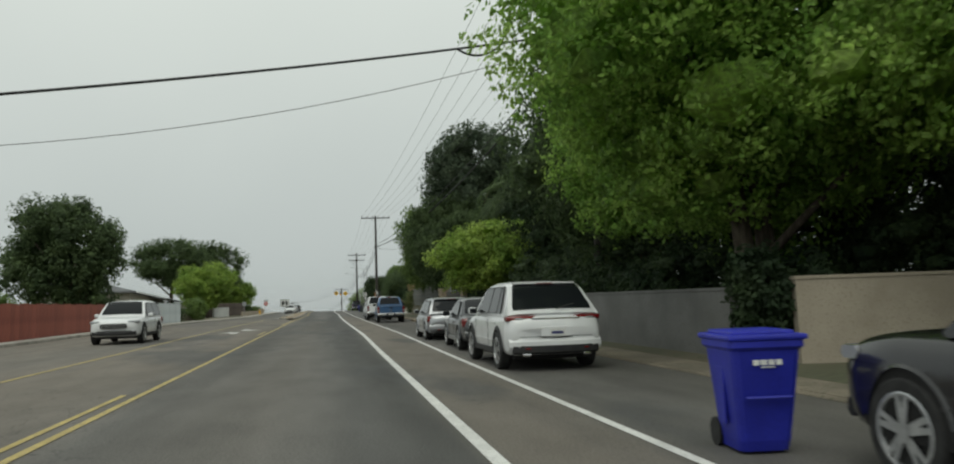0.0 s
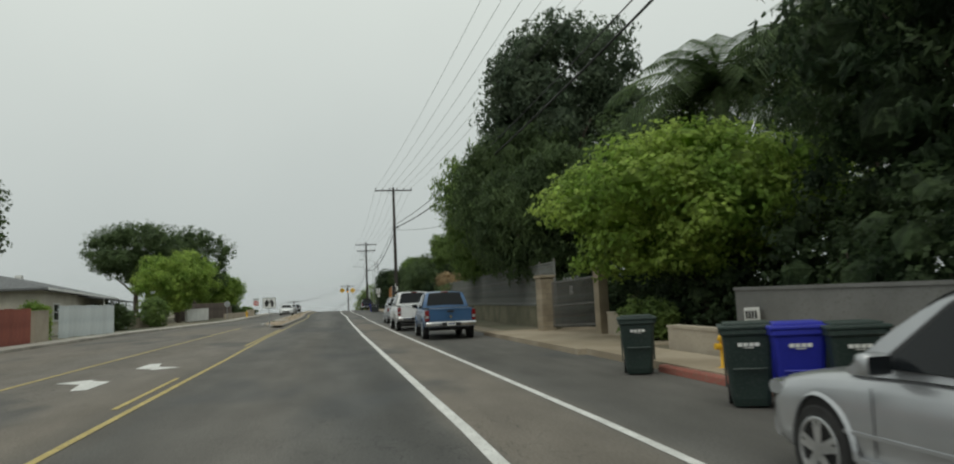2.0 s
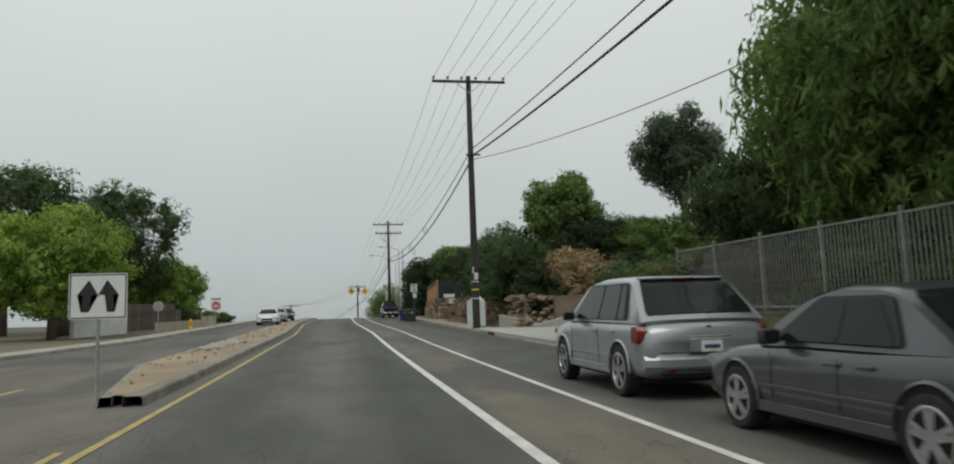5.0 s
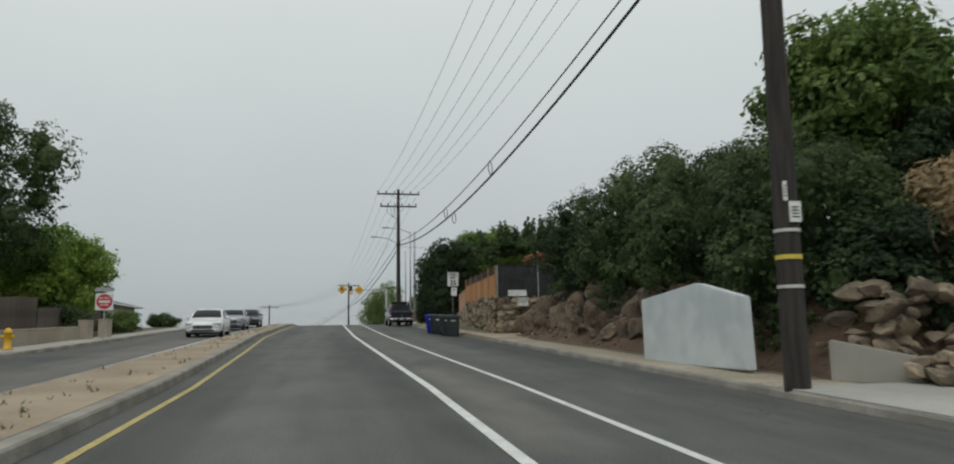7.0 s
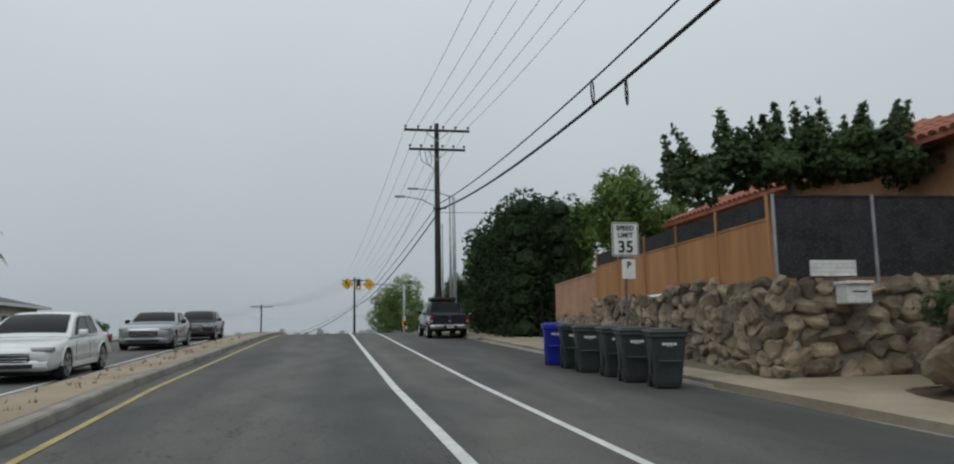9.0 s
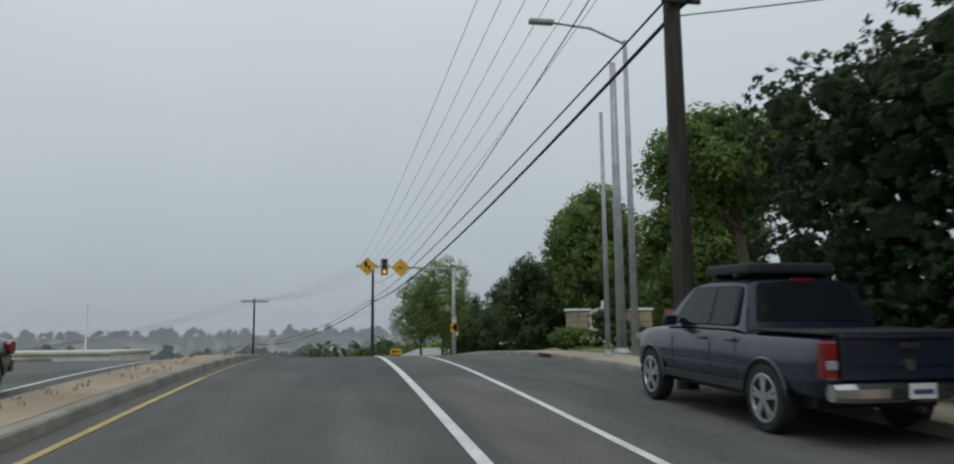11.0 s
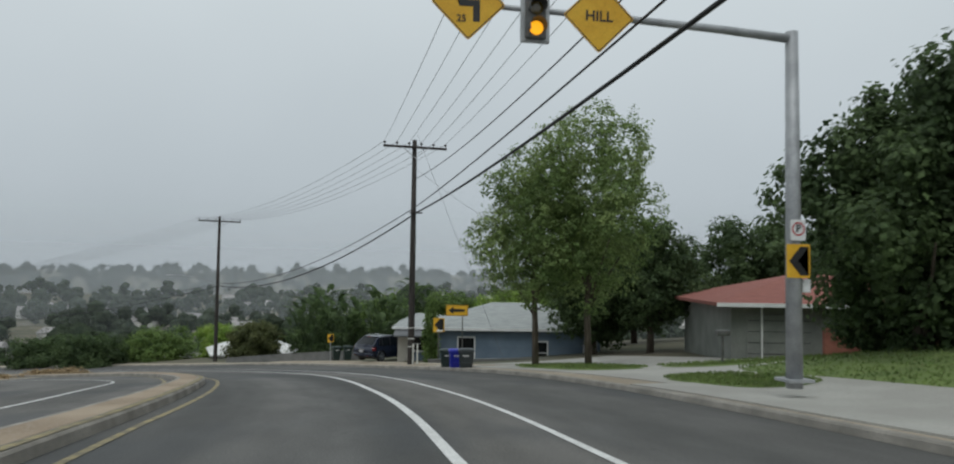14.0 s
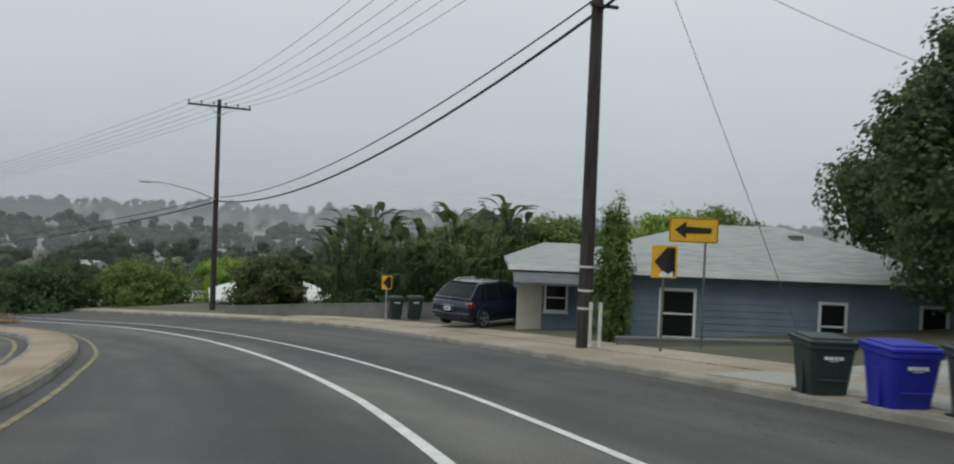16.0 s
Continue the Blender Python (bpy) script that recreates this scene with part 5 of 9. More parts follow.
def vehicle(name, m, style, paint, label, category, tail="tall", rails=False, dark_cladding=False, rack=False):
    L, W, H, WB, FO, R, SILL, BELT, HOOD, DECK, WSB, RF, RR, RB = STYLES[style]
    pk = "pickup" in style
    t = thing(name, m, label, category)
    col = PAINT[paint]
    w = W / 2
    Y = lambda f: L / 2 - f          # distance from the front to local y
    st = [(0.0, 0.80, SILL + 0.16, HOOD - 0.24), (0.06, 0.89, SILL + 0.06, HOOD - 0.14), (0.3, 0.97, SILL, HOOD - 0.06), (0.8, 1.0, SILL, HOOD), (WSB, 1.0, SILL, BELT - 0.02), (WSB + 0.5, 1.0, SILL, BELT), (RR - 0.3, 1.0, SILL, BELT + 0.01)]
    if pk:
        st += [(RB + 0.04, 1.0, SILL, DECK), (RB + 0.1, 1.0, SILL, DECK), (L - 0.45, 1.0, SILL + 0.02, DECK), (L - 0.14, 0.985, SILL + 0.1, DECK), (L - 0.1, 0.97, SILL + 0.14, DECK)]
    else:
        st += [(RB - 0.1, 0.995, SILL, DECK), (L - 0.3, 0.97, SILL + 0.03, DECK - 0.03), (L - 0.1, 0.945, SILL + 0.07, DECK - 0.07), (L - 0.03, 0.915, SILL + 0.12, DECK - 0.16), (L, 0.87, SILL + 0.2, DECK - 0.3)]
    stops = sorted({round(s[0], 3) for s in st} | {round(L * k / 30, 3) for k in range(1, 29)})
    stops = [f for f in stops if f <= st[-1][0]]
    bm = bmesh.new()
    loft(bm, [section(bm, w * curve_through([(s[0], s[1]) for s in st], f), curve_through([(s[0], s[2]) for s in st], f), curve_through([(s[0], s[3]) for s in st], f), Y(f)) for f in stops])
    body = part("body", bm, col, t, smooth_faces=True)
    body.data.set_sharp_from_angle(angle=radians(50))
    # cabin
    rw, bw = w * 0.74, w * 0.955
    rb_z = DECK if not pk else BELT
    foot = [(WSB, BELT - 0.04), (RF, BELT - 0.02), (RR, BELT - 0.02), (RB, rb_z - 0.06)]
    crest = [(WSB, BELT + 0.0), (WSB + (RF - WSB) * 0.5, BELT + (H - BELT) * 0.56), (RF, H - 0.045), (RF + 0.35 * (RR - RF), H), (RR - 0.25 * (RR - RF), H - 0.012), (RR, H - 0.055), (RR + (RB - RR) * 0.55, rb_z + (H - rb_z) * 0.42), (RB, rb_z - 0.01)]
    half = lambda z: bw + (rw - bw) * max(0.0, min(1.0, (z - BELT) / (H - BELT)))
    bm = bmesh.new()
    cab = []
    for f in sorted({round(k[0], 3) for k in crest} | {round(WSB + (RB - WSB) * k / 22, 3) for k in range(23)}):
        zb, zt = curve_through(foot, f), curve_through(crest, f)
        top, b = half(zt), bw * (0.97 if f in (WSB, RB) else 1.0)
        pts = [(b, zb), (b + (top - b) * 0.9, zb + (zt - zb) * 0.93), (top * 0.965, zt - 0.02), (top * 0.91, zt - 0.004), (top * 0.75, zt + 0.008), (top * 0.5, zt + 0.015), (top * 0.25, zt + 0.019), (0, zt + 0.02)]
        cab.append([bm.verts.new((x, Y(f), z)) for x, z in pts] + [bm.verts.new((-x, Y(f), z)) for x, z in pts[-2::-1]])
    loft(bm, cab)
    cabin = part("cabin", bm, col, t, smooth_faces=True)
    cabin.data.set_sharp_from_angle(angle=radians(36))

    def curved_pane(nm, f0, f1, k):
        """Glass that follows the cabin between two stations."""
        bm = bmesh.new()
        rows = []
        for i in range(9):
            f = f0 + (f1 - f0) * i / 8
            zt = curve_through(crest, f)
            top = half(zt) * (k - (0.03 if i in (0, 8) else 0.0))
            rows.append([bm.verts.new((top * j / 6, Y(f) + (0.012 if f < RF else -0.012), zt + 0.012 + 0.02 * (1 - (j / 6) ** 2))) for j in range(-6, 7)])
        for r0, r1 in zip(rows, rows[1:]):
            for j in range(12):
                bm.faces.new((r0[j], r0[j + 1], r1[j + 1], r1[j]))
        bmesh.ops.recalc_face_normals(bm, faces=bm.faces[:])
        return part(nm, bm, M["glass"], cabin, smooth_faces=True)

    # panes
    sz = lambda z: bw + (rw - bw) * (z - BELT) / (H - BELT) * 0.97
    zt, zb = H - 0.12, BELT + 0.03

    def side_pane(nm, f0b, f0t, f1t, f1b, sg, top=zt, mat=None, out=0.016):
        c = [(sg * (sz(zb) + 0.012), Y(f0b), zb), (sg * (sz(top) + 0.012), Y(f0t), top), (sg * (sz(top) + 0.012), Y(f1t), top), (sg * (sz(zb) + 0.012), Y(f1b), zb)]
        pane(nm, c if sg > 0 else c[::-1], cabin, mat or M["glass"], out)

    span = RR - RF
    for sg in (-1, 1):
        long_rear = style in ("suv", "big_suv", "wagon")
        side_pane("window_surround", WSB + 0.3, RF + 0.03, (RR - 0.02) if not pk else RR - 0.07, (RR + 0.2) if long_rear else (RR + 0.22 if not pk else RR + 0.0), sg, zt + 0.025, M["black_trim"], 0.009)
        mid = 0.42 if not pk else 0.5
        side_pane("door_window", WSB + 0.36, RF + 0.06, RF + span * mid, RF + span * mid, sg)
        if not pk:
            side_pane("door_window", RF + span * 0.46, RF + span * 0.46, RF + span * (0.84 if style != "coupe" else 0.9), RF + span * 0.88 if long_rear else RR + 0.16, sg)
            if long_rear:
                side_pane("quarter_window", RF + span * 0.92, RF + span * 0.88, RR - 0.06, RR + 0.14, sg, zt - 0.02)
        else:
            side_pane("door_window", RF + span * 0.55, RF + span * 0.55, RR - 0.12, RR - 0.05, sg)
    curved_pane("windscreen", WSB + 0.12 * (RF - WSB), RF - 0.07 * (RF - WSB), 0.90)
    curved_pane("rear_window", RR + 0.08 * (RB - RR), RB - 0.12 * (RB - RR), 0.90 if not pk else 0.84)
    if pk:
        bm = bmesh.new()
        box(bm, (0.3, 0.05, 0.05), (0, Y(RR + 0.005), H - 0.03), 0.015)
        part("brake_light", bm, M["tail_red"], cabin)
    elif style in ("suv", "big_suv", "wagon"):
        bm = bmesh.new()
        slab(bm, (rw * 1.78, 0.26, 0.035), (0, Y(RR + 0.02), H - 0.045), 0.015)
        sp = part("spoiler", bm, col, cabin)
        bm = bmesh.new()
        slab(bm, (0.34, 0.02, 0.02), (0, Y(RR + 0.155), H - 0.05), 0.004, 4)
        part("brake_light", bm, M["tail_red"], sp)
        bm = bmesh.new()
        zw = rb_z + 0.13 * (H - rb_z)
        tube(bm, [(0.04, Y(RB - 0.02), zw), (0.2, Y(RB - 0.03), zw + 0.05), (0.42, Y(RB - 0.05), zw + 0.09)], 0.011, 5)
        part("wiper", bm, M["black_trim"], cabin)
    # wheels and arches; flat near-black sheets stand in for the shaded wheel wells
    for sg in (-1, 1):
        for yc in (Y(FO), Y(FO + WB)):
            bm = bmesh.new()
            xo = sg * (w + 0.004)
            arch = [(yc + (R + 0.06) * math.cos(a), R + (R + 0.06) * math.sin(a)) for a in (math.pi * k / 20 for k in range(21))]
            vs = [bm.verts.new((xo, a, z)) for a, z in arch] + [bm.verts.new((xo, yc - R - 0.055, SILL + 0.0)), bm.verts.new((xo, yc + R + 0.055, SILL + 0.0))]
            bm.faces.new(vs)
            part("wheel_arch", bm, M["arch_shade"], body)
            bm = bmesh.new()
            lip = 0.13 if dark_cladding else 0.085
            o = [(yc + (R + lip) * math.cos(a), R + (R + lip) * math.sin(a)) for a in (math.pi * k / 20 for k in range(21))]
            for k in range(20):
                q = [(xo, *arch[k]), (xo, *arch[k + 1]), (xo + sg * 0.02, *arch[k + 1]), (xo + sg * 0.02, *arch[k])]
                bm.faces.new([bm.verts.new(v) for v in q])
                q = [(xo + sg * 0.02, *arch[k]), (xo + sg * 0.02, *arch[k + 1]), (xo - sg * 0.004, *o[k + 1]), (xo - sg * 0.004, *o[k])]
                bm.faces.new([bm.verts.new(v) for v in q])
            bmesh.ops.remove_doubles(bm, verts=bm.verts[:], dist=1e-4)
            part("arch_trim", bm, M["black_trim"] if dark_cladding else col, body)
            wheel(t, sg * (w - 0.095), yc, R, sg)
        # sill, door seams, handles, mirrors
        bm = bmesh.new()
        box(bm, (0.03, WB - 2 * R - 0.1, 0.11), (sg * (w - 0.012), Y(FO + WB / 2), SILL + 0.06), 0.01)
        part("sill", bm, M["black_trim"] if dark_cladding or pk else col, body)
        bm = bmesh.new()
        box(bm, (0.012, WB - 2 * R + 0.1, 0.03), (sg * (w + 0.002), Y(FO + WB / 2), SILL + 0.27), 0.004)
        part("side_moulding", bm, col if paint != "black" else M["black_trim"], body)
        for fd in ((RF + span * 0.445, WSB + 0.3) if not pk else (RF + span * 0.53, WSB + 0.3, RR + 0.02)):
            bm = bmesh.new()
            box(bm, (0.006, 0.008, BELT - SILL - 0.24), (sg * (w + 0.001), Y(fd), (BELT + SILL) / 2 + 0.02), 0)
            part("door_seam", bm, M["black_trim"], body)
        for fd in (RF + span * 0.36, RF + span * (0.8 if not pk else 0.92)):
            bm = bmesh.new()
            box(bm, (0.035, 0.2, 0.035), (sg * (w + 0.0), Y(fd), BELT - 0.15), 0.012)
            part("door_handle", bm, col if paint != "black" else M["black_trim"], body)
        bm = bmesh.new()
        box(bm, (0.2, 0.12, 0.15), (sg * (w + 0.09), Y(WSB + 0.45), BELT + 0.07), 0.045)
        mir = part("mirror", bm, col if paint in ("silver", "white") and not pk else M["black_trim"], cabin, smooth_faces=True)
        bm = bmesh.new()
        box(bm, (0.16, 0.008, 0.11), (sg * (w + 0.09), Y(WSB + 0.52), BELT + 0.07), 0.0)
        part("mirror_glass", bm, M["glass"], mir)
        # lamps
        bm = bmesh.new()
        slab(bm, (0.4, 0.3, 0.11), (sg * (w - 0.25), Y(0.17), HOOD - 0.17), 0.04, 5)
        part("headlight", bm, M["lamp_clear"], body)
        rear = Y(L - (0.1 if pk else 0.07))
        bm = bmesh.new()
        if pk:
            box(bm, (0.16, 0.14, 0.40), (sg * (w - 0.082), rear + 0.04, DECK - 0.25), 0.03)
        elif tail == "wide":
            slab(bm, (0.56, 0.3, 0.10), (sg * (w - 0.305), rear + 0.16, DECK - 0.09), 0.03, 6)
        else:
            slab(bm, (0.42, 0.36, 0.24), (sg * (w - 0.2), rear + 0.185, DECK - 0.2), 0.06, 6)
        tl = part("tail_light", bm, M["tail_red"], body)
        bm = bmesh.new()
        if pk:
            box(bm, (0.12, 0.02, 0.09), (sg * (w - 0.082), rear - 0.034, DECK - 0.30), 0.01)
        else:
            slab(bm, (0.16, 0.02, 0.045), (sg * (w - 0.26), rear + 0.012 if tail != "wide" else rear + 0.006, DECK - (0.19 if tail != "wide" else 0.1)), 0.008, 3)
        part("reverse_lens", bm, M["lamp_clear"], tl)
        if rails:
            bm = bmesh.new()
            tube(bm, [(sg * (rw - 0.06), Y(RF + 0.2), H - 0.05), (sg * (rw - 0.06), Y(RF + 0.35), H + 0.035), (sg * (rw - 0.06), Y(RR - 0.35), H + 0.03), (sg * (rw - 0.06), Y(RR - 0.15), H - 0.05)], 0.018, 6)
            part("roof_rail", bm, M["black_trim"] if paint == "silver" else M["chrome"], cabin)
    # front
    bm = bmesh.new()
    slab(bm, (W * 0.52, 0.1, 0.2), (0, Y(0.04), HOOD - 0.32), 0.02)
    gr = part("grille", bm, M["black_trim"], body)
    for k in range(3):
        bm = bmesh.new()
        slab(bm, (W * 0.5, 0.02, 0.014), (0, Y(-0.018), HOOD - 0.38 + 0.06 * k), 0.003)
        part("grille_bar", bm, M["chrome"], gr)
    bm = bmesh.new()
    slab(bm, (W * 0.86, 0.16, 0.18), (0, Y(0.06), SILL + 0.15), 0.05)
    part("front_bumper", bm, M["black_trim"] if dark_cladding or paint == "black" else col, body)
    bm = bmesh.new()
    slab(bm, (W * 0.6, 0.03, 0.09), (0, Y(-0.02), SILL + 0.13), 0.01)
    part("air_intake", bm, M["black_trim"], body)
    # rear
    yb = Y(L) if not pk else Y(L - 0.06)
    bm = bmesh.new()
    if pk:
        slab(bm, (W * 0.97, 0.2, 0.19), (0, Y(L - 0.01), SILL + 0.15), 0.05)
        part("rear_bumper", bm, M["chrome"], body)
        bm = bmesh.new()
        box(bm, (W * 0.36, 0.06, 0.13), (0, Y(L + 0.075), SILL + 0.15), 0.02)
        part("bumper_step", bm, M["black_trim"], body)
        bm = bmesh.new()
        zg0, zg1 = SILL + 0.27, DECK + 0.012
        box(bm, (W - 0.345, 0.08, zg1 - zg0), (0, Y(L - 0.085), (zg0 + zg1) / 2), 0.022)
        gate = part("tailgate", bm, col, t)
        bm = bmesh.new()
        slab(bm, (W - 0.4, 0.05, 0.05), (0, Y(L - 0.05), zg1 - 0.03), 0.015, 2)
        slab(bm, (W - 0.5, 0.012, 0.02), (0, Y(L - 0.045), zg0 + 0.15), 0.004, 2)
        part("tailgate_edge", bm, col, gate)
        bm = bmesh.new()
        box(bm, (0.24, 0.02, 0.065), (0, Y(L - 0.043), DECK - 0.11), 0.01)
        part("tailgate_handle", bm, M["black_trim"], gate)
        bm = bmesh.new()
        box(bm, (W * 0.84, L - RB - 0.28, 0.03), (0, Y((L + RB) / 2), DECK + 0.014), 0.0)
        part("bed_liner", bm, M["black_trim"], body)
        for sg in (-1, 1):
            bm = bmesh.new()
            box(bm, (0.1, L - RB - 0.2, 0.035), (sg * (w - 0.1), Y((L + RB) / 2 + 0.02), DECK + 0.022), 0.012)
            part("bed_rail", bm, M["black_trim"], body)
        bm = bmesh.new()
        tube(bm, [(0, Y(L - 0.1), SILL - 0.02), (0, Y(L + 0.12), SILL - 0.02)], 0.035, 8)
        part("tow_hitch", bm, M["black_trim"], body)
        yp, zp = Y(L + 0.112), SILL + 0.17
    else:
        slab(bm, (W * 0.95, 0.2, 0.22), (0, Y(L - 0.07), SILL + 0.22), 0.06, 10)
        part("rear_bumper", bm, col, body)
        bm = bmesh.new()
        slab(bm, (W * (0.88 if dark_cladding else 0.7), 0.14, 0.2 if dark_cladding else 0.07), (0, Y(L - 0.035 if dark_cladding else L - 0.06), SILL + (0.13 if dark_cladding else 0.085)), 0.04, 10)
        part("lower_bumper", bm, M["black_trim"], body)
        for sg in (-1, 1):
            bm = bmesh.new()
            slab(bm, (0.1, 0.03, 0.03), (sg * w * 0.6, Y(L + 0.03), SILL + 0.14), 0.006, 2)
            part("reflector", bm, M["tail_red"], body)
            if dark_cladding:
                bm = bmesh.new()
                box(bm, (0.16, 0.08, 0.06), (sg * w * 0.62, Y(L - 0.02), SILL + 0.02), 0.02)
                part("exhaust", bm, M["chrome"], body)
        bm = bmesh.new()
        slab(bm, (W * 0.74, 0.012, 0.012), (0, Y(L + 0.002), SILL + 0.36), 0.002)
        part("boot_seam", bm, M["black_trim"], body)
        bm = bmesh.new()
        slab(bm, (0.62, 0.025, 0.2), (0, Y(L - 0.004), DECK - 0.345), 0.03, 4)
        part("plate_recess", bm, col if paint in ("white", "silver", "grey", "pale_silver") else M["black_trim"], body)
        bm = bmesh.new()
        slab(bm, (0.6 if tail != "wide" else W * 0.5, 0.03, 0.03), (0, Y(L - 0.02 if tail != "wide" else L - 0.06), DECK - (0.235 if tail != "wide" else 0.1)), 0.006)
        part("trim_strip", bm, M["chrome"], body)
        yp, zp = Y(L + 0.02), DECK - 0.36
    bm = bmesh.new()
    box(bm, (0.305, 0.012, 0.152), (0, yp, zp), 0.004)
    pl = part("number_plate", bm, M["plate"], body, "white plate")
    bm = bmesh.new()
    box(bm, (0.23, 0.004, 0.05), (0, yp - 0.008, zp - 0.005), 0)
    part("plate_bar", bm, M["plate_blue"], pl)
    zbadge = DECK - 0.3 if pk else DECK - 0.14
    bm = bmesh.new()
    tube(bm, [(0, Y(L - 0.05) if pk else Y(L - 0.08), zbadge), (0, Y(L - 0.038) if pk else Y(L - 0.055), zbadge)], 0.06, 16)
    part("badge", bm, M["chrome"] if paint != "white" else M["black_trim"], body)
    bm = bmesh.new()
    box(bm, (W * 0.8, L * 0.8, 0.22), (0, 0.02, SILL + 0.02), 0.05)
    part("underbody", bm, M["black_trim"], t)
    if rack:
        for fd in (RF + 0.35, RF + 0.95):
            bm = bmesh.new()
            box(bm, (rw * 1.9, 0.06, 0.05), (0, Y(fd), H + 0.04), 0.01)
            part("roof_rack_bar", bm, M["black_trim"], cabin)
        bm = bmesh.new()
        box(bm, (1.25, 1.15, 0.14), (0, Y(RF + 0.65), H + 0.13), 0.04)
        part("roof_basket", bm, M["black_trim"], cabin)
    # noses and tails are bowed in plan
    bow_f, bow_r = (0.2, 0.15) if not pk else (0.16, 0.03)
    todo = [body, cabin] + [o for o in t.children if o.name.startswith("tailgate")]
    for top in todo:
        for o in [top, *top.children, *[c for k in top.children for c in k.children]]:
            if o.name.startswith("mirror"):
                continue
            for v in o.data.vertices:
                q = min(1.0, abs(v.co.x) / w)
                ef, er = max(0.0, 1 - (L / 2 - v.co.y) / 0.9), max(0.0, 1 - (v.co.y + L / 2) / 0.7)
                v.co.y += bow_r * q ** 2.4 * min(er, 1.0) - bow_f * q ** 2.2 * min(ef, 1.0)
    return t


def on_road(s, d, turn=0.0):
    """A pose on the road, nose up the road, tilted with its slope."""
    a = 0.0 if s <= BEND else math.degrees((s - BEND) / RADIUS)
    slope = math.degrees(math.atan2(road_z(s + 2) - road_z(s - 2), 4))
    p = place(s, d)
    return Matrix.Translation(p) @ pose(0, 0, 0, 0, 0, a + turn) @ pose(0, 0, 0, slope * math.cos(radians(turn)), 0, 0)


vehicle("black_suv", on_road(6.8, 3.62), "big_suv", "black", "shiny black parked SUV at the kerb", "car", rails=True)
vehicle("white_suv", on_road(20.2, 2.94), "suv", "white", "white parked SUV with dark lower trim", "car", "wide", dark_cladding=True)
vehicle("grey_sedan", on_road(26.4, 3.18, -1.5), "sedan", "grey", "dark grey parked sedan behind a white SUV", "car")
vehicle("silver_wagon", on_road(32.9, 2.98), "wagon", "silver", "silver parked estate car with roof rails", "car", rails=True)
vehicle("blue_pickup", on_road(60.1, 2.95, -1.5), "pickup", "blue", "slate blue parked pickup truck with chrome bumper", "pickup truck")
vehicle("white_pickup", on_road(69.9, 2.72), "big_pickup", "white", "large white parked pickup truck with chrome bumper", "pickup truck")
vehicle("silver_suv", on_road(83.6, 3.15), "suv", "pale_silver", "silver parked off-road vehicle ahead of a white pickup", "car")
vehicle("grey_sedan", on_road(77.6, 3.25), "sedan", "grey", "dark grey parked car in front of a white pickup", "car")
vehicle("white_sedan", on_road(145.0, -8.0, 180), "sedan", "white", "white saloon car with a black grille in the far lane", "car")
vehicle("dark_pickup", on_road(164.6, 4.25), "pickup", "navy", "dark pickup truck with a loaded roof rack beside the hedge", "pickup truck", rack=True)
vehicle("white_suv", on_road(39.6, -9.9, 180), "big_suv", "white", "white SUV coming down the far lane", "car", dark_cladding=True)
vehicle("grey_coupe", on_road(158.4, -8.2, 180), "coupe", "pale_silver", "silver-grey muscle coupe in the far lane", "car")
vehicle("black_sedan", on_road(167.4, -7.9, 180), "sedan", "black", "black car following in the far lane", "car")
vehicle("dark_suv", pose(2.95, 252.3, ground_z(2.95, 252.3) + 0.1, 0, 0, -47), "suv", "navy", "dark SUV parked across a driveway by the fence", "car", rails=True)
vehicle("dark_hatchback", pose(-14.2, 205.0, ground_z(-14.2, 205.0) + 0.02, 0, 0, 150), "wagon", "black", "dark car parked at the far kerb past the crest", "car")
vehicle("grey_sedan", pose(-18.5, 166.0, ground_z(-18.5, 166.0), 0, 0, 75), "sedan", "grey", "grey car standing on a drive across the road", "car")

BIN = {
    "blue": material("blue_bin_plastic", (0.012, 0.018, 0.30), (0.02, 0.028, 0.40), 2, 0.5, 0.05, 40),
    "green": material("dark_green_bin_plastic", (0.014, 0.030, 0.026), (0.022, 0.042, 0.036), 2, 0.55, 0.05, 40, c3=(0.04, 0.05, 0.048)),
    "grey": material("dark_grey_bin_plastic", (0.030, 0.038, 0.040), (0.045, 0.054, 0.056), 2, 0.55, 0.05, 40, c3=(0.06, 0.065, 0.065)),
}


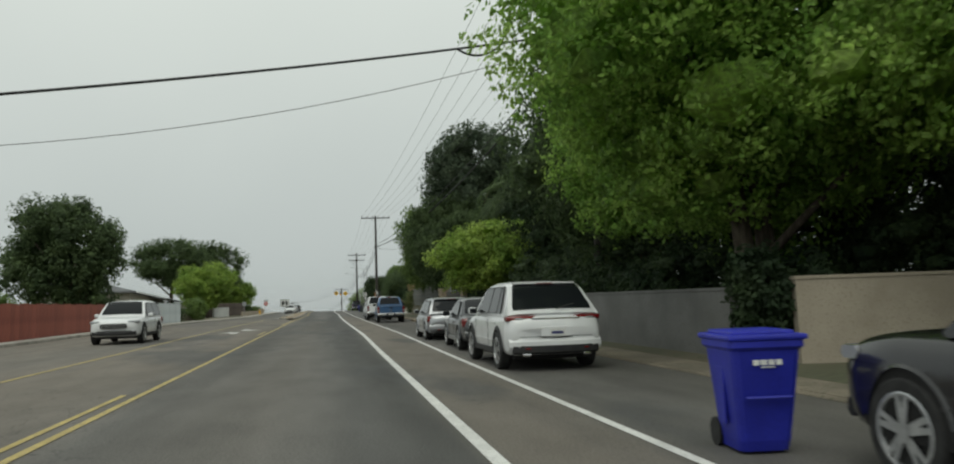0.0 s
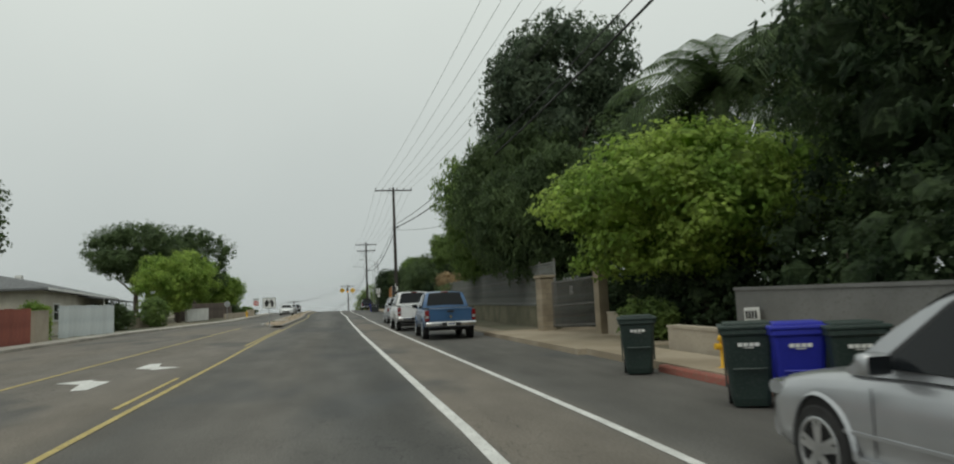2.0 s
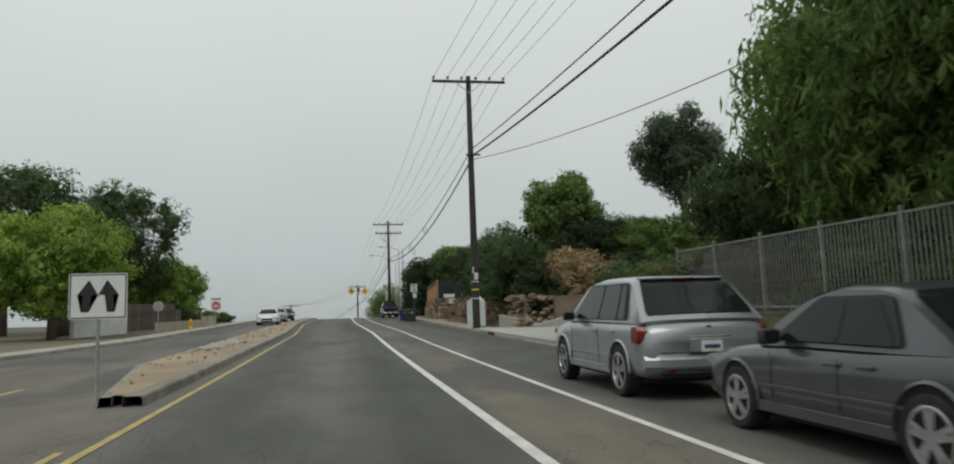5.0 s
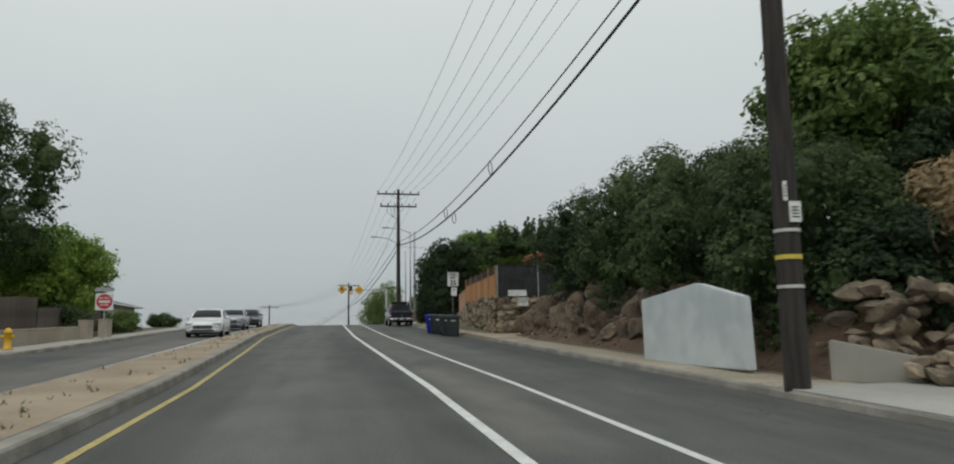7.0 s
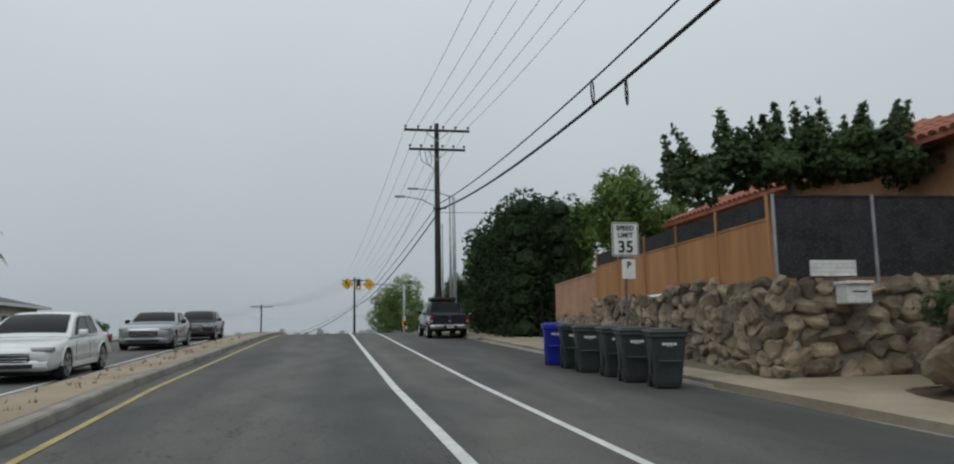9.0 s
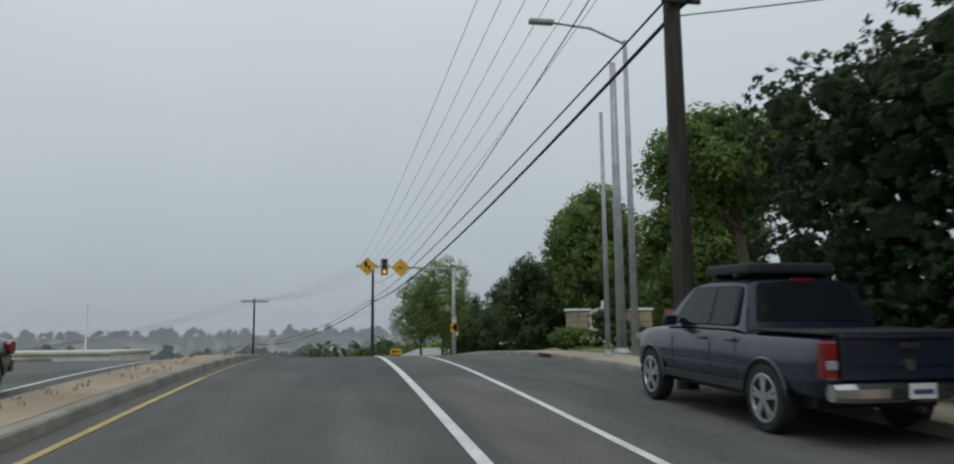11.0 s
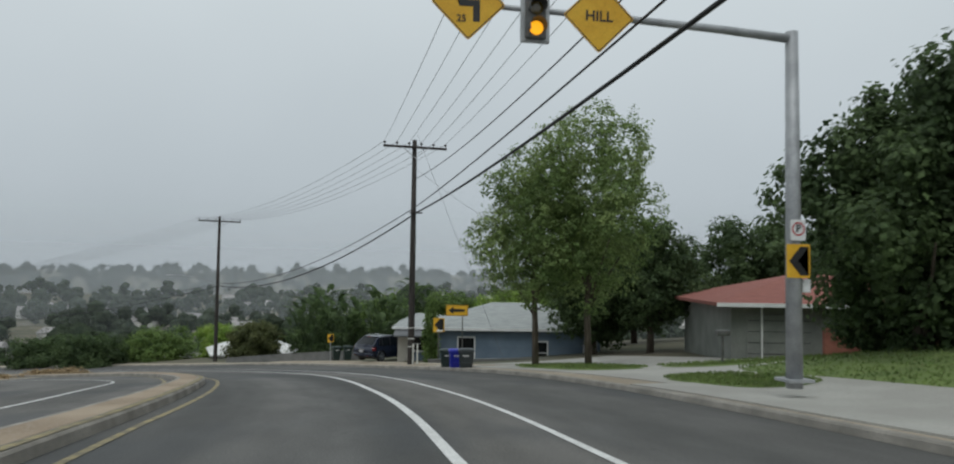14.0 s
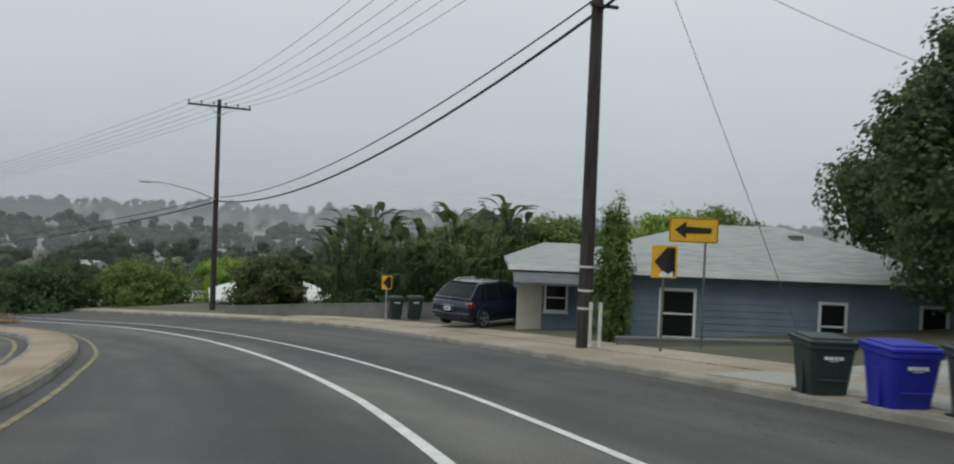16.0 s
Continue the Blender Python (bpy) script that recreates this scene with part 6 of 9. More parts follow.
def wheelie_bin(m, colour, label):
    t = thing("wheelie_bin", m, label, "wheelie bin", "kerbside wheelie bins")
    mat = BIN[colour]
    bm = bmesh.new()
    rings = []
    for z, wx, wy, oy in ((0.03, 0.22, 0.24, 0.04), (0.12, 0.235, 0.26, 0.03), (0.55, 0.275, 0.31, 0.01), (0.9, 0.305, 0.35, 0), (0.93, 0.335, 0.385, 0), (0.985, 0.335, 0.385, 0)):
        pts = []
        for cx, cy, a0 in ((1, 1, 0), (-1, 1, 90), (-1, -1, 180), (1, -1, 270)):
            for a in (0, 45, 90):
                q = radians(a0 + a)
                pts.append((cx * (wx - 0.06) + 0.06 * math.cos(q), oy + cy * (wy - 0.06) + 0.06 * math.sin(q), z))
        rings.append([bm.verts.new(p) for p in pts])
    loft(bm, rings)
    body = part("body", bm, mat, t)
    bm = bmesh.new()
    box(bm, (0.70, 0.80, 0.05), (0, 0.0, 1.012), 0.02)
    box(bm, (0.56, 0.62, 0.045), (0, 0.02, 1.045), 0.02)
    part("lid", bm, mat, t)
    bm = bmesh.new()
    tube(bm, [(-0.26, 0.45, 0.97), (-0.26, 0.47, 0.985), (0.26, 0.47, 0.985), (0.26, 0.45, 0.97)], 0.018, 6)
    part("handle", bm, mat, t)
    for sx in (-1, 1):
        bm = bmesh.new()
        tube(bm, [(sx * 0.19, 0.31, 0.13), (sx * 0.26, 0.31, 0.13)], 0.13, 16)
        part("wheel", bm, M["tyre"], t)
        bm = bmesh.new()
        box(bm, (0.02, 0.16, 0.5), (sx * 0.285, 0.02, 0.5), 0.005)
        part("rib", bm, mat, body)
    bm = bmesh.new()
    tube(bm, [(-0.2, -0.33, 0.5), (0.2, -0.33, 0.5)], 0.016, 6)
    part("lift_bar", bm, mat, body)
    # printed mark as plain bars
    for k in range(4):
        bm = bmesh.new()
        box(bm, (0.055, 0.004, 0.045), (-0.1 + 0.066 * k, -0.349 + 0.0, 0.80), 0.004)
        part("printed_bar", bm, M["paper"], body)
    bm = bmesh.new()
    box(bm, (0.12, 0.004, 0.01), (0, -0.345, 0.76), 0)
    part("printed_bar", bm, M["paper"], body)
    return t


for s, d, c, turn, lb in ((9.85, 2.38, "blue", -8, "bright blue wheelie bin standing in the gutter"), (42.6, 4.1, "green", -20, "dark green wheelie bin beside the driveway"), (38.3, 3.85, "green", -26, "dark green wheelie bin at the kerb"), (37.8, 4.22, "blue", -24, "blue wheelie bin between two dark bins"), (37.3, 4.62, "green", -22, "dark green wheelie bin beside a blue one"),
                          (144.3, 4.2, "blue", -12, "blue wheelie bin at the end of a row"), (143.2, 4.3, "green", -10, "dark green wheelie bin in a row"), (142.0, 4.28, "grey", -12, "dark grey wheelie bin in a row"), (140.8, 4.45, "grey", -8, "dark grey wheelie bin with a half-open lid"), (139.6, 4.38, "grey", -10, "dark grey wheelie bin in a row"), (138.4, 4.5, "grey", -12, "grey wheelie bin with black wheels at the near end")):
    wheelie_bin(on_road(s, d, turn), c, lb)
for x, y, z, c, turn, lb in ((4.62, 231.9, 1.98, "green", -8, "dark green wheelie bin beside the bend"), (4.84, 230.6, 2.1, "blue", -4, "blue wheelie bin beside the bend"), (5.1, 229.5, 2.22, "grey", -10, "grey-green wheelie bin beside a blue one"), (-0.5, 257.6, ground_z(-0.5, 257.6) + 0.05, "green", 10, "green wheelie bin by the fence"), (0.35, 257.0, ground_z(0.35, 257.0) + 0.05, "green", 6, "green wheelie bin by the fence"),
                            (-13.2, 214.0, 3.6, "blue", 160, "blue wheelie bin at the far kerb")):
    wheelie_bin(pose(x, y, z, 0, 0, turn), c, lb)


# ---- walls, fences and gates ----
M["tan_wall"] = material("tan_stucco", (0.36, 0.31, 0.245), (0.44, 0.385, 0.31), 1.0, 0.95, 0.4, 20, c3=(0.3, 0.26, 0.2))
M["grey_wall"] = material("grey_render", (0.14, 0.14, 0.135), (0.19, 0.19, 0.185), 0.9, 0.95, 0.3, 18, c3=(0.13, 0.13, 0.12))
M["mossy_wall"] = material("mossy_wall", (0.10, 0.095, 0.06), (0.17, 0.155, 0.105), 0.8, 0.95, 0.4, 14, c3=(0.07, 0.075, 0.04))
M["red_fence"] = material("red_stained_boards", (0.24, 0.065, 0.045), (0.33, 0.095, 0.065), 1.5, 0.8, 0.2, 12, per_object=0.14)
M["pale_fence"] = material("pale_blue_white_boards", (0.55, 0.60, 0.62), (0.66, 0.70, 0.71), 1.5, 0.7, 0.1, 12, per_object=0.06)
M["white_render"] = material("white_render", (0.62, 0.62, 0.60), (0.74, 0.74, 0.72), 0.8, 0.85, 0.2, 16, c3=(0.52, 0.51, 0.48))
M["brown_wall"] = material("brown_fence", (0.085, 0.065, 0.055), (0.14, 0.11, 0.09), 1.2, 0.9, 0.3, 14, per_object=0.15)
M["weathered_rail"] = material("weathered_grey_rails", (0.17, 0.18, 0.175), (0.26, 0.27, 0.26), 3, 0.6, 0.1, 20, c3=(0.15, 0.12, 0.09))
M["iron"] = material("dark_iron", (0.075, 0.08, 0.078), (0.14, 0.145, 0.14), 3, 0.6, 0.1, 20, c3=(0.13, 0.10, 0.08))
M["stone_pillar"] = material("sandy_block", (0.26, 0.215, 0.155), (0.34, 0.285, 0.21), 1.6, 0.95, 0.4, 16, per_object=0.1)
M["rubble"] = material("field_stone", (0.13, 0.10, 0.07), (0.31, 0.245, 0.17), 1.4, 0.95, 0.9, 9, per_object=0.5, c3=(0.12, 0.105, 0.085))
M["boulder"] = material("split_boulder", (0.07, 0.043, 0.028), (0.19, 0.135, 0.09), 1.3, 0.95, 0.8, 8, per_object=0.4, c3=(0.15, 0.14, 0.115))
M["mortar"] = material("wall_mortar", (0.15, 0.13, 0.105), (0.23, 0.2, 0.165), 2, 1.0, 0.5, 12)
M["orange_fence"] = material("orange_brown_boards", (0.40, 0.185, 0.07), (0.50, 0.25, 0.10), 0.8, 0.8, 0.2, 16, stretch=(3, 3, 0.4), per_object=0.1)
M["mesh_screen"] = material("black_screen_cloth", (0.012, 0.014, 0.015), (0.028, 0.03, 0.032), 2, 0.9, 0.2, 30, c3=(0.05, 0.05, 0.05))
M["pink_wall"] = material("salmon_stucco", (0.44, 0.24, 0.15), (0.52, 0.30, 0.19), 0.8, 0.9, 0.2, 16)
M["block_wall"] = material("brown_block", (0.17, 0.125, 0.10), (0.23, 0.17, 0.135), 1.2, 0.95, 0.3, 14, per_object=0.12)
M["pallet_wood"] = material("pallet_wood", (0.26, 0.185, 0.105), (0.38, 0.28, 0.165), 2, 0.85, 0.3, 14, stretch=(0.5, 4, 4), per_object=0.2)
M["particle_board"] = material("chip_board", (0.36, 0.245, 0.115), (0.48, 0.34, 0.17), 12, 0.8, 0.3, 60, spread=0.2)


def run_of(a, b):
    """Pose at a, x along to b, and the length."""
    a, b = Vector(a), Vector(b)
    return Matrix.Translation(a) @ pose(0, 0, 0, 0, 0, math.degrees(math.atan2(b.y - a.y, b.x - a.x))), (b.xy - a.xy).length, b.z - a.z


def rising_box(bm, x0, x1, y0, y1, z0, z1, rise, length, top2=None):
    """A block whose foot and head climb with the ground."""
    k = lambda x: rise * x / length
    z2 = z1 if top2 is None else top2
    vs = [bm.verts.new((x, y, z + k(x))) for x, zt in ((x0, z1), (x1, z2)) for y in (y0, y1) for z in (z0, zt)]
    for f in ((0, 1, 3, 2), (4, 6, 7, 5), (0, 4, 5, 1), (2, 3, 7, 6), (1, 5, 7, 3), (0, 2, 6, 4)):
        bm.faces.new([vs[i] for i in f])
    bmesh.ops.recalc_face_normals(bm, faces=bm.faces[:])


def solid_wall(name, a, b, h, thick, mat, label, cap=None, category="wall"):
    m, ln, rise = run_of(a, b)
    t = thing(name, m, label, category)
    bm = bmesh.new()
    rising_box(bm, 0, ln, -thick / 2, thick / 2, -0.5, h, rise, ln)
    part("wall_body", bm, mat, t)
    bm = bmesh.new()
    rising_box(bm, -0.02, ln + 0.02, -thick / 2 - 0.02, thick / 2 + 0.02, h + 0.002, h + 0.06, rise, ln)
    part("coping", bm, cap or mat, t)
    return t


def board_fence(name, a, b, h, mat, label, board=0.3, rail=True, gap=0.01):
    m, ln, rise = run_of(a, b)
    t = thing(name, m, label, "fence")
    n = max(2, int(ln / board))
    me = None
    for i in range(n):
        if me is None:
            bm = bmesh.new()
            box(bm, (ln / n - gap, 0.03, h), (0, 0, h / 2), 0.004)
            ob = part("board", bm, mat, t)
            me = ob.data
        else:
            ob = new("board", me)
            ob.parent = t
        ob.location = ((i + 0.5) * ln / n, 0.004 * math.sin(i * 12.9), rise * (i + 0.5) / n - 0.03 + 0.02 * math.sin(i * 4.7))
    for z in (0.25, h - 0.25):
        bm = bmesh.new()
        rising_box(bm, 0, ln, 0.02, 0.07, z - 0.05, z + 0.05, rise, ln)
        part("rail", bm, mat, t)
    return t


def gp(s, d, up=0.0):
    p = place(s, d)
    return (p.x, p.y, max(p.z + 0.12, ground_z(p.x, p.y)) + up)


solid_wall("garden_wall", (8.0, 15.9, 0.1), (13.5, 15.0, 0.1), 1.5, 0.2, M["tan_wall"], "tan rendered garden wall in the shade of a tree")
solid_wall("garden_wall", gp(-12, 7.6), gp(12.5, 7.4), 1.6, 0.2, M["tan_wall"], "tan rendered garden wall along the pavement")
solid_wall("garden_wall", gp(17.5, 6.5), gp(42.6, 6.2), 1.32, 0.2, M["grey_wall"], "long grey rendered wall behind the parked cars")
solid_wall("planter_wall", gp(43.0, 6.4), gp(46.3, 6.5), 0.5, 0.3, M["tan_wall"], "low tan planter wall beside the driveway")
# house number board as plain bars
nb = thing("number_board", pose(7.27, 41.9, 1.96, 0, 0, -90), "small white number board on the grey wall", "sign")
bm = bmesh.new()
box(bm, (0.5, 0.02, 0.26), (0, -0.04, 0), 0.004)
part("board", bm, M["paper"], nb)
for k in range(4):
    bm = bmesh.new()
    box(bm, (0.07, 0.006, 0.14), (-0.16 + 0.105 * k, -0.055, 0), 0)
    part("bar", bm, M["cable"], nb)


def iron_gate(a, b, h):
    m, ln, rise = run_of(a, b)
    t = thing("metal_gate", m, "closed dark metal bar gate between stone pillars", "gate")
    for z in (0.12, h * 0.5, h):
        bm = bmesh.new()
        box(bm, (ln, 0.04, 0.05), (ln / 2, 0, z), 0.005)
        part("rail", bm, M["iron"], t)
    me = None
    n = int(ln / 0.13)
    for i in range(n + 1):
        if me is None:
            bm = bmesh.new()
            box(bm, (0.035, 0.035, h), (0, 0, h / 2 + 0.05), 0.004)
            me = part("bar", bm, M["iron"], t).data
            continue
        ob = new("bar", me)
        ob.parent, ob.location = t, (i * ln / n, 0, 0)
    bm = bmesh.new()
    box(bm, (0.2, 0.01, 0.3), (ln * 0.45, 0.045, h * 0.8), 0.004)
    part("notice", bm, M["paper"], t, "white notice")
    for k in range(5):
        bm = bmesh.new()
        tube(bm, [(ln * (0.3 + 0.08 * k), 0, h), (ln * (0.32 + 0.08 * k), 0, h + 0.12), (ln * (0.35 + 0.08 * k), 0, h + 0.02)], 0.012, 5)
        part("scroll", bm, M["galvanised"], t)


def stone_pillar(x, y, z, h, w=0.55):
    t = thing("gate_pillar", pose(x, y, z, 0, 0, 8), "sandy block gate pillar with a flat cap", "pillar")
    n = int(h / 0.2)
    me = None
    for k in range(n):
        for j in (-1, 1):
            ln = w * (0.62 if (k + (j > 0)) % 2 else 0.38)
            bm = bmesh.new()
            box(bm, (ln - 0.012, w, h / n - 0.012), ((w / 2 - ln / 2) * j, 0, (k + 0.5) * h / n), 0.012)
            part("block", bm, M["stone_pillar"], t)
    bm = bmesh.new()
    box(bm, (w + 0.1, w + 0.1, 0.1), (0, 0, h + 0.05), 0.015)
    part("cap", bm, M["stone_pillar"], t)
    bm = bmesh.new()
    box(bm, (w - 0.04, w - 0.04, h), (0, 0, h / 2 - 0.1), 0)
    part("core", bm, M["mortar"], t)


iron_gate((8.0, 57.4, 1.72), (8.5, 54.1, 1.66), 1.7)
stone_pillar(7.85, 57.9, 1.6, 2.05)
slim = thing("gate_post", pose(8.6, 53.7, 1.5, 0, 0, 8), "slim sandy rendered gate post", "pillar")
bm = bmesh.new()
box(bm, (0.36, 0.36, 2.2), (0, 0, 1.05), 0.03)
part("post_body", bm, M["stone_pillar"], slim)
bm = bmesh.new()
box(bm, (0.42, 0.42, 0.06), (0, 0, 2.18), 0.015)
part("cap", bm, M["stone_pillar"], slim)


solid_wall("planter_wall", (8.75, 53.3, 1.55), (8.4, 49.6, 1.4), 0.62, 0.25, M["tan_wall"], "low sandy planter wall beside the gate")
bush("garden_bush", 8.3, 49.2, 0.9, 0.8, 1.25, M["leaf_mid"], "round green bush beside the planter wall", 260, 4000, 0.09)


def iron_fence(a, b, h, label):
    m, ln, rise = run_of(a, b)
    t = thing("iron_fence", m, label, "fence")
    for z in (0.1, h):
        bm = bmesh.new()
        rising_box(bm, 0, ln, -0.02, 0.02, z - 0.02, z + 0.02, rise, ln)
        part("rail", bm, M["weathered_rail"], t)
    posts, n = int(ln / 2.4), int(ln / 0.125)
    mp = mk = None
    for i in range(posts + 1):
        if mp is None:
            bm = bmesh.new()
            box(bm, (0.07, 0.07, h + 0.12), (0, 0, (h + 0.12) / 2), 0.006)
            mp = part("post", bm, M["weathered_rail"], t).data
            continue
        ob = new("post", mp)
        ob.parent, ob.location = t, (i * ln / posts, 0, rise * i / posts)
    for i in range(min(n, 290)):
        if mk is None:
            bm = bmesh.new()
            box(bm, (0.022, 0.022, h), (0, 0, h / 2), 0)
            mk = part("picket", bm, M["weathered_rail"], t).data
            continue
        ob = new("picket", mk)
        ob.parent, ob.location = t, (i * ln / n, 0, rise * i / n)


solid_wall("low_wall", gp(58.6, 7.3), gp(93.5, 8.2), 0.85, 0.2, M["mossy_wall"], "low grey wall that carries the iron fence")
a, b = gp(58.8, 7.3, 0.92), gp(93.0, 8.2, 0.92)
iron_fence(a, b, 1.75, "weathered grey iron picket fence on a low wall")

# left side
board_fence("board_fence", (-14.3, 40.0, 1.0), (-14.9, 71.2, 2.05), 1.75, M["red_fence"], "red-stained board fence along the far pavement", 0.55)
solid_wall("gate_post", (-14.95, 71.5, 2.1), (-15.0, 73.6, 2.2), 1.5, 0.3, M["tan_wall"], "short pale wall beside the red fence")
board_fence("board_fence", (-15.4, 76.8, 2.3), (-14.5, 84.6, 2.55), 1.85, M["pale_fence"], "pale bluish-white board fence", 0.6)
solid_wall("low_wall", (-18.4, 101.2, 3.05), (-15.9, 104.8, 3.15), 0.8, 0.25, M["tan_wall"], "low tan wall before the bushes")
solid_wall("white_wall", (-16.7, 123.0, 3.85), (-15.6, 131.0, 4.15), 1.3, 0.25, M["white_render"], "white rendered wall beside the far pavement")
board_fence("board_fence", (-18.2, 124.2, 3.9), (-14.2, 141.0, 4.55), 2.0, M["brown_wall"], "dark brown board fence", 0.4)
board_fence("board_fence", (-14.2, 141.2, 4.55), (-15.2, 156.0, 5.1), 1.5, M["brown_wall"], "dark brown board fence before the houses", 0.4)
solid_wall("low_wall", (-13.6, 131.5, 4.1), (-11.6, 138.5, 4.4), 0.6, 0.25, M["tan_wall"], "low tan wall at the corner")
for x, y, z in ((-11.5, 138.9, 4.35), (-11.3, 141.4, 4.45)):
    solid_wall("wall_pier", (x, y, z), (x + 0.1, y + 0.5, z), 0.95, 0.45, M["tan_wall"], "square tan wall pier", category="pier")

# the right bank: block wall, pallets, concrete wing walls, rubble, white panel
solid_wall("block_wall", (10.6, 110.9, 3.5), (18.5, 111.8, 3.7), 1.45, 0.25, M["block_wall"], "reddish-brown block wall behind the pallets")


def wing_wall(x0, y0, x1, y1, z, h0, h1, label):
    m, ln, rise = run_of((x0, y0, z), (x1, y1, z))
    t = thing("wing_wall", m, label, "wall")
    bm = bmesh.new()
    rising_box(bm, 0, ln, -0.16, 0.16, -0.3, h0, 0, ln, h1)
    bmesh.ops.bevel(bm, geom=bm.edges[:], offset=0.025, segments=2, affect="EDGES")
    part("wall_body", bm, M["concrete"], t)


wing_wall(7.9, 112.0, 9.5, 110.4, 3.55, 0.62, 0.12, "sloping concrete wing wall beside old steps")
wing_wall(8.9, 108.9, 12.4, 110.7, 3.42, 0.1, 0.8, "sloping concrete wing wall by the driveway")


def rock(bm, c, size, seed, flat=1.0, sub=2):
    """A stone broken along a dozen planes, with chipped edges."""
    rg = random.Random(int(seed * 131) + 7)
    planes = []
    for _ in range(10):
        n = Vector((rg.gauss(0, 1), rg.gauss(0, 1), rg.gauss(0, 1))).normalized()
        planes.append((n, rg.uniform(0.22, 0.42)))
    r = bmesh.ops.create_icosphere(bm, subdivisions=sub, radius=0.56)
    for v in r["verts"]:
        q = v.co.copy()
        for n, k in planes:
            over = q.dot(n) - k
            if over > 0:
                q -= n * over
        q *= 1.36 + 0.12 * noise.noise(q * 5 + Vector((seed, seed * 1.3, 0)))
        v.co = Vector(c) + Vector((q.x * size[0], q.y * size[1], q.z * size[2] * flat))


def stone_heap(name, boxes, label, n, size, seed, mat, category):
    """Loose stones stacked over a stretch: (centre, half extents)."""
    rng = random.Random(seed)
    c, e = boxes
    t = thing(name, pose(*c), label, category)
    for i in range(n):
        s = size * rng.uniform(0.6, 1.5)
        bm = bmesh.new()
        rock(bm, (0, 0, 0), (s * 1.3, s, s * 0.7), i + seed)
        ob = part("stone", bm, mat, t)
        ob.location = (rng.uniform(-e[0], e[0]), rng.uniform(-e[1], e[1]), rng.uniform(0, e[2]))
        ob.rotation_euler = (rng.uniform(-.3, .3), rng.uniform(-.3, .3), rng.uniform(0, 6))


stone_heap("rubble_wall", ((10.2, 112.2, 3.6), (1.7, 0.5, 1.5)), "stack of broken brown stones in the bank", 95, 0.36, 7, M["rubble"], "stone heap")
stone_heap("rubble_heap", ((9.4, 110.9, 3.55), (0.9, 0.5, 0.35)), "heap of fallen stones below the bank", 30, 0.24, 8, M["rubble"], "stone heap")
M["soil"] = material("dark_soil", (0.075, 0.048, 0.032), (0.15, 0.095, 0.06), 0.9, 1.0, 0.6, 9.0, c3=(0.05, 0.036, 0.026))
bm = bmesh.new()
rows = []
for i in range(52):
    s = 111.6 + i * 0.5
    row = []
    for j in range(9):
        f = j / 8
        p = place(s, 6.55 + f * 2.6)
        up = 0.12 + smooth(111.6, 113.5, s) * (1 - smooth(132.0, 136.5, s)) * (2.3 * f ** 1.3 + 0.3 * noise.noise((s * 0.7, j * 0.5, 0)) * f)
        row.append(bm.verts.new((p.x, p.y, p.z + up)))
    rows.append(row)
for r0, r1 in zip(rows, rows[1:]):
    for j in range(8):
        bm.faces.new((r0[j], r0[j + 1], r1[j + 1], r1[j]))
structure(link_mesh("soil_bank", bm, M["soil"], True), "steep bank of dark reddish-brown soil beside the pavement", "bank")
rng = random.Random(31)
for i in range(46):
    row = i % 3
    s = 119.4 + (i // 3) * 1.08 + 0.36 * row + rng.uniform(-0.25, 0.25)
    if s > 136.2:
        continue
    f = (0.30, 0.52, 0.72)[row] + rng.uniform(-0.05, 0.05)
    p = place(s, 6.75 + f * 2.3)
    k = rng.uniform(0.6, 1.0) * (1.0, 1.05, 0.85)[row]
    t = thing("boulder", pose(p.x, p.y, p.z + 0.02 + 2.2 * f ** 1.3, rng.uniform(-18, 18), rng.uniform(-18, 18), rng.uniform(0, 90)), "rough brown boulder set in the soil of the bank", "boulder", "boulders along the bank")
    bm = bmesh.new()
    rock(bm, (0, 0, k * 0.22), (k * 1.1, k * rng.uniform(0.8, 1.2), k * rng.uniform(0.9, 1.5)), 30 + i, 1, 3)
    part("rock", bm, M["boulder"], t)
bm = bmesh.new()
for i in range(190):
    s, f = rng.uniform(112.5, 133.0), rng.random() ** 1.6
    p = place(s, 6.6 + f * 1.5)
    k = rng.uniform(0.04, 0.15)
    rock(bm, (p.x, p.y, p.z + 0.13 + 1.9 * f ** 1.3), (k * 1.3, k, k * 0.8), i, 1, 1)
tagged(link_mesh("bank_rubble", bm, M["boulder"]), "small stones fallen along the foot of the soil bank", "rubble", kind="stuff")
wp, wln, _ = run_of((7.3, 113.5, 3.58), (7.25, 118.3, 3.74))
painted_gate = thing("painted_gate", wp, "large white painted gate panel standing beside the pavement", "gate")
bm = bmesh.new()
prof = [(0, 0.02), (4.75, 0.05), (4.8, 1.58), (2.0, 1.8), (1.7, 1.76), (0.08, 1.42)]
front = [bm.verts.new((x, 0.09, z)) for x, z in prof]
back = [bm.verts.new((x, -0.09, z)) for x, z in prof]
bm.faces.new(front[::-1])
bm.faces.new(back)
for k in range(6):
    bm.faces.new((front[k], front[(k + 1) % 6], back[(k + 1) % 6], back[k]))
bmesh.ops.recalc_face_normals(bm, faces=bm.faces[:])
bmesh.ops.bevel(bm, geom=bm.edges[:], offset=0.02, segments=2, affect="EDGES")
part("panel_body", bm, M["pale_fence"], painted_gate)
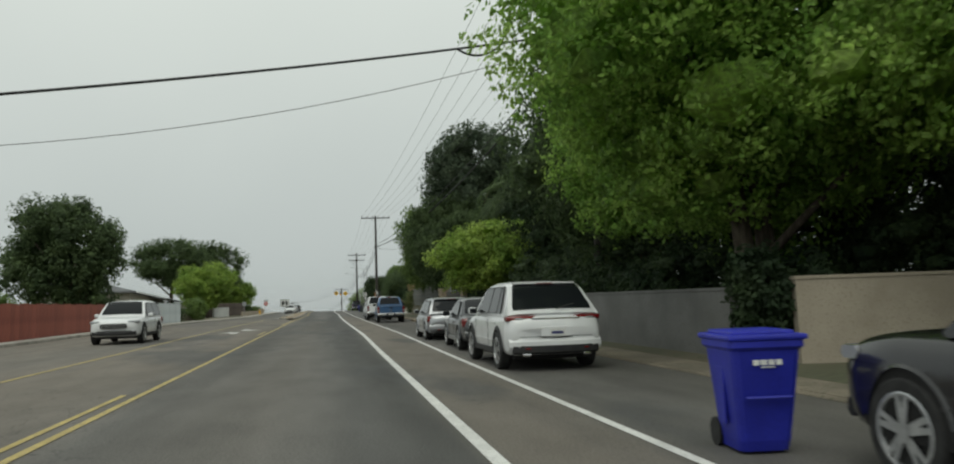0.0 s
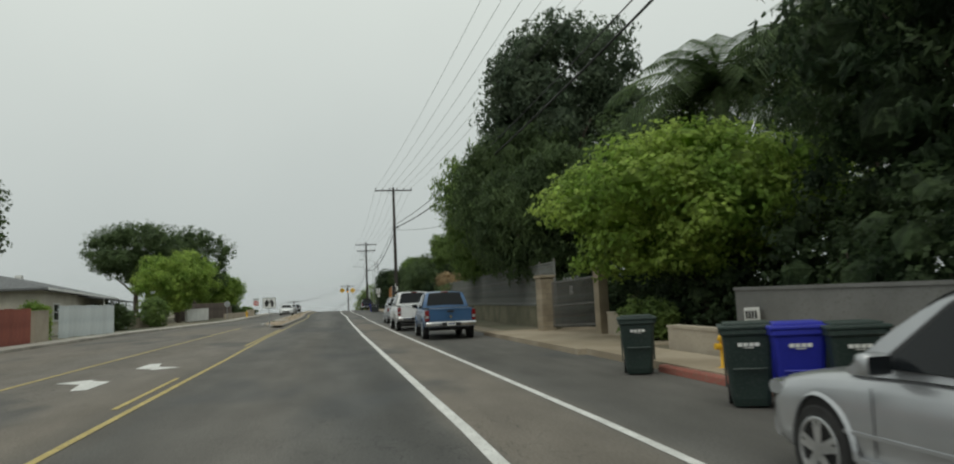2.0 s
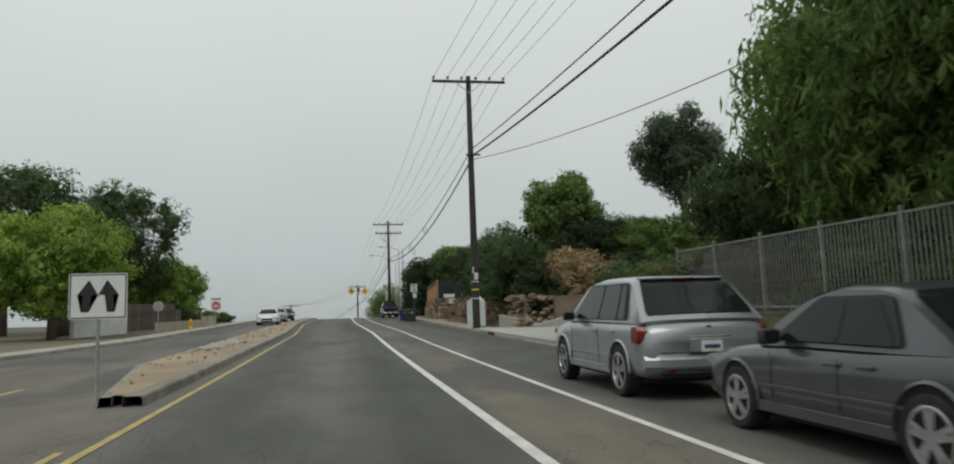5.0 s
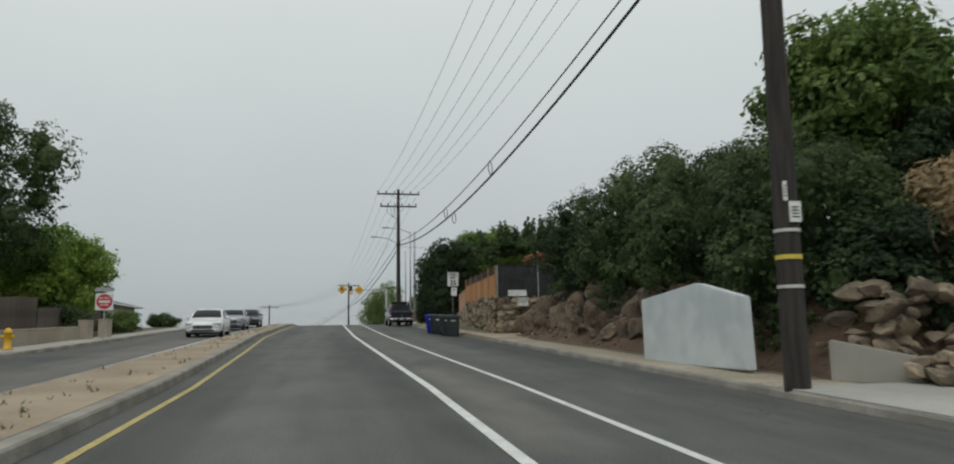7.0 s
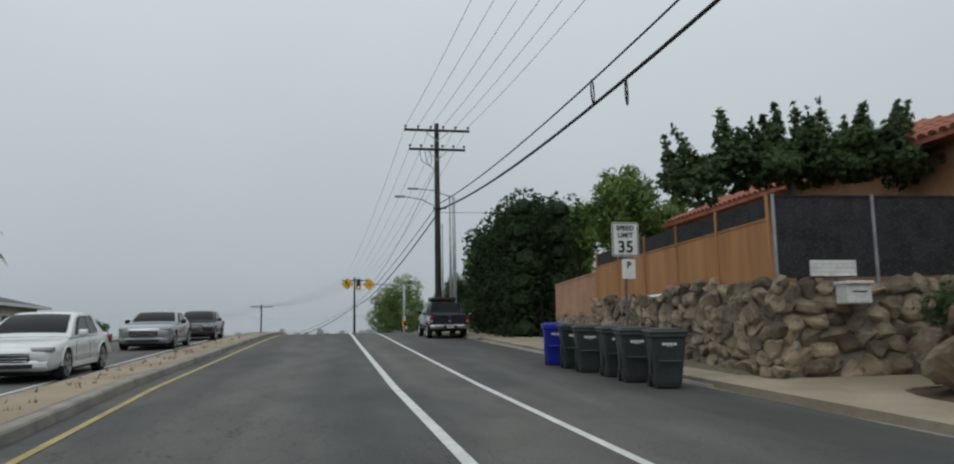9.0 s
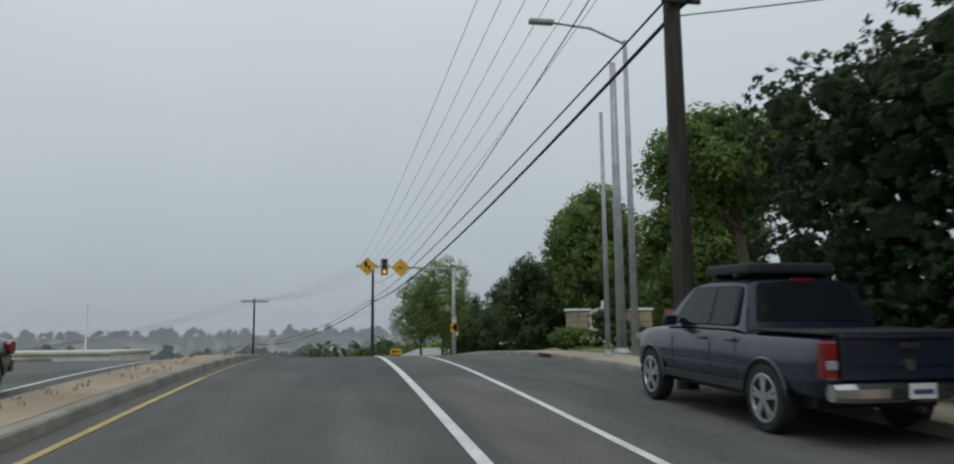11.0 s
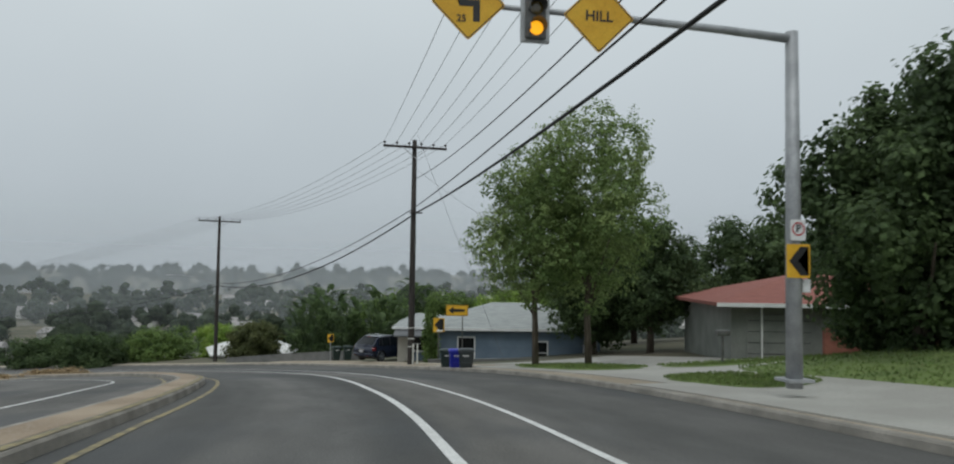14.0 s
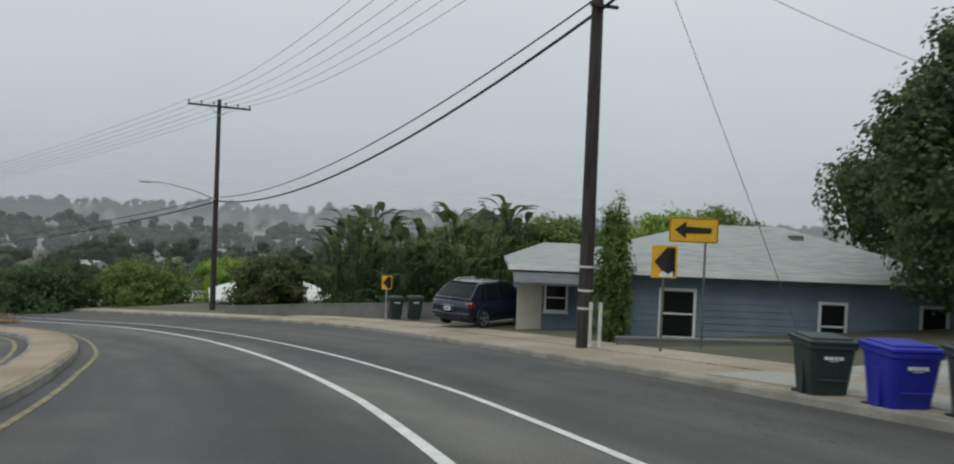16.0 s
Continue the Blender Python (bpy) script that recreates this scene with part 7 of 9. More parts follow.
for x in (0.4, 2.35, 4.35):
    bm = bmesh.new()
    box(bm, (0.12, 0.1, 1.5), (x, -0.14, 0.6), 0.01)
    part("stud", bm, M["pallet_wood"], painted_gate)


def pallet(m, boards, label, w=1.2, h=1.05):
    t = thing("pallet", m, label, "pallet", "wooden pallets against the wall")
    for k in range(boards):
        bm = bmesh.new()
        box(bm, (0.1, 0.02, h), (-w / 2 + 0.05 + (w - 0.1) * k / (boards - 1), -0.05, h / 2), 0.003)
        part("board", bm, M["pallet_wood"], t)
    for z in (0.1, h / 2, h - 0.1):
        bm = bmesh.new()
        box(bm, (w, 0.09, 0.05), (0, 0.01, z), 0.003)
        part("bearer", bm, M["pallet_wood"], t)


pallet(pose(13.0, 110.2, 3.66, -12, 6, 5), 4, "weathered wooden pallet leaning on the block wall", 0.8, 1.4)
pallet(pose(14.1, 110.15, 3.66, -10, 0, 5), 7, "wooden pallet leaning on the wall", 1.3, 1.45)
pallet(pose(15.6, 110.25, 3.66, -10, 0, 5), 7, "wooden pallet leaning on the wall", 1.3, 1.5)
pallet(pose(17.1, 110.3, 3.66, -10, -3, 5), 6, "wooden pallet leaning on the wall", 1.2, 1.4)
cb = thing("chip_board", pose(14.8, 109.75, 3.64, -14, 2, 5), "yellowish chipboard sheet leaning on pallets", "board")
bm = bmesh.new()
box(bm, (1.35, 0.025, 1.05), (0, 0, 0.55), 0.004)
part("sheet", bm, M["particle_board"], cb)


# field-stone wall with the orange fence
def stone_wall(a, b, h0, h1, label, seed, limit):
    m, ln, rise = run_of(a, b)
    t = thing("stone_wall", m, label, "wall")
    bm = bmesh.new()
    rising_box(bm, 0, ln, 0.0, 0.42, -0.5, h0 - 0.12, rise, ln, h1 - 0.12)
    part("wall_core", bm, M["mortar"], t)
    rng = random.Random(seed)
    z, count = 0.0, 0
    while z < max(h0, h1) - 0.1 and count < limit:
        rh = rng.uniform(0.22, 0.36)
        x = rng.uniform(-0.2, 0)
        while x < ln and count < limit:
            w = rng.uniform(0.26, 0.62)
            top = h0 + (h1 - h0) * x / ln
            if z + rh * 0.5 < top:
                bm = bmesh.new()
                rock(bm, (0, 0, 0), (w * 1.12, 0.2, rh * rng.uniform(1.05, 1.3)), count + seed * 7, 1, 2)
                ob = part("stone", bm, M["rubble"], t)
                ob.location = (x + w / 2, rng.uniform(-0.03, 0.04), z + rh / 2 + rng.uniform(-0.06, 0.06) + rise * (x + w / 2) / ln)
                ob.rotation_euler = (rng.uniform(-.06, .06), rng.uniform(-.3, .3), rng.uniform(-.05, .05))
                count += 1
            x += w
        z += rh
    return t


stone_wall((8.25, 149.3, 4.9), (7.75, 138.1, 4.45), 1.5, 1.85, "field-stone retaining wall below the orange fence", 3, 230)
stone_wall((7.78, 138.05, 4.45), (13.4, 137.9, 4.6), 1.85, 1.75, "field-stone retaining wall beside the driveway", 5, 120)


def panel_fence(a, b, h, screen, mat, label, step=2.4):
    m, ln, rise = run_of(a, b)
    t = thing("panel_fence", m, label, "fence")
    n = max(1, round(ln / step))
    for i in range(n):
        bm = bmesh.new()
        rising_box(bm, i * ln / n + 0.03, (i + 1) * ln / n - 0.03, -0.02, 0.02, 0.0, h, rise, ln)
        part("panel", bm, mat, t)
        if screen:
            bm = bmesh.new()
            rising_box(bm, i * ln / n + 0.03, (i + 1) * ln / n - 0.03, -0.012, 0.012, h + 0.04, h + screen, rise, ln)
            part("screen", bm, M["mesh_screen"], t, "black screen cloth")
    for i in range(n + 1):
        bm = bmesh.new()
        tube(bm, [(i * ln / n, -0.03, -0.2 + rise * i / n), (i * ln / n, -0.03, h + screen + 0.05 + rise * i / n)], 0.032, 8)
        part("post", bm, M["orange_fence"] if mat is M["orange_fence"] else M["galvanised"], t)
    bm = bmesh.new()
    rising_box(bm, 0, ln, -0.035, 0.035, h, h + 0.035, rise, ln)
    part("top_rail", bm, mat, t)


panel_fence((8.35, 149.1, 6.33), (7.9, 138.3, 6.28), 1.12, 0.42, M["orange_fence"], "orange-brown panel fence topped with black screen")
panel_fence((7.95, 138.25, 6.28), (16.5, 138.3, 6.4), 1.55, 0.0, M["mesh_screen"], "black screened fence on the stone wall")
solid_wall("salmon_wall", (9.3, 156.8, 5.85), (8.4, 149.4, 5.75), 1.5, 0.2, M["pink_wall"], "salmon rendered wall beside the driveway")
stone_wall((9.05, 156.9, 5.1), (8.2, 149.6, 4.9), 0.75, 0.85, "low field-stone footing of the salmon wall", 9, 60)

mb = thing("mailbox", pose(9.1, 137.85, 5.95, 0, 0, 0), "white wall-mounted mailbox on the stone wall", "mailbox")
bm = bmesh.new()
box(bm, (0.5, 0.34, 0.36), (0, -0.2, 0.0), 0.03)
part("box", bm, M["paper"], mb)
bm = bmesh.new()
box(bm, (0.56, 0.38, 0.06), (0, -0.22, 0.2), 0.015)
part("lid", bm, M["paper"], mb)
bm = bmesh.new()
box(bm, (0.3, 0.012, 0.02), (0, -0.375, 0.04), 0)
part("slot", bm, M["black_trim"], mb)
wb = thing("white_board", pose(9.0, 137.95, 6.3, 0, 0, 0), "white ribbed board lying on the wall", "board")
for k in range(4):
    bm = bmesh.new()
    box(bm, (0.95, 0.03, 0.07), (-0.1, -0.05, 0.03 + 0.075 * k), 0.006)
    part("slat", bm, M["paper"], wb)


# ---- houses ----
M["tile_red"] = material("red_clay_tile", (0.26, 0.085, 0.055), (0.40, 0.155, 0.10), 2.0, 0.85, 0.3, 14, per_object=0.2)
M["stucco_orange"] = material("orange_stucco", (0.36, 0.19, 0.10), (0.44, 0.25, 0.14), 0.8, 0.9, 0.2, 16)
M["red_shingle"] = material("red_shingle", (0.21, 0.075, 0.06), (0.29, 0.11, 0.085), 2.4, 0.9, 0.35, 20, stretch=(1, 6, 6))
M["grey_shingle"] = material("grey_shingle", (0.27, 0.285, 0.28), (0.37, 0.385, 0.375), 1.6, 0.9, 0.35, 18, stretch=(1, 6, 6))
M["dark_shingle"] = material("dark_grey_shingle", (0.10, 0.105, 0.11), (0.16, 0.165, 0.17), 1.6, 0.9, 0.35, 18, stretch=(1, 6, 6))
M["blue_siding"] = material("blue_grey_siding", (0.135, 0.185, 0.245), (0.175, 0.23, 0.295), 0.9, 0.75, 0.1, 14, per_object=0.06)
M["green_grey"] = material("grey_green_wall", (0.16, 0.17, 0.155), (0.21, 0.22, 0.20), 0.9, 0.85, 0.2, 14)
M["brick_red"] = material("red_brown_brick", (0.20, 0.075, 0.055), (0.28, 0.11, 0.08), 2.0, 0.9, 0.4, 16, per_object=0.15)
M["cream"] = material("cream_wall", (0.46, 0.43, 0.37), (0.56, 0.53, 0.46), 0.8, 0.85, 0.2, 14)
M["white_trim"] = material("white_trim", (0.66, 0.66, 0.65), (0.76, 0.76, 0.75), 2, 0.6, 0.05)
M["solar"] = glossy("solar_panel", (0.02, 0.025, 0.05), 0.15)


def window(parent, x, z, w, h, y=-0.03):
    """A sash window on the wall plane y of its house: frame, two panes, sill."""
    bm = bmesh.new()
    for bx in (((w + 0.16), 0.05, 0.09, 0, h / 2 + 0.04), ((w + 0.16), 0.05, 0.09, 0, -h / 2 - 0.04), (0.08, 0.05, h, -w / 2 - 0.04, 0), (0.08, 0.05, h, w / 2 + 0.04, 0), (w, 0.05, 0.05, 0, 0)):
        box(bm, (bx[0], bx[1], bx[2]), (x + bx[3], y, z + bx[4]), 0.004)
    fr = part("window", bm, M["white_trim"], parent, "white-framed sash window")
    for k in (-1, 1):
        bm = bmesh.new()
        box(bm, (w - 0.02, 0.012, h / 2 - 0.04), (x, y + 0.012, z + k * h / 4), 0)
        part("pane", bm, M["glass"], fr)
    bm = bmesh.new()
    box(bm, (w + 0.26, 0.1, 0.04), (x, y - 0.02, z - h / 2 - 0.1), 0.006)
    part("sill", bm, M["white_trim"], fr)


def hip_roof(bm, w, dp, z, rise, eave=0.5, ridge=0.45, y0=0.0, thick=0.14):
    x0, x1, ya, yb = -eave, w + eave, y0 - eave, y0 + dp + eave
    rx0, rx1, my = w * (0.5 - ridge / 2), w * (0.5 + ridge / 2), y0 + dp / 2
    for off in (0.0,):
        b = [bm.verts.new(p) for p in ((x0, ya, z), (x1, ya, z), (x1, yb, z), (x0, yb, z))]
        t = [bm.verts.new(p) for p in ((x0, ya, z + thick), (x1, ya, z + thick), (x1, yb, z + thick), (x0, yb, z + thick))]
        r = [bm.verts.new((rx0, my, z + rise)), bm.verts.new((rx1, my, z + rise))]
        bm.faces.new(b[::-1])
        for i in range(4):
            bm.faces.new((b[i], b[(i + 1) % 4], t[(i + 1) % 4], t[i]))
        bm.faces.new((t[0], t[1], r[1], r[0]))
        bm.faces.new((t[1], t[2], r[1]))
        bm.faces.new((t[2], t[3], r[0], r[1]))
        bm.faces.new((t[3], t[0], r[0]))


def house(name, m, w, dp, h, wall, roof, rise, label, eave=0.5, ridge=0.45, windows=(), siding=False):
    """Front on local y=0, facing -y; x from 0 to w."""
    t = thing(name, m, label, "house")
    bm = bmesh.new()
    box(bm, (w, dp, h + 0.6), (w / 2, dp / 2, h / 2 - 0.3), 0)
    wl2 = part("wall", bm, wall, t)
    bm = bmesh.new()
    hip_roof(bm, w, dp, h, rise, eave, ridge)
    part("roof", bm, roof, t)
    bm = bmesh.new()
    box(bm, (w + 2 * eave + 0.06, 0.03, 0.16), (w / 2, -eave - 0.016, h + 0.06), 0.004)
    part("fascia", bm, M["white_trim"], t)
    if siding:
        for k in range(int(h / 0.2)):
            bm = bmesh.new()
            rot = Matrix.Rotation(radians(-5), 3, "X")
            box(bm, (w + 0.02, 0.02, 0.2), (w / 2, -0.014, 0.1 + k * 0.2), 0, rot)
            part("siding_board", bm, wall, wl2)
    for x, z, ww, wh in windows:
        window(t, x, z, ww, wh, -0.05)
    return t


# house with clay tiles behind the orange fence
tile_house = house("tiled_house", pose(14.6, 138.9, 6.2, 0, 0, 0), 11, 17, 3.6, M["stucco_orange"], M["tile_red"], 2.0, "orange stucco house with a red clay tile roof", 0.6)
me = None
for side_i in range(52):
    for row in range(7):
        if me is None:
            bm = bmesh.new()
            pts = []
            for k in range(7):
                a = math.pi * k / 6
                pts.append((0.15 * math.cos(a), 0.11 * math.sin(a)))
            for yy in (0,):
                f0 = [bm.verts.new((-0.28, px, pz)) for px, pz in pts]
                f1 = [bm.verts.new((0.28, px * 0.85, pz * 0.85 + 0.0)) for px, pz in pts]
                for k in range(6):
                    bm.faces.new((f0[k], f0[k + 1], f1[k + 1], f1[k]))
                bm.faces.new(f0)
            ob = part("roof_tile", bm, M["tile_red"], tile_house)
            me = ob.data
        else:
            ob = new("roof_tile", me)
            ob.parent = tile_house
        slope = math.atan2(1.86, 3.6)
        u = 0.25 + row * 0.5
        if abs(-0.45 + side_i * 0.345 - 8.5) > 9.0 - u * 2.2:
            continue
        ob.location = (-0.6 + u * math.cos(slope), -0.45 + side_i * 0.345, 3.74 + u * math.sin(slope) + 0.01)
        ob.rotation_euler = (0, -slope, 0)

# blue house in the bend
blue_house = house("blue_house", pose(5.7, 244.2, 0.45, 0, 0, -8), 9.9, 9.0, 2.6, M["blue_siding"], M["grey_shingle"], 1.55, "blue-grey board house with a pale shingle hip roof", 0.5, 0.3, ((1.7, 1.45, 0.95, 1.35), (6.3, 1.25, 0.7, 1.3), (9.3, 1.25, 0.7, 1.3)), True)
wing = house("blue_house", pose(3.7, 249.5, 0.25, 0, 0, -8), 3.4, 6.0, 2.5, M["blue_siding"], M["grey_shingle"], 0.9, "blue-grey house wing with a porch roof", 0.45, 0.4, ((1.3, 1.5, 0.7, 0.9),))
bm = bmesh.new()
box(bm, (0.9, 0.06, 2.0), (0.35, -0.03, 1.0), 0.01)
part("door", bm, M["cream"], wing, "pale front door")
bm = bmesh.new()
box(bm, (3.0, 1.6, 0.1), (1.2, -0.75, 2.28), 0.02, Matrix.Rotation(radians(14), 3, "X"))
part("porch_roof", bm, M["dark_shingle"], wing, "blue-grey porch roof")
bm = bmesh.new()
box(bm, (0.4, 0.4, 0.3), (6.4, 3.2, 3.75), 0.03)
part("roof_vent", bm, M["dark_shingle"], blue_house)
solid_wall("low_wall", (4.8, 241.6, 1.05), (17.0, 238.6, 1.45), 0.42, 0.2, M["grey_wall"], "low grey block wall before the blue house")

# red-roofed house with a garage
red_house = house("red_house", pose(15.6, 226.5, 2.95, 0, 0, -14), 16, 10, 2.35, M["green_grey"], M["red_shingle"], 1.35, "grey-green house with a red shingle roof", 0.7, 0.5)
bm = bmesh.new()
box(bm, (5.4, 0.25, 1.6), (5.9, -1.3, 0.8), 0.02)
part("brick_screen", bm, M["brick_red"], red_house, "red brick screen wall")
bm = bmesh.new()
box(bm, (2.6, 0.08, 2.0), (1.9, -0.04, 1.0), 0.01)
gd = part("garage_door", bm, M["green_grey"], red_house)
for k in range(4):
    bm = bmesh.new()
    box(bm, (2.5, 0.015, 0.02), (1.9, -0.085, 0.42 + 0.45 * k), 0)
    part("panel_line", bm, M["black_trim"], gd)
for k in range(3):
    bm = bmesh.new()
    box(bm, (1.5, 1.9, 0.05), (8.2 + 1.6 * k, 1.6, 3.02), 0.008, Matrix.Rotation(radians(14), 3, "X"))
    part("solar_panel", bm, M["solar"], red_house, "dark solar panel")
bm = bmesh.new()
tube(bm, [(1.2, -0.12, 0), (1.2, -0.12, 2.4)], 0.04, 8)
part("downpipe", bm, M["white_trim"], red_house)
house("red_house", pose(19.4, 207.6, 4.9, 0, 0, -22), 18, 9, 2.3, M["brick_red"], M["red_shingle"], 1.3, "low brick house with a red shingle roof", 0.7, 0.5)
ml = thing("mailbox", pose(12.9, 222.0, 3.35), "dark mailbox on a post beside the drive", "mailbox")
bm = bmesh.new()
box(bm, (0.08, 0.08, 1.1), (0, 0, 0.55), 0.01)
part("post", bm, M["iron"], ml)
bm = bmesh.new()
box(bm, (0.5, 0.22, 0.2), (0, 0, 1.18), 0.05)
part("box", bm, M["iron"], ml)

# left-side houses
lh = house("porch_house", pose(-18.2, 103.0, 3.1, 0, 0, 90), 16, 9, 2.9, M["cream"], M["dark_shingle"], 1.5, "pale house with a grey shingle roof and porch", 0.7, 0.5, ((3.0, 1.5, 1.2, 1.1), (12.0, 1.5, 1.2, 1.1)))
lh.matrix_world = pose(-19.5, 86.0, 2.7, 0, 0, 90)
for k in range(4):
    bm = bmesh.new()
    box(bm, (0.12, 0.12, 2.6), (8.5 + 2.2 * k, -1.7, 1.3), 0.01)
    part("porch_post", bm, M["white_trim"], lh)
bm = bmesh.new()
box(bm, (7.8, 2.2, 0.12), (11.8, -1.1, 2.72), 0.02, Matrix.Rotation(radians(8), 3, "X"))
part("porch_roof", bm, M["dark_shingle"], lh)
for k in range(14):
    bm = bmesh.new()
    box(bm, (0.05, 0.05, 0.8), (8.6 + 0.48 * k, -1.7, 0.5), 0)
    part("baluster", bm, M["white_trim"], lh)
bm = bmesh.new()
box(bm, (6.7, 0.06, 0.06), (11.8, -1.7, 0.92), 0.005)
part("handrail", bm, M["white_trim"], lh)
bm = bmesh.new()
box(bm, (0.5, 0.5, 1.1), (10, 5, 4.2), 0.02)
part("chimney", bm, M["white_render"], lh)
house("bungalow", pose(-24.0, 50.0, 1.3, 0, 0, 90), 14, 9, 2.8, M["white_render"], M["grey_shingle"], 1.4, "white bungalow with a pale grey roof behind the red fence", 0.6, 0.5)
house("bungalow", pose(-18.0, 163.0, 5.2, 0, 0, 90), 15, 11, 2.2, M["cream"], M["dark_shingle"], 1.7, "low pale bungalow with a grey shingle roof", 0.6, 0.5, ((4, 1.2, 1.2, 1.0), (10, 1.2, 1.2, 1.0)))
house("bungalow", pose(-26.0, 112.0, 3.4, 0, 0, 90), 13, 9, 2.7, M["white_render"], M["grey_shingle"], 1.3, "white bungalow behind the bushes", 0.6, 0.5)
t = thing("flat_roofed_building", pose(-17.6, 211.0, 1.6, 0, 0, -8), "white flat-roofed building past the crest", "building")
bm = bmesh.new()
box(bm, (11, 7, 4.2), (-1.5, 0, 1.6), 0.02)
part("wall", bm, M["white_render"], t)
bm = bmesh.new()
box(bm, (11.4, 7.4, 0.16), (-1.5, 0, 3.78), 0.02)
part("roof", bm, M["cream"], t)
bm = bmesh.new()
box(bm, (2.6, 3.2, 2.9), (5.4, -1.4, 1.2), 0.02)
part("annex", bm, M["cream"], t)
bm = bmesh.new()
box(bm, (3.1, 3.7, 0.3), (5.4, -1.4, 2.78), 0.05)
part("annex_roof", bm, M["stone_pillar"], t)
bm = bmesh.new()
tube(bm, [(1.0, 0, 3.8), (1.0, 0, 7.0)], 0.06, 8)
part("vent_pipe", bm, M["white_trim"], t)

# boat on the drive
bt = thing("motor_boat", pose(-19.6, 105.3, 3.55, 0, 0, -35), "small white motor boat with red trim on a trailer", "boat")
bm = bmesh.new()
rings = []
for y, w, zk in ((-1.9, 0.75, 0.12), (-0.6, 0.82, 0.05), (0.8, 0.7, 0.1), (1.7, 0.36, 0.3), (2.15, 0.05, 0.6)):
    rings.append([bm.verts.new(p) for p in ((-w, y, 0.85), (-w * 0.9, y, 0.45), (0, y, zk), (w * 0.9, y, 0.45), (w, y, 0.85), (0, y, 0.9))])
loft(bm, rings)
part("hull", bm, M["white_trim"], bt)
bm = bmesh.new()
box(bm, (1.3, 0.1, 0.4), (0, 0.3, 1.1), 0.03, Matrix.Rotation(radians(-30), 3, "X"))
part("windshield", bm, M["glass"], bt)
bm = bmesh.new()
box(bm, (1.72, 3.4, 0.1), (0, -0.2, 0.62), 0.03)
part("stripe", bm, M["tail_red"], bt)
for sx in (-1, 1):
    bm = bmesh.new()
    tube(bm, [(sx * 0.85, -0.6, -0.15), (sx * 1.0, -0.6, -0.15)], 0.27, 14)
    part("trailer_wheel", bm, M["tyre"], bt)

# ---- signs and signals ----
M["sign_white"] = material("sign_white", (0.66, 0.67, 0.66), (0.73, 0.74, 0.73), 4, 0.5, 0)
M["sign_black"] = material("sign_black", (0.012, 0.012, 0.012), (0.02, 0.02, 0.02), 4, 0.5, 0)
M["sign_yellow"] = material("sign_yellow", (0.66, 0.36, 0.015), (0.72, 0.42, 0.025), 4, 0.5, 0)
M["sign_red"] = material("sign_red", (0.42, 0.018, 0.022), (0.50, 0.028, 0.03), 4, 0.5, 0)
M["sign_back"] = material("sign_back", (0.34, 0.35, 0.35), (0.42, 0.43, 0.43), 4, 0.45, 0, metal=0.4)


def lettering(text, parent, x, z, size, mat, y=-0.012, align="CENTER"):
    cu = bpy.data.curves.new("lettering", "FONT")
    cu.body, cu.size, cu.align_x, cu.align_y, cu.extrude = text, size, align, "CENTER", 0.002
    cu.offset = size * 0.018
    cu.materials.append(mat)
    ob = new("lettering", cu)
    me2 = bpy.data.meshes.new_from_object(ob.evaluated_get(bpy.context.evaluated_depsgraph_get()))
    bpy.data.objects.remove(ob)
    ob = new("lettering", me2)
    ob.parent = parent
    ob.matrix_local = pose(x, y, z, 90, 0, 0)
    return ob


def plate(parent, w, h, x, z, face, rim=None, y=0.0, corner=0.04, name="sign_plate", turn=0.0):
    """A thin sign plate with rounded corners, a rim line and a grey back."""
    def outline(ww, hh, r):
        pts = []
        for cx, cz, a0 in ((1, 1, 0), (-1, 1, 90), (-1, -1, 180), (1, -1, 270)):
            for a in (0, 30, 60, 90):
                q = radians(a0 + a)
                pts.append((cx * (ww / 2 - r) + r * math.cos(q), cz * (hh / 2 - r) + r * math.sin(q)))
        c, s = math.cos(radians(turn)), math.sin(radians(turn))
        return [(x + px * c - pz * s, z + px * s + pz * c) for px, pz in pts]
    bm = bmesh.new()
    o = outline(w, h, corner)
    f = [bm.verts.new((px, y, pz)) for px, pz in o]
    b = [bm.verts.new((px, y + 0.012, pz)) for px, pz in o]
    ff, fb = bm.faces.new(f), bm.faces.new(b[::-1])
    for k in range(len(o)):
        bm.faces.new((f[k], b[k], b[(k + 1) % len(o)], f[(k + 1) % len(o)]))
    bmesh.ops.recalc_face_normals(bm, faces=bm.faces[:])
    fb.material_index = 1
    p = part(name, bm, [face, M["sign_back"]], parent)
    if rim:
        bm = bmesh.new()
        o1, o2 = outline(w - 0.03, h - 0.03, corner * 0.8), outline(w - 0.065, h - 0.065, corner * 0.6)
        v1 = [bm.verts.new((px, y - 0.003, pz)) for px, pz in o1]
        v2 = [bm.verts.new((px, y - 0.003, pz)) for px, pz in o2]
        for k in range(len(o1)):
            bm.faces.new((v1[k], v1[(k + 1) % len(o1)], v2[(k + 1) % len(o1)], v2[k]))
        part("rim_line", bm, rim, p)
    return p


def flat_shape(parent, pts, mat, y=-0.004, name="symbol"):
    bm = bmesh.new()
    f = bm.faces.new([bm.verts.new((px, y, pz)) for px, pz in pts])
    bmesh.ops.triangulate(bm, faces=[f])
    return part(name, bm, mat, parent)


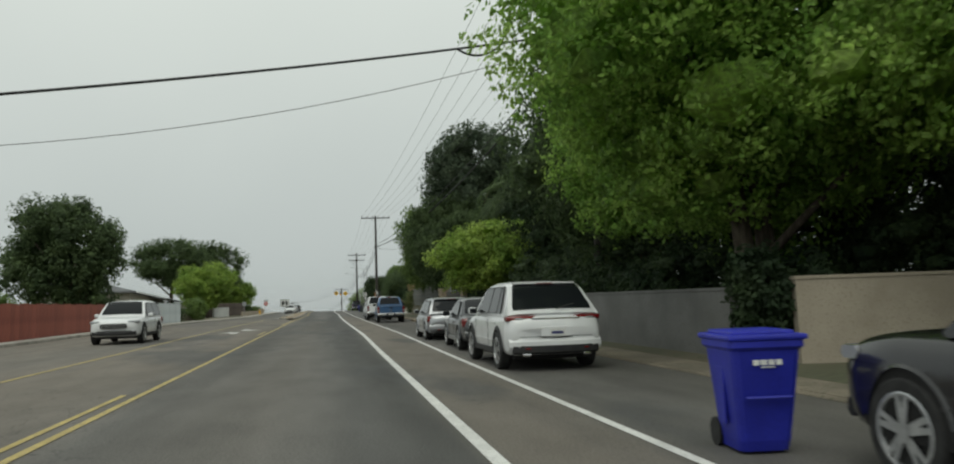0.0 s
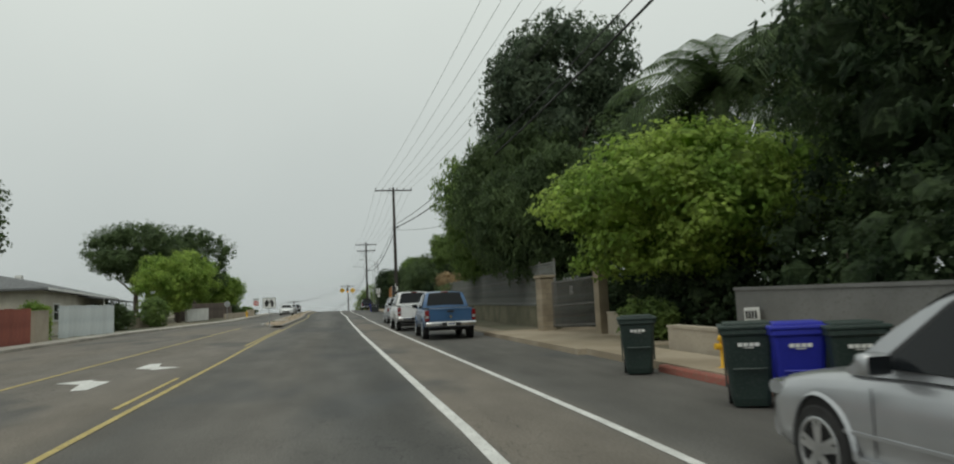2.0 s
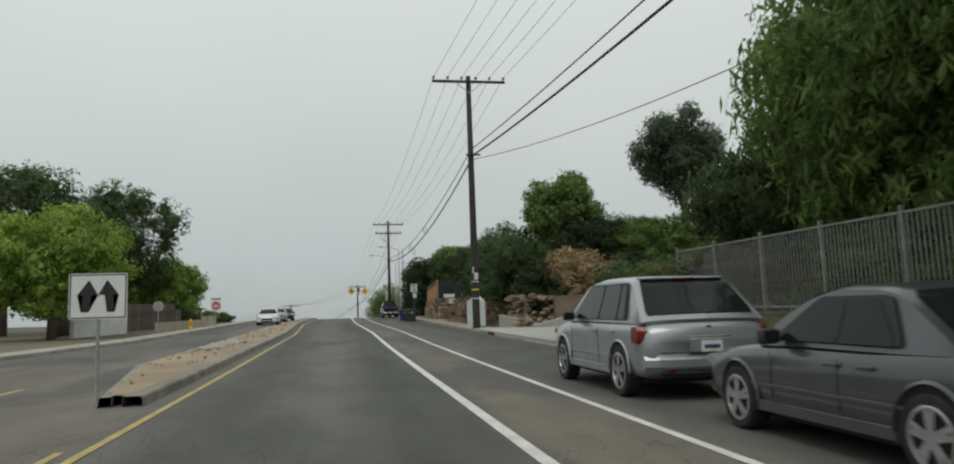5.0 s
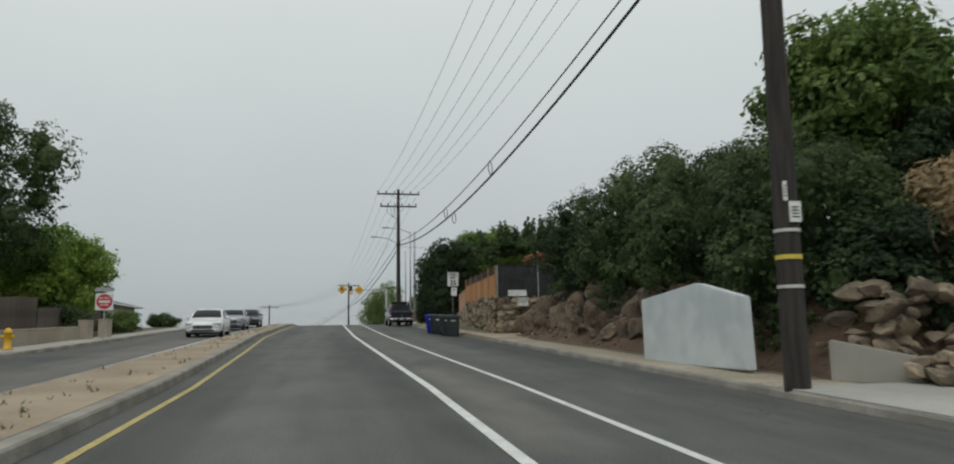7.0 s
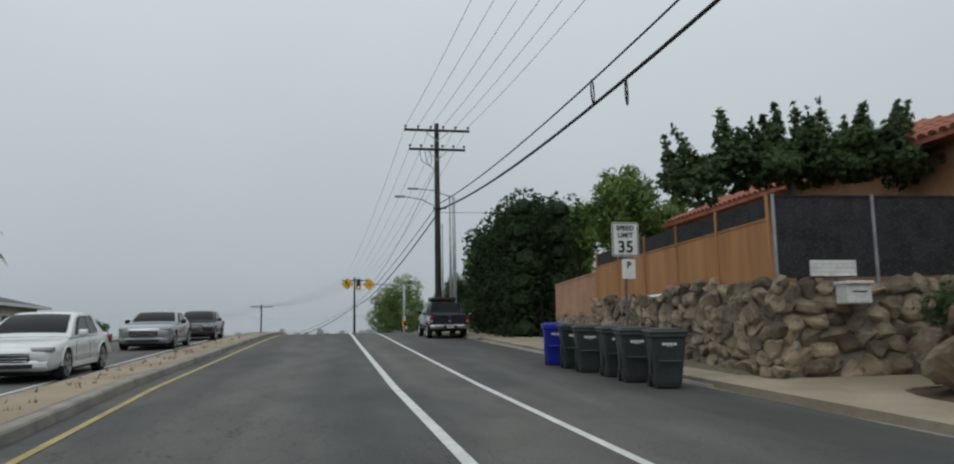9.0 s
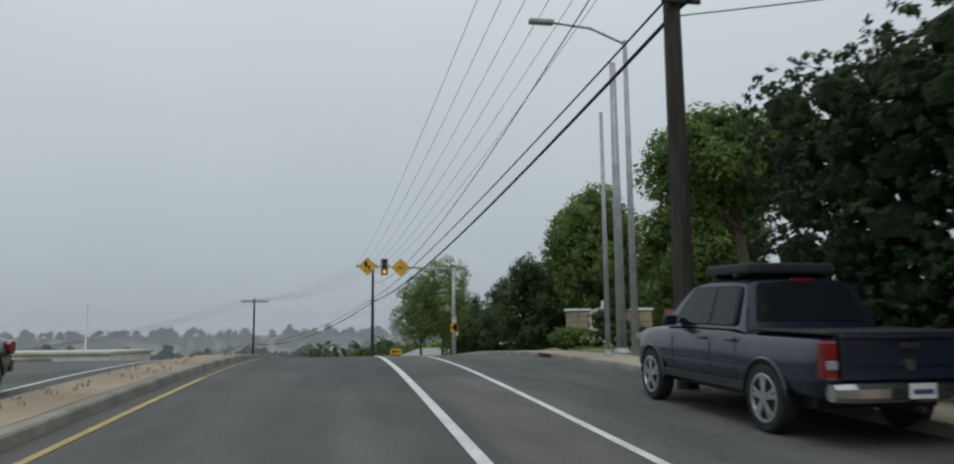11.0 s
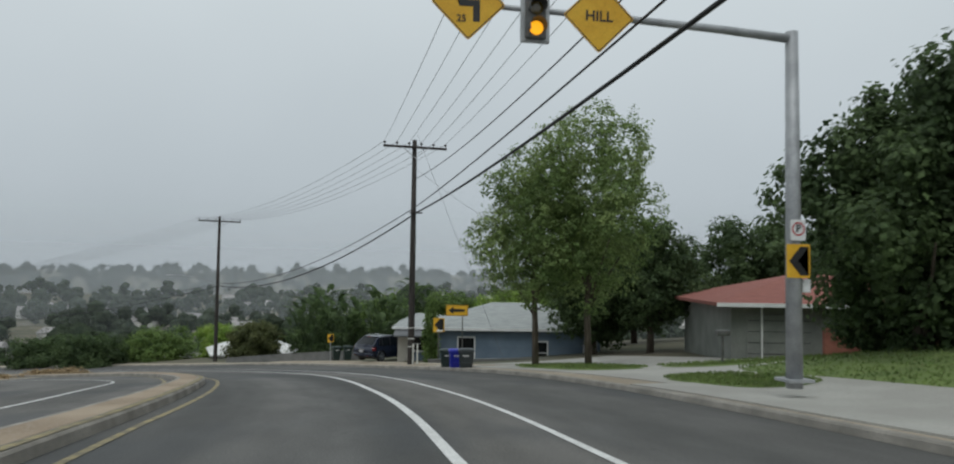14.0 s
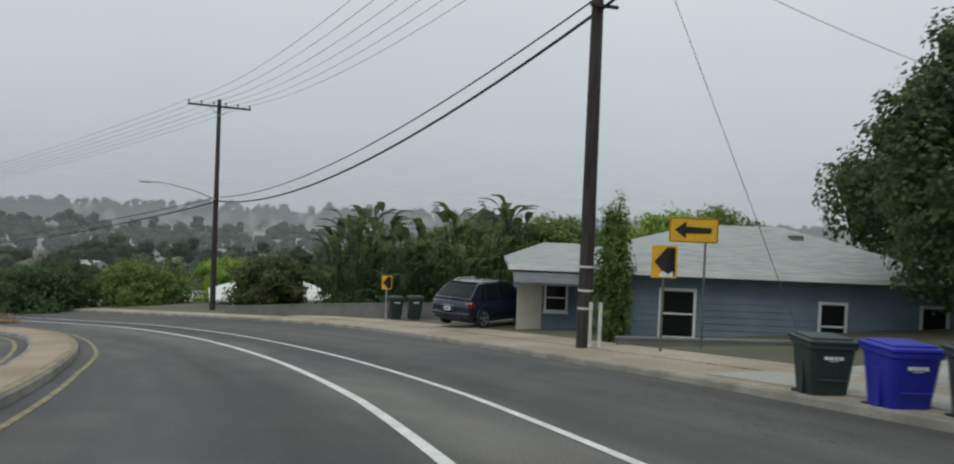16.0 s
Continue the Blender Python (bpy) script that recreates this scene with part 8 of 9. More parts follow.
def sign_post(parent, h, x=0.0, r=0.03, mat=None):
    bm = bmesh.new()
    tube(bm, [(x, 0.045, -0.3), (x, 0.045, h)], r, 8)
    part("post", bm, mat or M["galvanised"], parent)


ARROW = [(-0.5, 0), (-0.2, 0.22), (-0.24, 0.09), (0.46, 0.07), (0.46, -0.07), (-0.24, -0.09), (-0.2, -0.22)]
CHEV = [(-0.30, 0.0), (0.06, 0.42), (0.32, 0.42), (-0.02, 0.0), (0.32, -0.42), (0.06, -0.42)]


def scaled(pts, k, x=0.0, z=0.0):
    return [(x + a * k, z + b * k) for a, b in pts]


# speed limit
t = thing("speed_limit_sign", pose(6.16, 141.25, 4.6, 0, 0.6, -4), "white speed limit sign on a thin post at the stone wall", "road sign")
sign_post(t, 3.1, mat=M["iron"])
p = plate(t, 0.61, 0.76, 0, 2.78, M["sign_white"], M["sign_black"])
lettering("SPEED", p, 0, 3.03, 0.15, M["sign_black"])
lettering("LIMIT", p, 0, 2.87, 0.15, M["sign_black"])
lettering("35", p, 0, 2.6, 0.36, M["sign_black"])
p = plate(t, 0.3, 0.44, 0.06, 2.12, M["sign_white"], None)
lettering("P", p, 0.06, 2.2, 0.2, M["sign_black"])
# median sign
t = thing("keep_right_sign", pose(-4.5, 84.9, 2.7, 0, 0, 0), "white sign with two black arrows on the median nose", "road sign")
sign_post(t, 1.7)
p = plate(t, 0.9, 0.75, 0, 1.42, M["sign_white"], M["sign_black"])
UPARROW = [(-0.06, -0.26), (0.06, -0.26), (0.1, 0.02), (0.2, 0.02), (0.06, 0.27), (-0.12, 0.02), (-0.03, 0.02)]
flat_shape(p, [(a - 0.2, b + 1.42) for a, b in UPARROW], M["sign_black"])
flat_shape(p, [(0.2 - a, b + 1.42) for a, b in UPARROW][::-1], M["sign_black"])
# no entry and stop across the road
t = thing("do_not_enter_sign", pose(-10.4, 138.0, 4.4, 0, 0, 3), "red and white do not enter sign on a post", "road sign")
sign_post(t, 2.2)
p = plate(t, 0.76, 0.76, 0, 1.75, M["sign_white"], None)
flat_shape(p, [(0.34 * math.cos(a), 1.75 + 0.34 * math.sin(a)) for a in (2 * math.pi * k / 28 for k in range(28))], M["sign_red"])
flat_shape(p, [(-0.24, 1.70), (0.24, 1.70), (0.24, 1.80), (-0.24, 1.80)], M["sign_white"], -0.008)
lettering("DO NOT", p, 0, 1.91, 0.12, M["sign_white"], -0.009)
lettering("ENTER", p, 0, 1.6, 0.12, M["sign_white"], -0.009)
p = plate(t, 0.8, 0.18, 0, 2.3, M["sign_back"], None)
t = thing("stop_sign", pose(-13.0, 129.2, 4.1, 0, 0, 190), "back of a grey octagonal sign on a post", "road sign")
sign_post(t, 2.0)
bm = bmesh.new()
tube(bm, [(0, 0.0, 1.75), (0, 0.015, 1.75)], 0.38, 8)
part("sign_plate", bm, M["sign_back"], t)
# hydrant
def fire_hydrant(m, label):
    t = thing("fire_hydrant", m, label, "fire hydrant")
    bm = bmesh.new()
    tube(bm, [(0, 0, 0), (0, 0, 0.06), (0, 0, 0.08), (0, 0, 0.5), (0, 0, 0.53), (0, 0, 0.6), (0, 0, 0.7)], [0.17, 0.17, 0.11, 0.11, 0.15, 0.12, 0.04], 14)
    part("barrel", bm, M["sign_yellow"], t, smooth_faces=True)
    for sx in (-1, 1):
        bm = bmesh.new()
        tube(bm, [(0, 0, 0.42), (sx * 0.2, 0, 0.42)], 0.055, 10)
        part("nozzle", bm, M["sign_yellow"], t)


fire_hydrant(pose(-10.5, 127.4, 4.12), "yellow fire hydrant on the far pavement")
fire_hydrant(pose(*place(41.5, 5.25, 0.09)), "yellow fire hydrant on the pavement by the grey wall")

# signal mast over the crest
mast = thing("signal_mast", pose(7.98, 209.7, 4.55), "grey steel signal mast with yellow signs and a flashing light", "traffic signal")
bm = bmesh.new()
tube(bm, [(0, 0, -0.1), (0, 0, 3.2), (0, 0, 6.45)], [0.15, 0.135, 0.115], 14)
part("mast_pole", bm, M["galvanised"], mast, smooth_faces=True)
bm = bmesh.new()
box(bm, (0.5, 0.5, 0.06), (0, 0, 0.05), 0.01)
part("base_plate", bm, M["galvanised"], mast)
bm = bmesh.new()
tube(bm, [(0, 0, 6.32), (-1.5, -0.02, 6.4), (-3.6, -0.04, 6.47), (-6.5, -0.06, 6.52)], [0.085, 0.075, 0.06, 0.04], 10)
part("mast_arm", bm, M["galvanised"], mast, smooth_faces=True)
d1 = plate(mast, 0.92, 0.92, -6.1, 6.5, M["sign_yellow"], M["sign_black"], -0.16, 0.05, "diamond_sign", 45)
for pts in ([(0.08, -0.34), (0.2, -0.34), (0.2, 0.04), (-0.04, 0.04), (-0.04, 0.18), (0.04, 0.18), (-0.1, 0.4), (-0.24, 0.18), (-0.16, 0.18), (-0.16, -0.08), (0.08, -0.08)],):
    flat_shape(d1, [(-6.1 + a, 6.52 + b) for a, b in pts], M["sign_black"], -0.165)
lettering("25", d1, -6.22, 6.22, 0.17, M["sign_black"], -0.166)
d2 = plate(mast, 0.92, 0.92, -3.78, 6.42, M["sign_yellow"], M["sign_black"], -0.16, 0.05, "diamond_sign", 45)
lettering("HILL", d2, -3.78, 6.42, 0.26, M["sign_black"], -0.166)
bm = bmesh.new()
box(bm, (0.52, 0.05, 1.18), (-4.92, -0.1, 6.48), 0.03)
head = part("signal_head", bm, M["sign_back"], mast, "grey signal head with three lenses")
bm = bmesh.new()
box(bm, (0.36, 0.22, 1.06), (-4.92, -0.1, 6.48), 0.03)
part("housing", bm, M["iron"], head)
M["amber_lit"] = emitting("lit_amber_lens", (1.0, 0.42, 0.01), 1.0)
M["lens_dark"] = glossy("dark_lens", (0.10, 0.07, 0.012), 0.2)
for z, key in ((6.83, "lens_dark"), (6.48, "lens_dark"), (6.13, "amber_lit")):
    bm = bmesh.new()
    tube(bm, [(-4.92, -0.205, z), (-4.92, -0.225, z), (-4.92, -0.235, z)], [0.125, 0.12, 0.07], 18)
    part("lens", bm, M[key], head)
    bm = bmesh.new()
    vis = [(-4.92 + 0.15 * math.cos(a), z + 0.15 * math.sin(a)) for a in (math.pi * (k / 10 * 1.3 - 0.15) for k in range(11))]
    for q0, q1 in zip(vis, vis[1:]):
        bm.faces.new([bm.verts.new(v) for v in ((q0[0], -0.2, q0[1]), (q1[0], -0.2, q1[1]), (q1[0], -0.42, q1[1]), (q0[0], -0.42, q0[1]))])
    part("visor", bm, M["iron"], head)
cs = plate(mast, 0.46, 0.61, 0.0, 2.2, M["sign_yellow"], None, -0.16, 0.03, "chevron_sign")
flat_shape(cs, scaled(CHEV, 0.62, 0, 2.2), M["sign_black"], -0.165)
ps = plate(mast, 0.3, 0.38, 0.0, 2.76, M["sign_white"], None, -0.16, 0.03, "parking_sign")
lettering("P", ps, 0.0, 2.78, 0.2, M["sign_black"], -0.168)
bm = bmesh.new()
ring = [(0.125 * math.cos(a), 2.78 + 0.125 * math.sin(a)) for a in (2 * math.pi * k / 24 for k in range(24))]
rin = [(0.1 * math.cos(a), 2.78 + 0.1 * math.sin(a)) for a in (2 * math.pi * k / 24 for k in range(24))]
for k in range(24):
    bm.faces.new([bm.verts.new((q[0], -0.166, q[1])) for q in (ring[k], ring[(k + 1) % 24], rin[(k + 1) % 24], rin[k])])
part("red_ring", bm, M["sign_red"], ps)
bm = bmesh.new()
box(bm, (0.16, 0.14, 0.24), (0.22, 0, 1.75), 0.02)
part("control_box", bm, M["sign_white"], mast)

# bend signs
t = thing("arrow_sign", pose(6.25, 240.3, 1.45, 0, 0, -4), "large yellow arrow sign on a green post", "road sign")
sign_post(t, 3.2, 0.32, 0.03, M["iron"])
p = plate(t, 1.25, 0.62, 0, 2.95, M["sign_yellow"], M["sign_black"], 0, 0.04)
flat_shape(p, scaled(ARROW, 0.98, 0, 2.95), M["sign_black"])
t = thing("chevron_sign", pose(5.1, 239.2, 1.5, 0, 0, -4), "torn yellow chevron sign on a green post", "road sign")
sign_post(t, 2.5, 0, 0.03, M["iron"])
p = plate(t, 0.61, 0.76, 0, 2.15, M["sign_yellow"], None, 0, 0.03)
flat_shape(p, scaled(CHEV, 0.8, 0, 2.15), M["sign_black"])
flat_shape(p, [(-0.14, 1.86), (-0.02, 1.93), (0.1, 1.86), (0.2, 1.93), (0.22, 1.8), (-0.1, 1.79)], M["sign_white"], -0.008, "torn_patch")
t = thing("chevron_sign", pose(-0.95, 257.0, ground_z(-0.95, 257.0), 0, 0, 6), "small yellow chevron sign by the fence", "road sign")
sign_post(t, 2.0)
p = plate(t, 0.46, 0.61, 0, 1.75, M["sign_yellow"], None, 0, 0.03)
flat_shape(p, scaled(CHEV, 0.62, 0, 1.75), M["sign_black"])
t = thing("street_sign", pose(19.0, 205.4, 5.4, 0, 0, 20), "grey backs of two signs on a tall post", "road sign")
sign_post(t, 3.6)
plate(t, 0.5, 0.9, 0, 3.1, M["sign_back"], None, 0, 0.1)
plate(t, 0.3, 0.8, 0, 2.0, M["sign_white"], None, 0, 0.03)
t = thing("lamp_post", pose(7.55, 174.6, 5.85), "grey steel lamp post on the pavement", "lamp post")
bm = bmesh.new()
tube(bm, [(0, 0, -0.1), (0, 0, 4.0), (0, 0, 8.6)], [0.1, 0.085, 0.06], 12)
part("post", bm, M["galvanised"], t, smooth_faces=True)
bm = bmesh.new()
tube(bm, [(0, 0, 8.5), (-1.0, 0, 8.9), (-2.2, 0, 9.0)], 0.035, 8)
part("lamp_arm", bm, M["galvanised"], t)
bm = bmesh.new()
box(bm, (0.7, 0.25, 0.12), (-2.4, 0, 9.0), 0.04)
part("lamp_head", bm, M["galvanised"], t)

for x, y, r0, h, lb in ((8.3, 177.6, 0.15, 9.2, "thick smooth grey concrete street pole by the lawn"), (7.2, 175.75, 0.075, 7.0, "slim grey steel post on the pavement")):
    t = thing("street_pole", pose(x, y, 5.7), lb, "street pole")
    bm = bmesh.new()
    tube(bm, [(0, 0, -0.1), (0, 0, h * 0.5), (0, 0, h)], [r0, r0 * 0.85, r0 * 0.65], 14)
    part("post", bm, M["galvanised"], t, smooth_faces=True)
    bm = bmesh.new()
    tube(bm, [(0, 0, 0.0), (0, 0, 0.05), (0, 0, 0.18)], [r0 * 1.7, r0 * 1.7, r0 * 1.1], 14)
    part("base_collar", bm, M["galvanised"], t)
# monument sign, topiary and planting
M["green_letter"] = material("green_lettering", (0.012, 0.10, 0.05), (0.018, 0.13, 0.065), 4, 0.6, 0)
mon = thing("monument_sign", pose(10.05, 184.9, 5.85, 0, 0, -14), "tan block monument with a white arched sign and green lettering", "monument sign")
for x, w in ((-0.75, 0.95), (1.45, 1.5)):
    n = 6
    for k in range(n):
        for j in range(2 if w < 1.2 else 3):
            bw2 = w / (2 if w < 1.2 else 3)
            bm = bmesh.new()
            box(bm, (bw2 - 0.012, 0.5, 0.215), (x - w / 2 + (j + 0.5) * bw2, 0.3, 0.12 + k * 0.225), 0.01)
            part("block", bm, M["stone_pillar"], mon)
    bm = bmesh.new()
    box(bm, (w + 0.12, 0.62, 0.09), (x, 0.3, 1.41), 0.012)
    part("cap", bm, M["white_trim"], mon)
arch = [(-0.58, 0.55), (0.58, 0.55), (0.58, 1.2)] + [(0.58 * math.cos(a), 1.2 + 0.3 * math.sin(a)) for a in (math.pi * k / 12 for k in range(1, 12))] + [(-0.58, 1.2)]
for k, mt, y, sc in ((0, M["white_trim"], -0.05, 1.0),):
    bm = bmesh.new()
    f = [bm.verts.new((0.28 + px, y, pz)) for px, pz in arch]
    b = [bm.verts.new((0.28 + px, y + 0.07, pz)) for px, pz in arch]
    bm.faces.new(f)
    bm.faces.new(b[::-1])
    for i in range(len(arch)):
        bm.faces.new((f[i], b[i], b[(i + 1) % len(arch)], f[(i + 1) % len(arch)]))
    bmesh.ops.recalc_face_normals(bm, faces=bm.faces[:])
    face = part("sign_face", bm, mt, mon, "white arched sign face")
bm = bmesh.new()
box(bm, (0.2, 0.06, 0.34), (0.28, -0.02, 1.6), 0.06)
part("crest", bm, M["white_trim"], mon)
lettering("La Mesa", face, 0.28, 1.22, 0.17, M["sign_black"], -0.06)
lettering("Park View", face, 0.28, 1.02, 0.24, M["green_letter"], -0.06)
for z, w in ((0.82, 0.95), (0.66, 0.6)):
    bm = bmesh.new()
    box(bm, (w, 0.006, 0.07), (0.28, -0.055, z), 0.004)
    part("bar", bm, M["sign_black"], face)

top_t = thing("topiary", pose(9.9, 182.6, 5.85), "clipped spiral topiary juniper with flat tiers", "topiary")
bm = bmesh.new()
tube(bm, [(0, 0, -0.1), (0.05, 0, 1.0), (0, 0, 2.0)], [0.09, 0.07, 0.04], 8)
part("trunk", bm, M["bark"], top_t)
for k, (z, r) in enumerate(((0.35, 0.85), (0.8, 0.72), (1.2, 0.62), (1.55, 0.52), (1.9, 0.4))):
    crown = new("tier", leaf_cloud([((0.12 * math.cos(k * 2), 0.12 * math.sin(k * 2), z), (r, r, 0.2))], 2600, 0.06, 300 + k))
    crown.data.materials.append(M["leaf_dark"])
    crown.parent = top_t
    crown.rotation_euler = (0.12 * math.sin(k * 2), 0.16 * math.cos(k * 1.7), 0)
for i, (x, y, rx, h, mt) in enumerate(((8.55, 184.2, 0.75, 0.7, "leaf_mid"), (8.9, 183.9, 0.8, 0.7, "leaf_mid"), (9.6, 183.6, 0.7, 0.6, "leaf_bright"), (10.7, 182.4, 0.9, 0.8, "leaf_dark"), (8.6, 184.9, 0.6, 0.5, "leaf_dark"), (9.2, 185.4, 0.6, 0.55, "leaf_mid"))):
    bush("flower_bush", x, y, rx, rx, h, M[mt], "low leafy bush at the foot of the monument sign", 310 + i, 2600, 0.07, base=5.85)
M["petal"] = material("white_petals", (0.66, 0.64, 0.62), (0.78, 0.74, 0.74), 9, 0.8, 0)
bm = bmesh.new()
rng = random.Random(5)
for _ in range(70):
    x, y = rng.uniform(8.4, 10.6), rng.uniform(181.3, 182.4)
    c = Vector((x, y, 6.0 + rng.uniform(0, 0.2)))
    for k in range(2):
        a = rng.uniform(0, 6.28)
        u, v = Vector((math.cos(a), math.sin(a), rng.uniform(-.5, .5))) * 0.035, Vector((-math.sin(a), math.cos(a), rng.uniform(-.5, .5))) * 0.035
        bm.faces.new([bm.verts.new(c + q) for q in (u, v, -u, -v)])
tagged(link_mesh("white_flowers", bm, M["petal"]), "small white flowers in the border by the lawn", "flowers", kind="stuff")
for i, (x, y) in enumerate(((17.0, 196.8), (17.9, 197.4))):
    bush("cypress", x, y, 0.6, 0.6, 3.2, M["leaf_mid"], "narrow grey-green cypress behind the monument sign", 320 + i, 3500, 0.09, category="cypress", base=6.0)
M["drain"] = material("storm_drain", (0.02, 0.02, 0.02), (0.04, 0.04, 0.04), 4, 0.9, 0)
for s in (105.8, 178.6):
    t = thing("storm_drain", on_road(s, offset(RIGHT_KERB, s) - 0.02), "dark storm drain opening in the kerb", "storm drain")
    bm = bmesh.new()
    box(bm, (0.04, 1.3, 0.11), (0.0, 0, 0.07), 0.01)
    part("opening", bm, M["drain"], t)

# weeds, pebbles and a broken stone patch on the median
rng = random.Random(404)
bm = bmesh.new()
for _ in range(240):
    s = rng.uniform(86, 190)
    d = rng.uniform(offset(MEDIAN_L, s) + 0.2, offset(MEDIAN_R, s) - 0.35)
    p = place(s, d, 0.165)
    for k in range(4):
        a, h, w = rng.uniform(0, 6.28), rng.uniform(0.03, 0.12), 0.012
        q = p + Vector((rng.uniform(-0.06, 0.06), rng.uniform(-0.06, 0.06), 0))
        bm.faces.new([bm.verts.new(v) for v in (q + Vector((w * math.cos(a), w * math.sin(a), 0)), q - Vector((w * math.cos(a), w * math.sin(a), 0)), q + Vector((rng.uniform(-.06, .06), rng.uniform(-.06, .06), h)))])
tagged(link_mesh("median_weeds", bm, M["leaf_olive"]), "dry weeds growing in the median", "weeds", kind="stuff")
bm = bmesh.new()
for i in range(150):
    s = rng.uniform(98.5, 104.5)
    d = rng.uniform(offset(MEDIAN_L, s) + 0.3, offset(MEDIAN_R, s) - 0.9)
    k = rng.uniform(0.12, 0.34)
    rock(bm, place(s, d, 0.17), (k, k, 0.1), i, 1, 1)
tagged(link_mesh("median_cobbles", bm, M["concrete"]), "broken pale stones set in the median", "cobbles", kind="stuff")


# ---- beyond the bend: gardens, town, woods and hills ----
def paddle_clump(x, y, base, h, seed):
    """Tall stalks with long folded paddle leaves, fanned out from several stems."""
    r = random.Random(seed)
    t = thing("bird_of_paradise", pose(x, y, base), "leafy giant bird-of-paradise clump behind the fence", "plant", "tall leafy clumps behind the fence")
    for k in range(34):
        a, f = r.uniform(0, 6.28), r.uniform(0.25, 1.0)
        ox, oy = r.uniform(-1.0, 1.0), r.uniform(-0.8, 0.8)
        out, hz = r.uniform(0.3, 1.1), h * f
        ln, wd = r.uniform(1.3, 2.1), r.uniform(0.24, 0.36)
        ca, sa = math.cos(a), math.sin(a)
        bm = bmesh.new()
        tip0 = Vector((ox + out * ca, oy + out * sa, hz - ln * 0.45))
        tube(bm, [(ox, oy, max(0.0, hz - 2.8)), tuple(tip0)], [0.05, 0.025], 4)
        spine = [tip0 + Vector((ca * ln * 0.75 * u * (0.4 + 0.6 * u), sa * ln * 0.75 * u * (0.4 + 0.6 * u), ln * (0.95 * u - 0.55 * u * u))) for u in (i / 6 for i in range(7))]
        sd = Vector((-sa, ca, 0))
        for q in range(6):
            w0, w1 = (wd * math.sin(math.pi * (0.06 + 0.9 * g / 6)) ** 0.7 for g in (q, q + 1))
            for sg in (-1, 1):
                bm.faces.new([bm.verts.new(v) for v in (spine[q], spine[q + 1], spine[q + 1] + sd * sg * w1 + Vector((0, 0, w1 * 0.35)), spine[q] + sd * sg * w0 + Vector((0, 0, w0 * 0.35)))])
        part("leaf", bm, M["leaf_dark"], t)


for i, (x, y, h, reach) in enumerate(((-3.2, 263.0, 3.6, 2.4), (-1.2, 265.0, 4.2, 2.6), (0.8, 262.0, 3.8, 2.4), (2.6, 264.5, 4.6, 2.5), (-3.9, 267.5, 4.0, 2.5), (4.4, 261.5, 3.6, 2.2), (6.2, 263.5, 5.2, 2.2), (-0.2, 260.5, 2.6, 2.2), (3.4, 259.8, 2.8, 2.0), (-2.0, 268.5, 4.6, 2.4))):
    paddle_clump(x * 1.05 + 0.3, y + 5.0, -2.0, h + 2.9, 400 + i)
solid_wall("block_wall", (-10.4, 271.0, -2.6), (-5.0, 264.5, -1.6), 1.1, 0.2, M["grey_wall"], "grey block wall along the outside of the bend")
solid_wall("block_wall", (-5.0, 264.5, -1.6), (1.6, 257.6, -0.6), 1.1, 0.2, M["grey_wall"], "grey block wall beside the parked dark car")
bush("cypress", 5.1, 243.0, 0.5, 0.5, 5.0, M["leaf_mid"], "narrow upright cypress at the corner of the blue house", 420, 5200, 0.1, category="cypress", base=0.6)
for i, (x, y, rx, z0, z1, mt, g) in enumerate(((-20.0, 288.0, 4.5, 0.5, 6.0, "leaf_mid", -5.5), (-26.0, 284.0, 4.0, 0.5, 5.4, "leaf_dark", -5.5), (-9.0, 280.0, 3.4, 0.8, 5.4, "leaf_olive", -4.0), (-33.0, 292.0, 4.4, 0.4, 5.6, "leaf_dark", -6.5), (-14.0, 296.0, 4.0, 0.6, 6.4, "leaf_bright", -6.0), (4.0, 276.0, 4.0, 0.8, 7.6, "leaf_mid", -3.0), (10.0, 270.0, 3.6, 0.8, 7.4, "leaf_mid", -2.0), (-2.0, 283.0, 4.0, 0.8, 7.4, "leaf_dark", -4.5), (14.0, 262.0, 3.0, 0.6, 6.4, "leaf_bright", -0.6), (19.0, 268.0, 3.8, 0.6, 7.0, "leaf_mid", -1.0), (-42.0, 280.0, 4.0, 0.4, 5.0, "leaf_mid", -6.0))):
    tree("garden_tree", x, y, rx, rx, z0, z1, M[mt], "leafy garden tree below the bend", 430 + i, 9000, 0.22, 0.16, base=g, group="garden trees below the bend")
house("gabled_house", pose(-13.5, 284.0, -5.0, 0, 0, 12), 9, 8, 2.4, M["white_render"], M["white_render"], 1.5, "low house with a pale roof below the bend", 0.5, 0.4)
for i, (x, y, rx, ry, h) in enumerate(((-30.0, 268.0, 3.0, 1.4, 1.6), (-24.5, 270.5, 3.0, 1.4, 1.5), (-36.0, 266.0, 3.0, 1.4, 1.5))):
    bush("reddish_hedge", x, y, rx, ry, h, M["leaf_dry"], "low reddish-brown hedge across the road", 450 + i, 4500, 0.13, base=-3.6)
solid_wall("low_wall", (-40.0, 262.0, -3.6), (-20.0, 268.6, -3.4), 0.8, 0.3, M["tan_wall"], "low pale wall across the road")


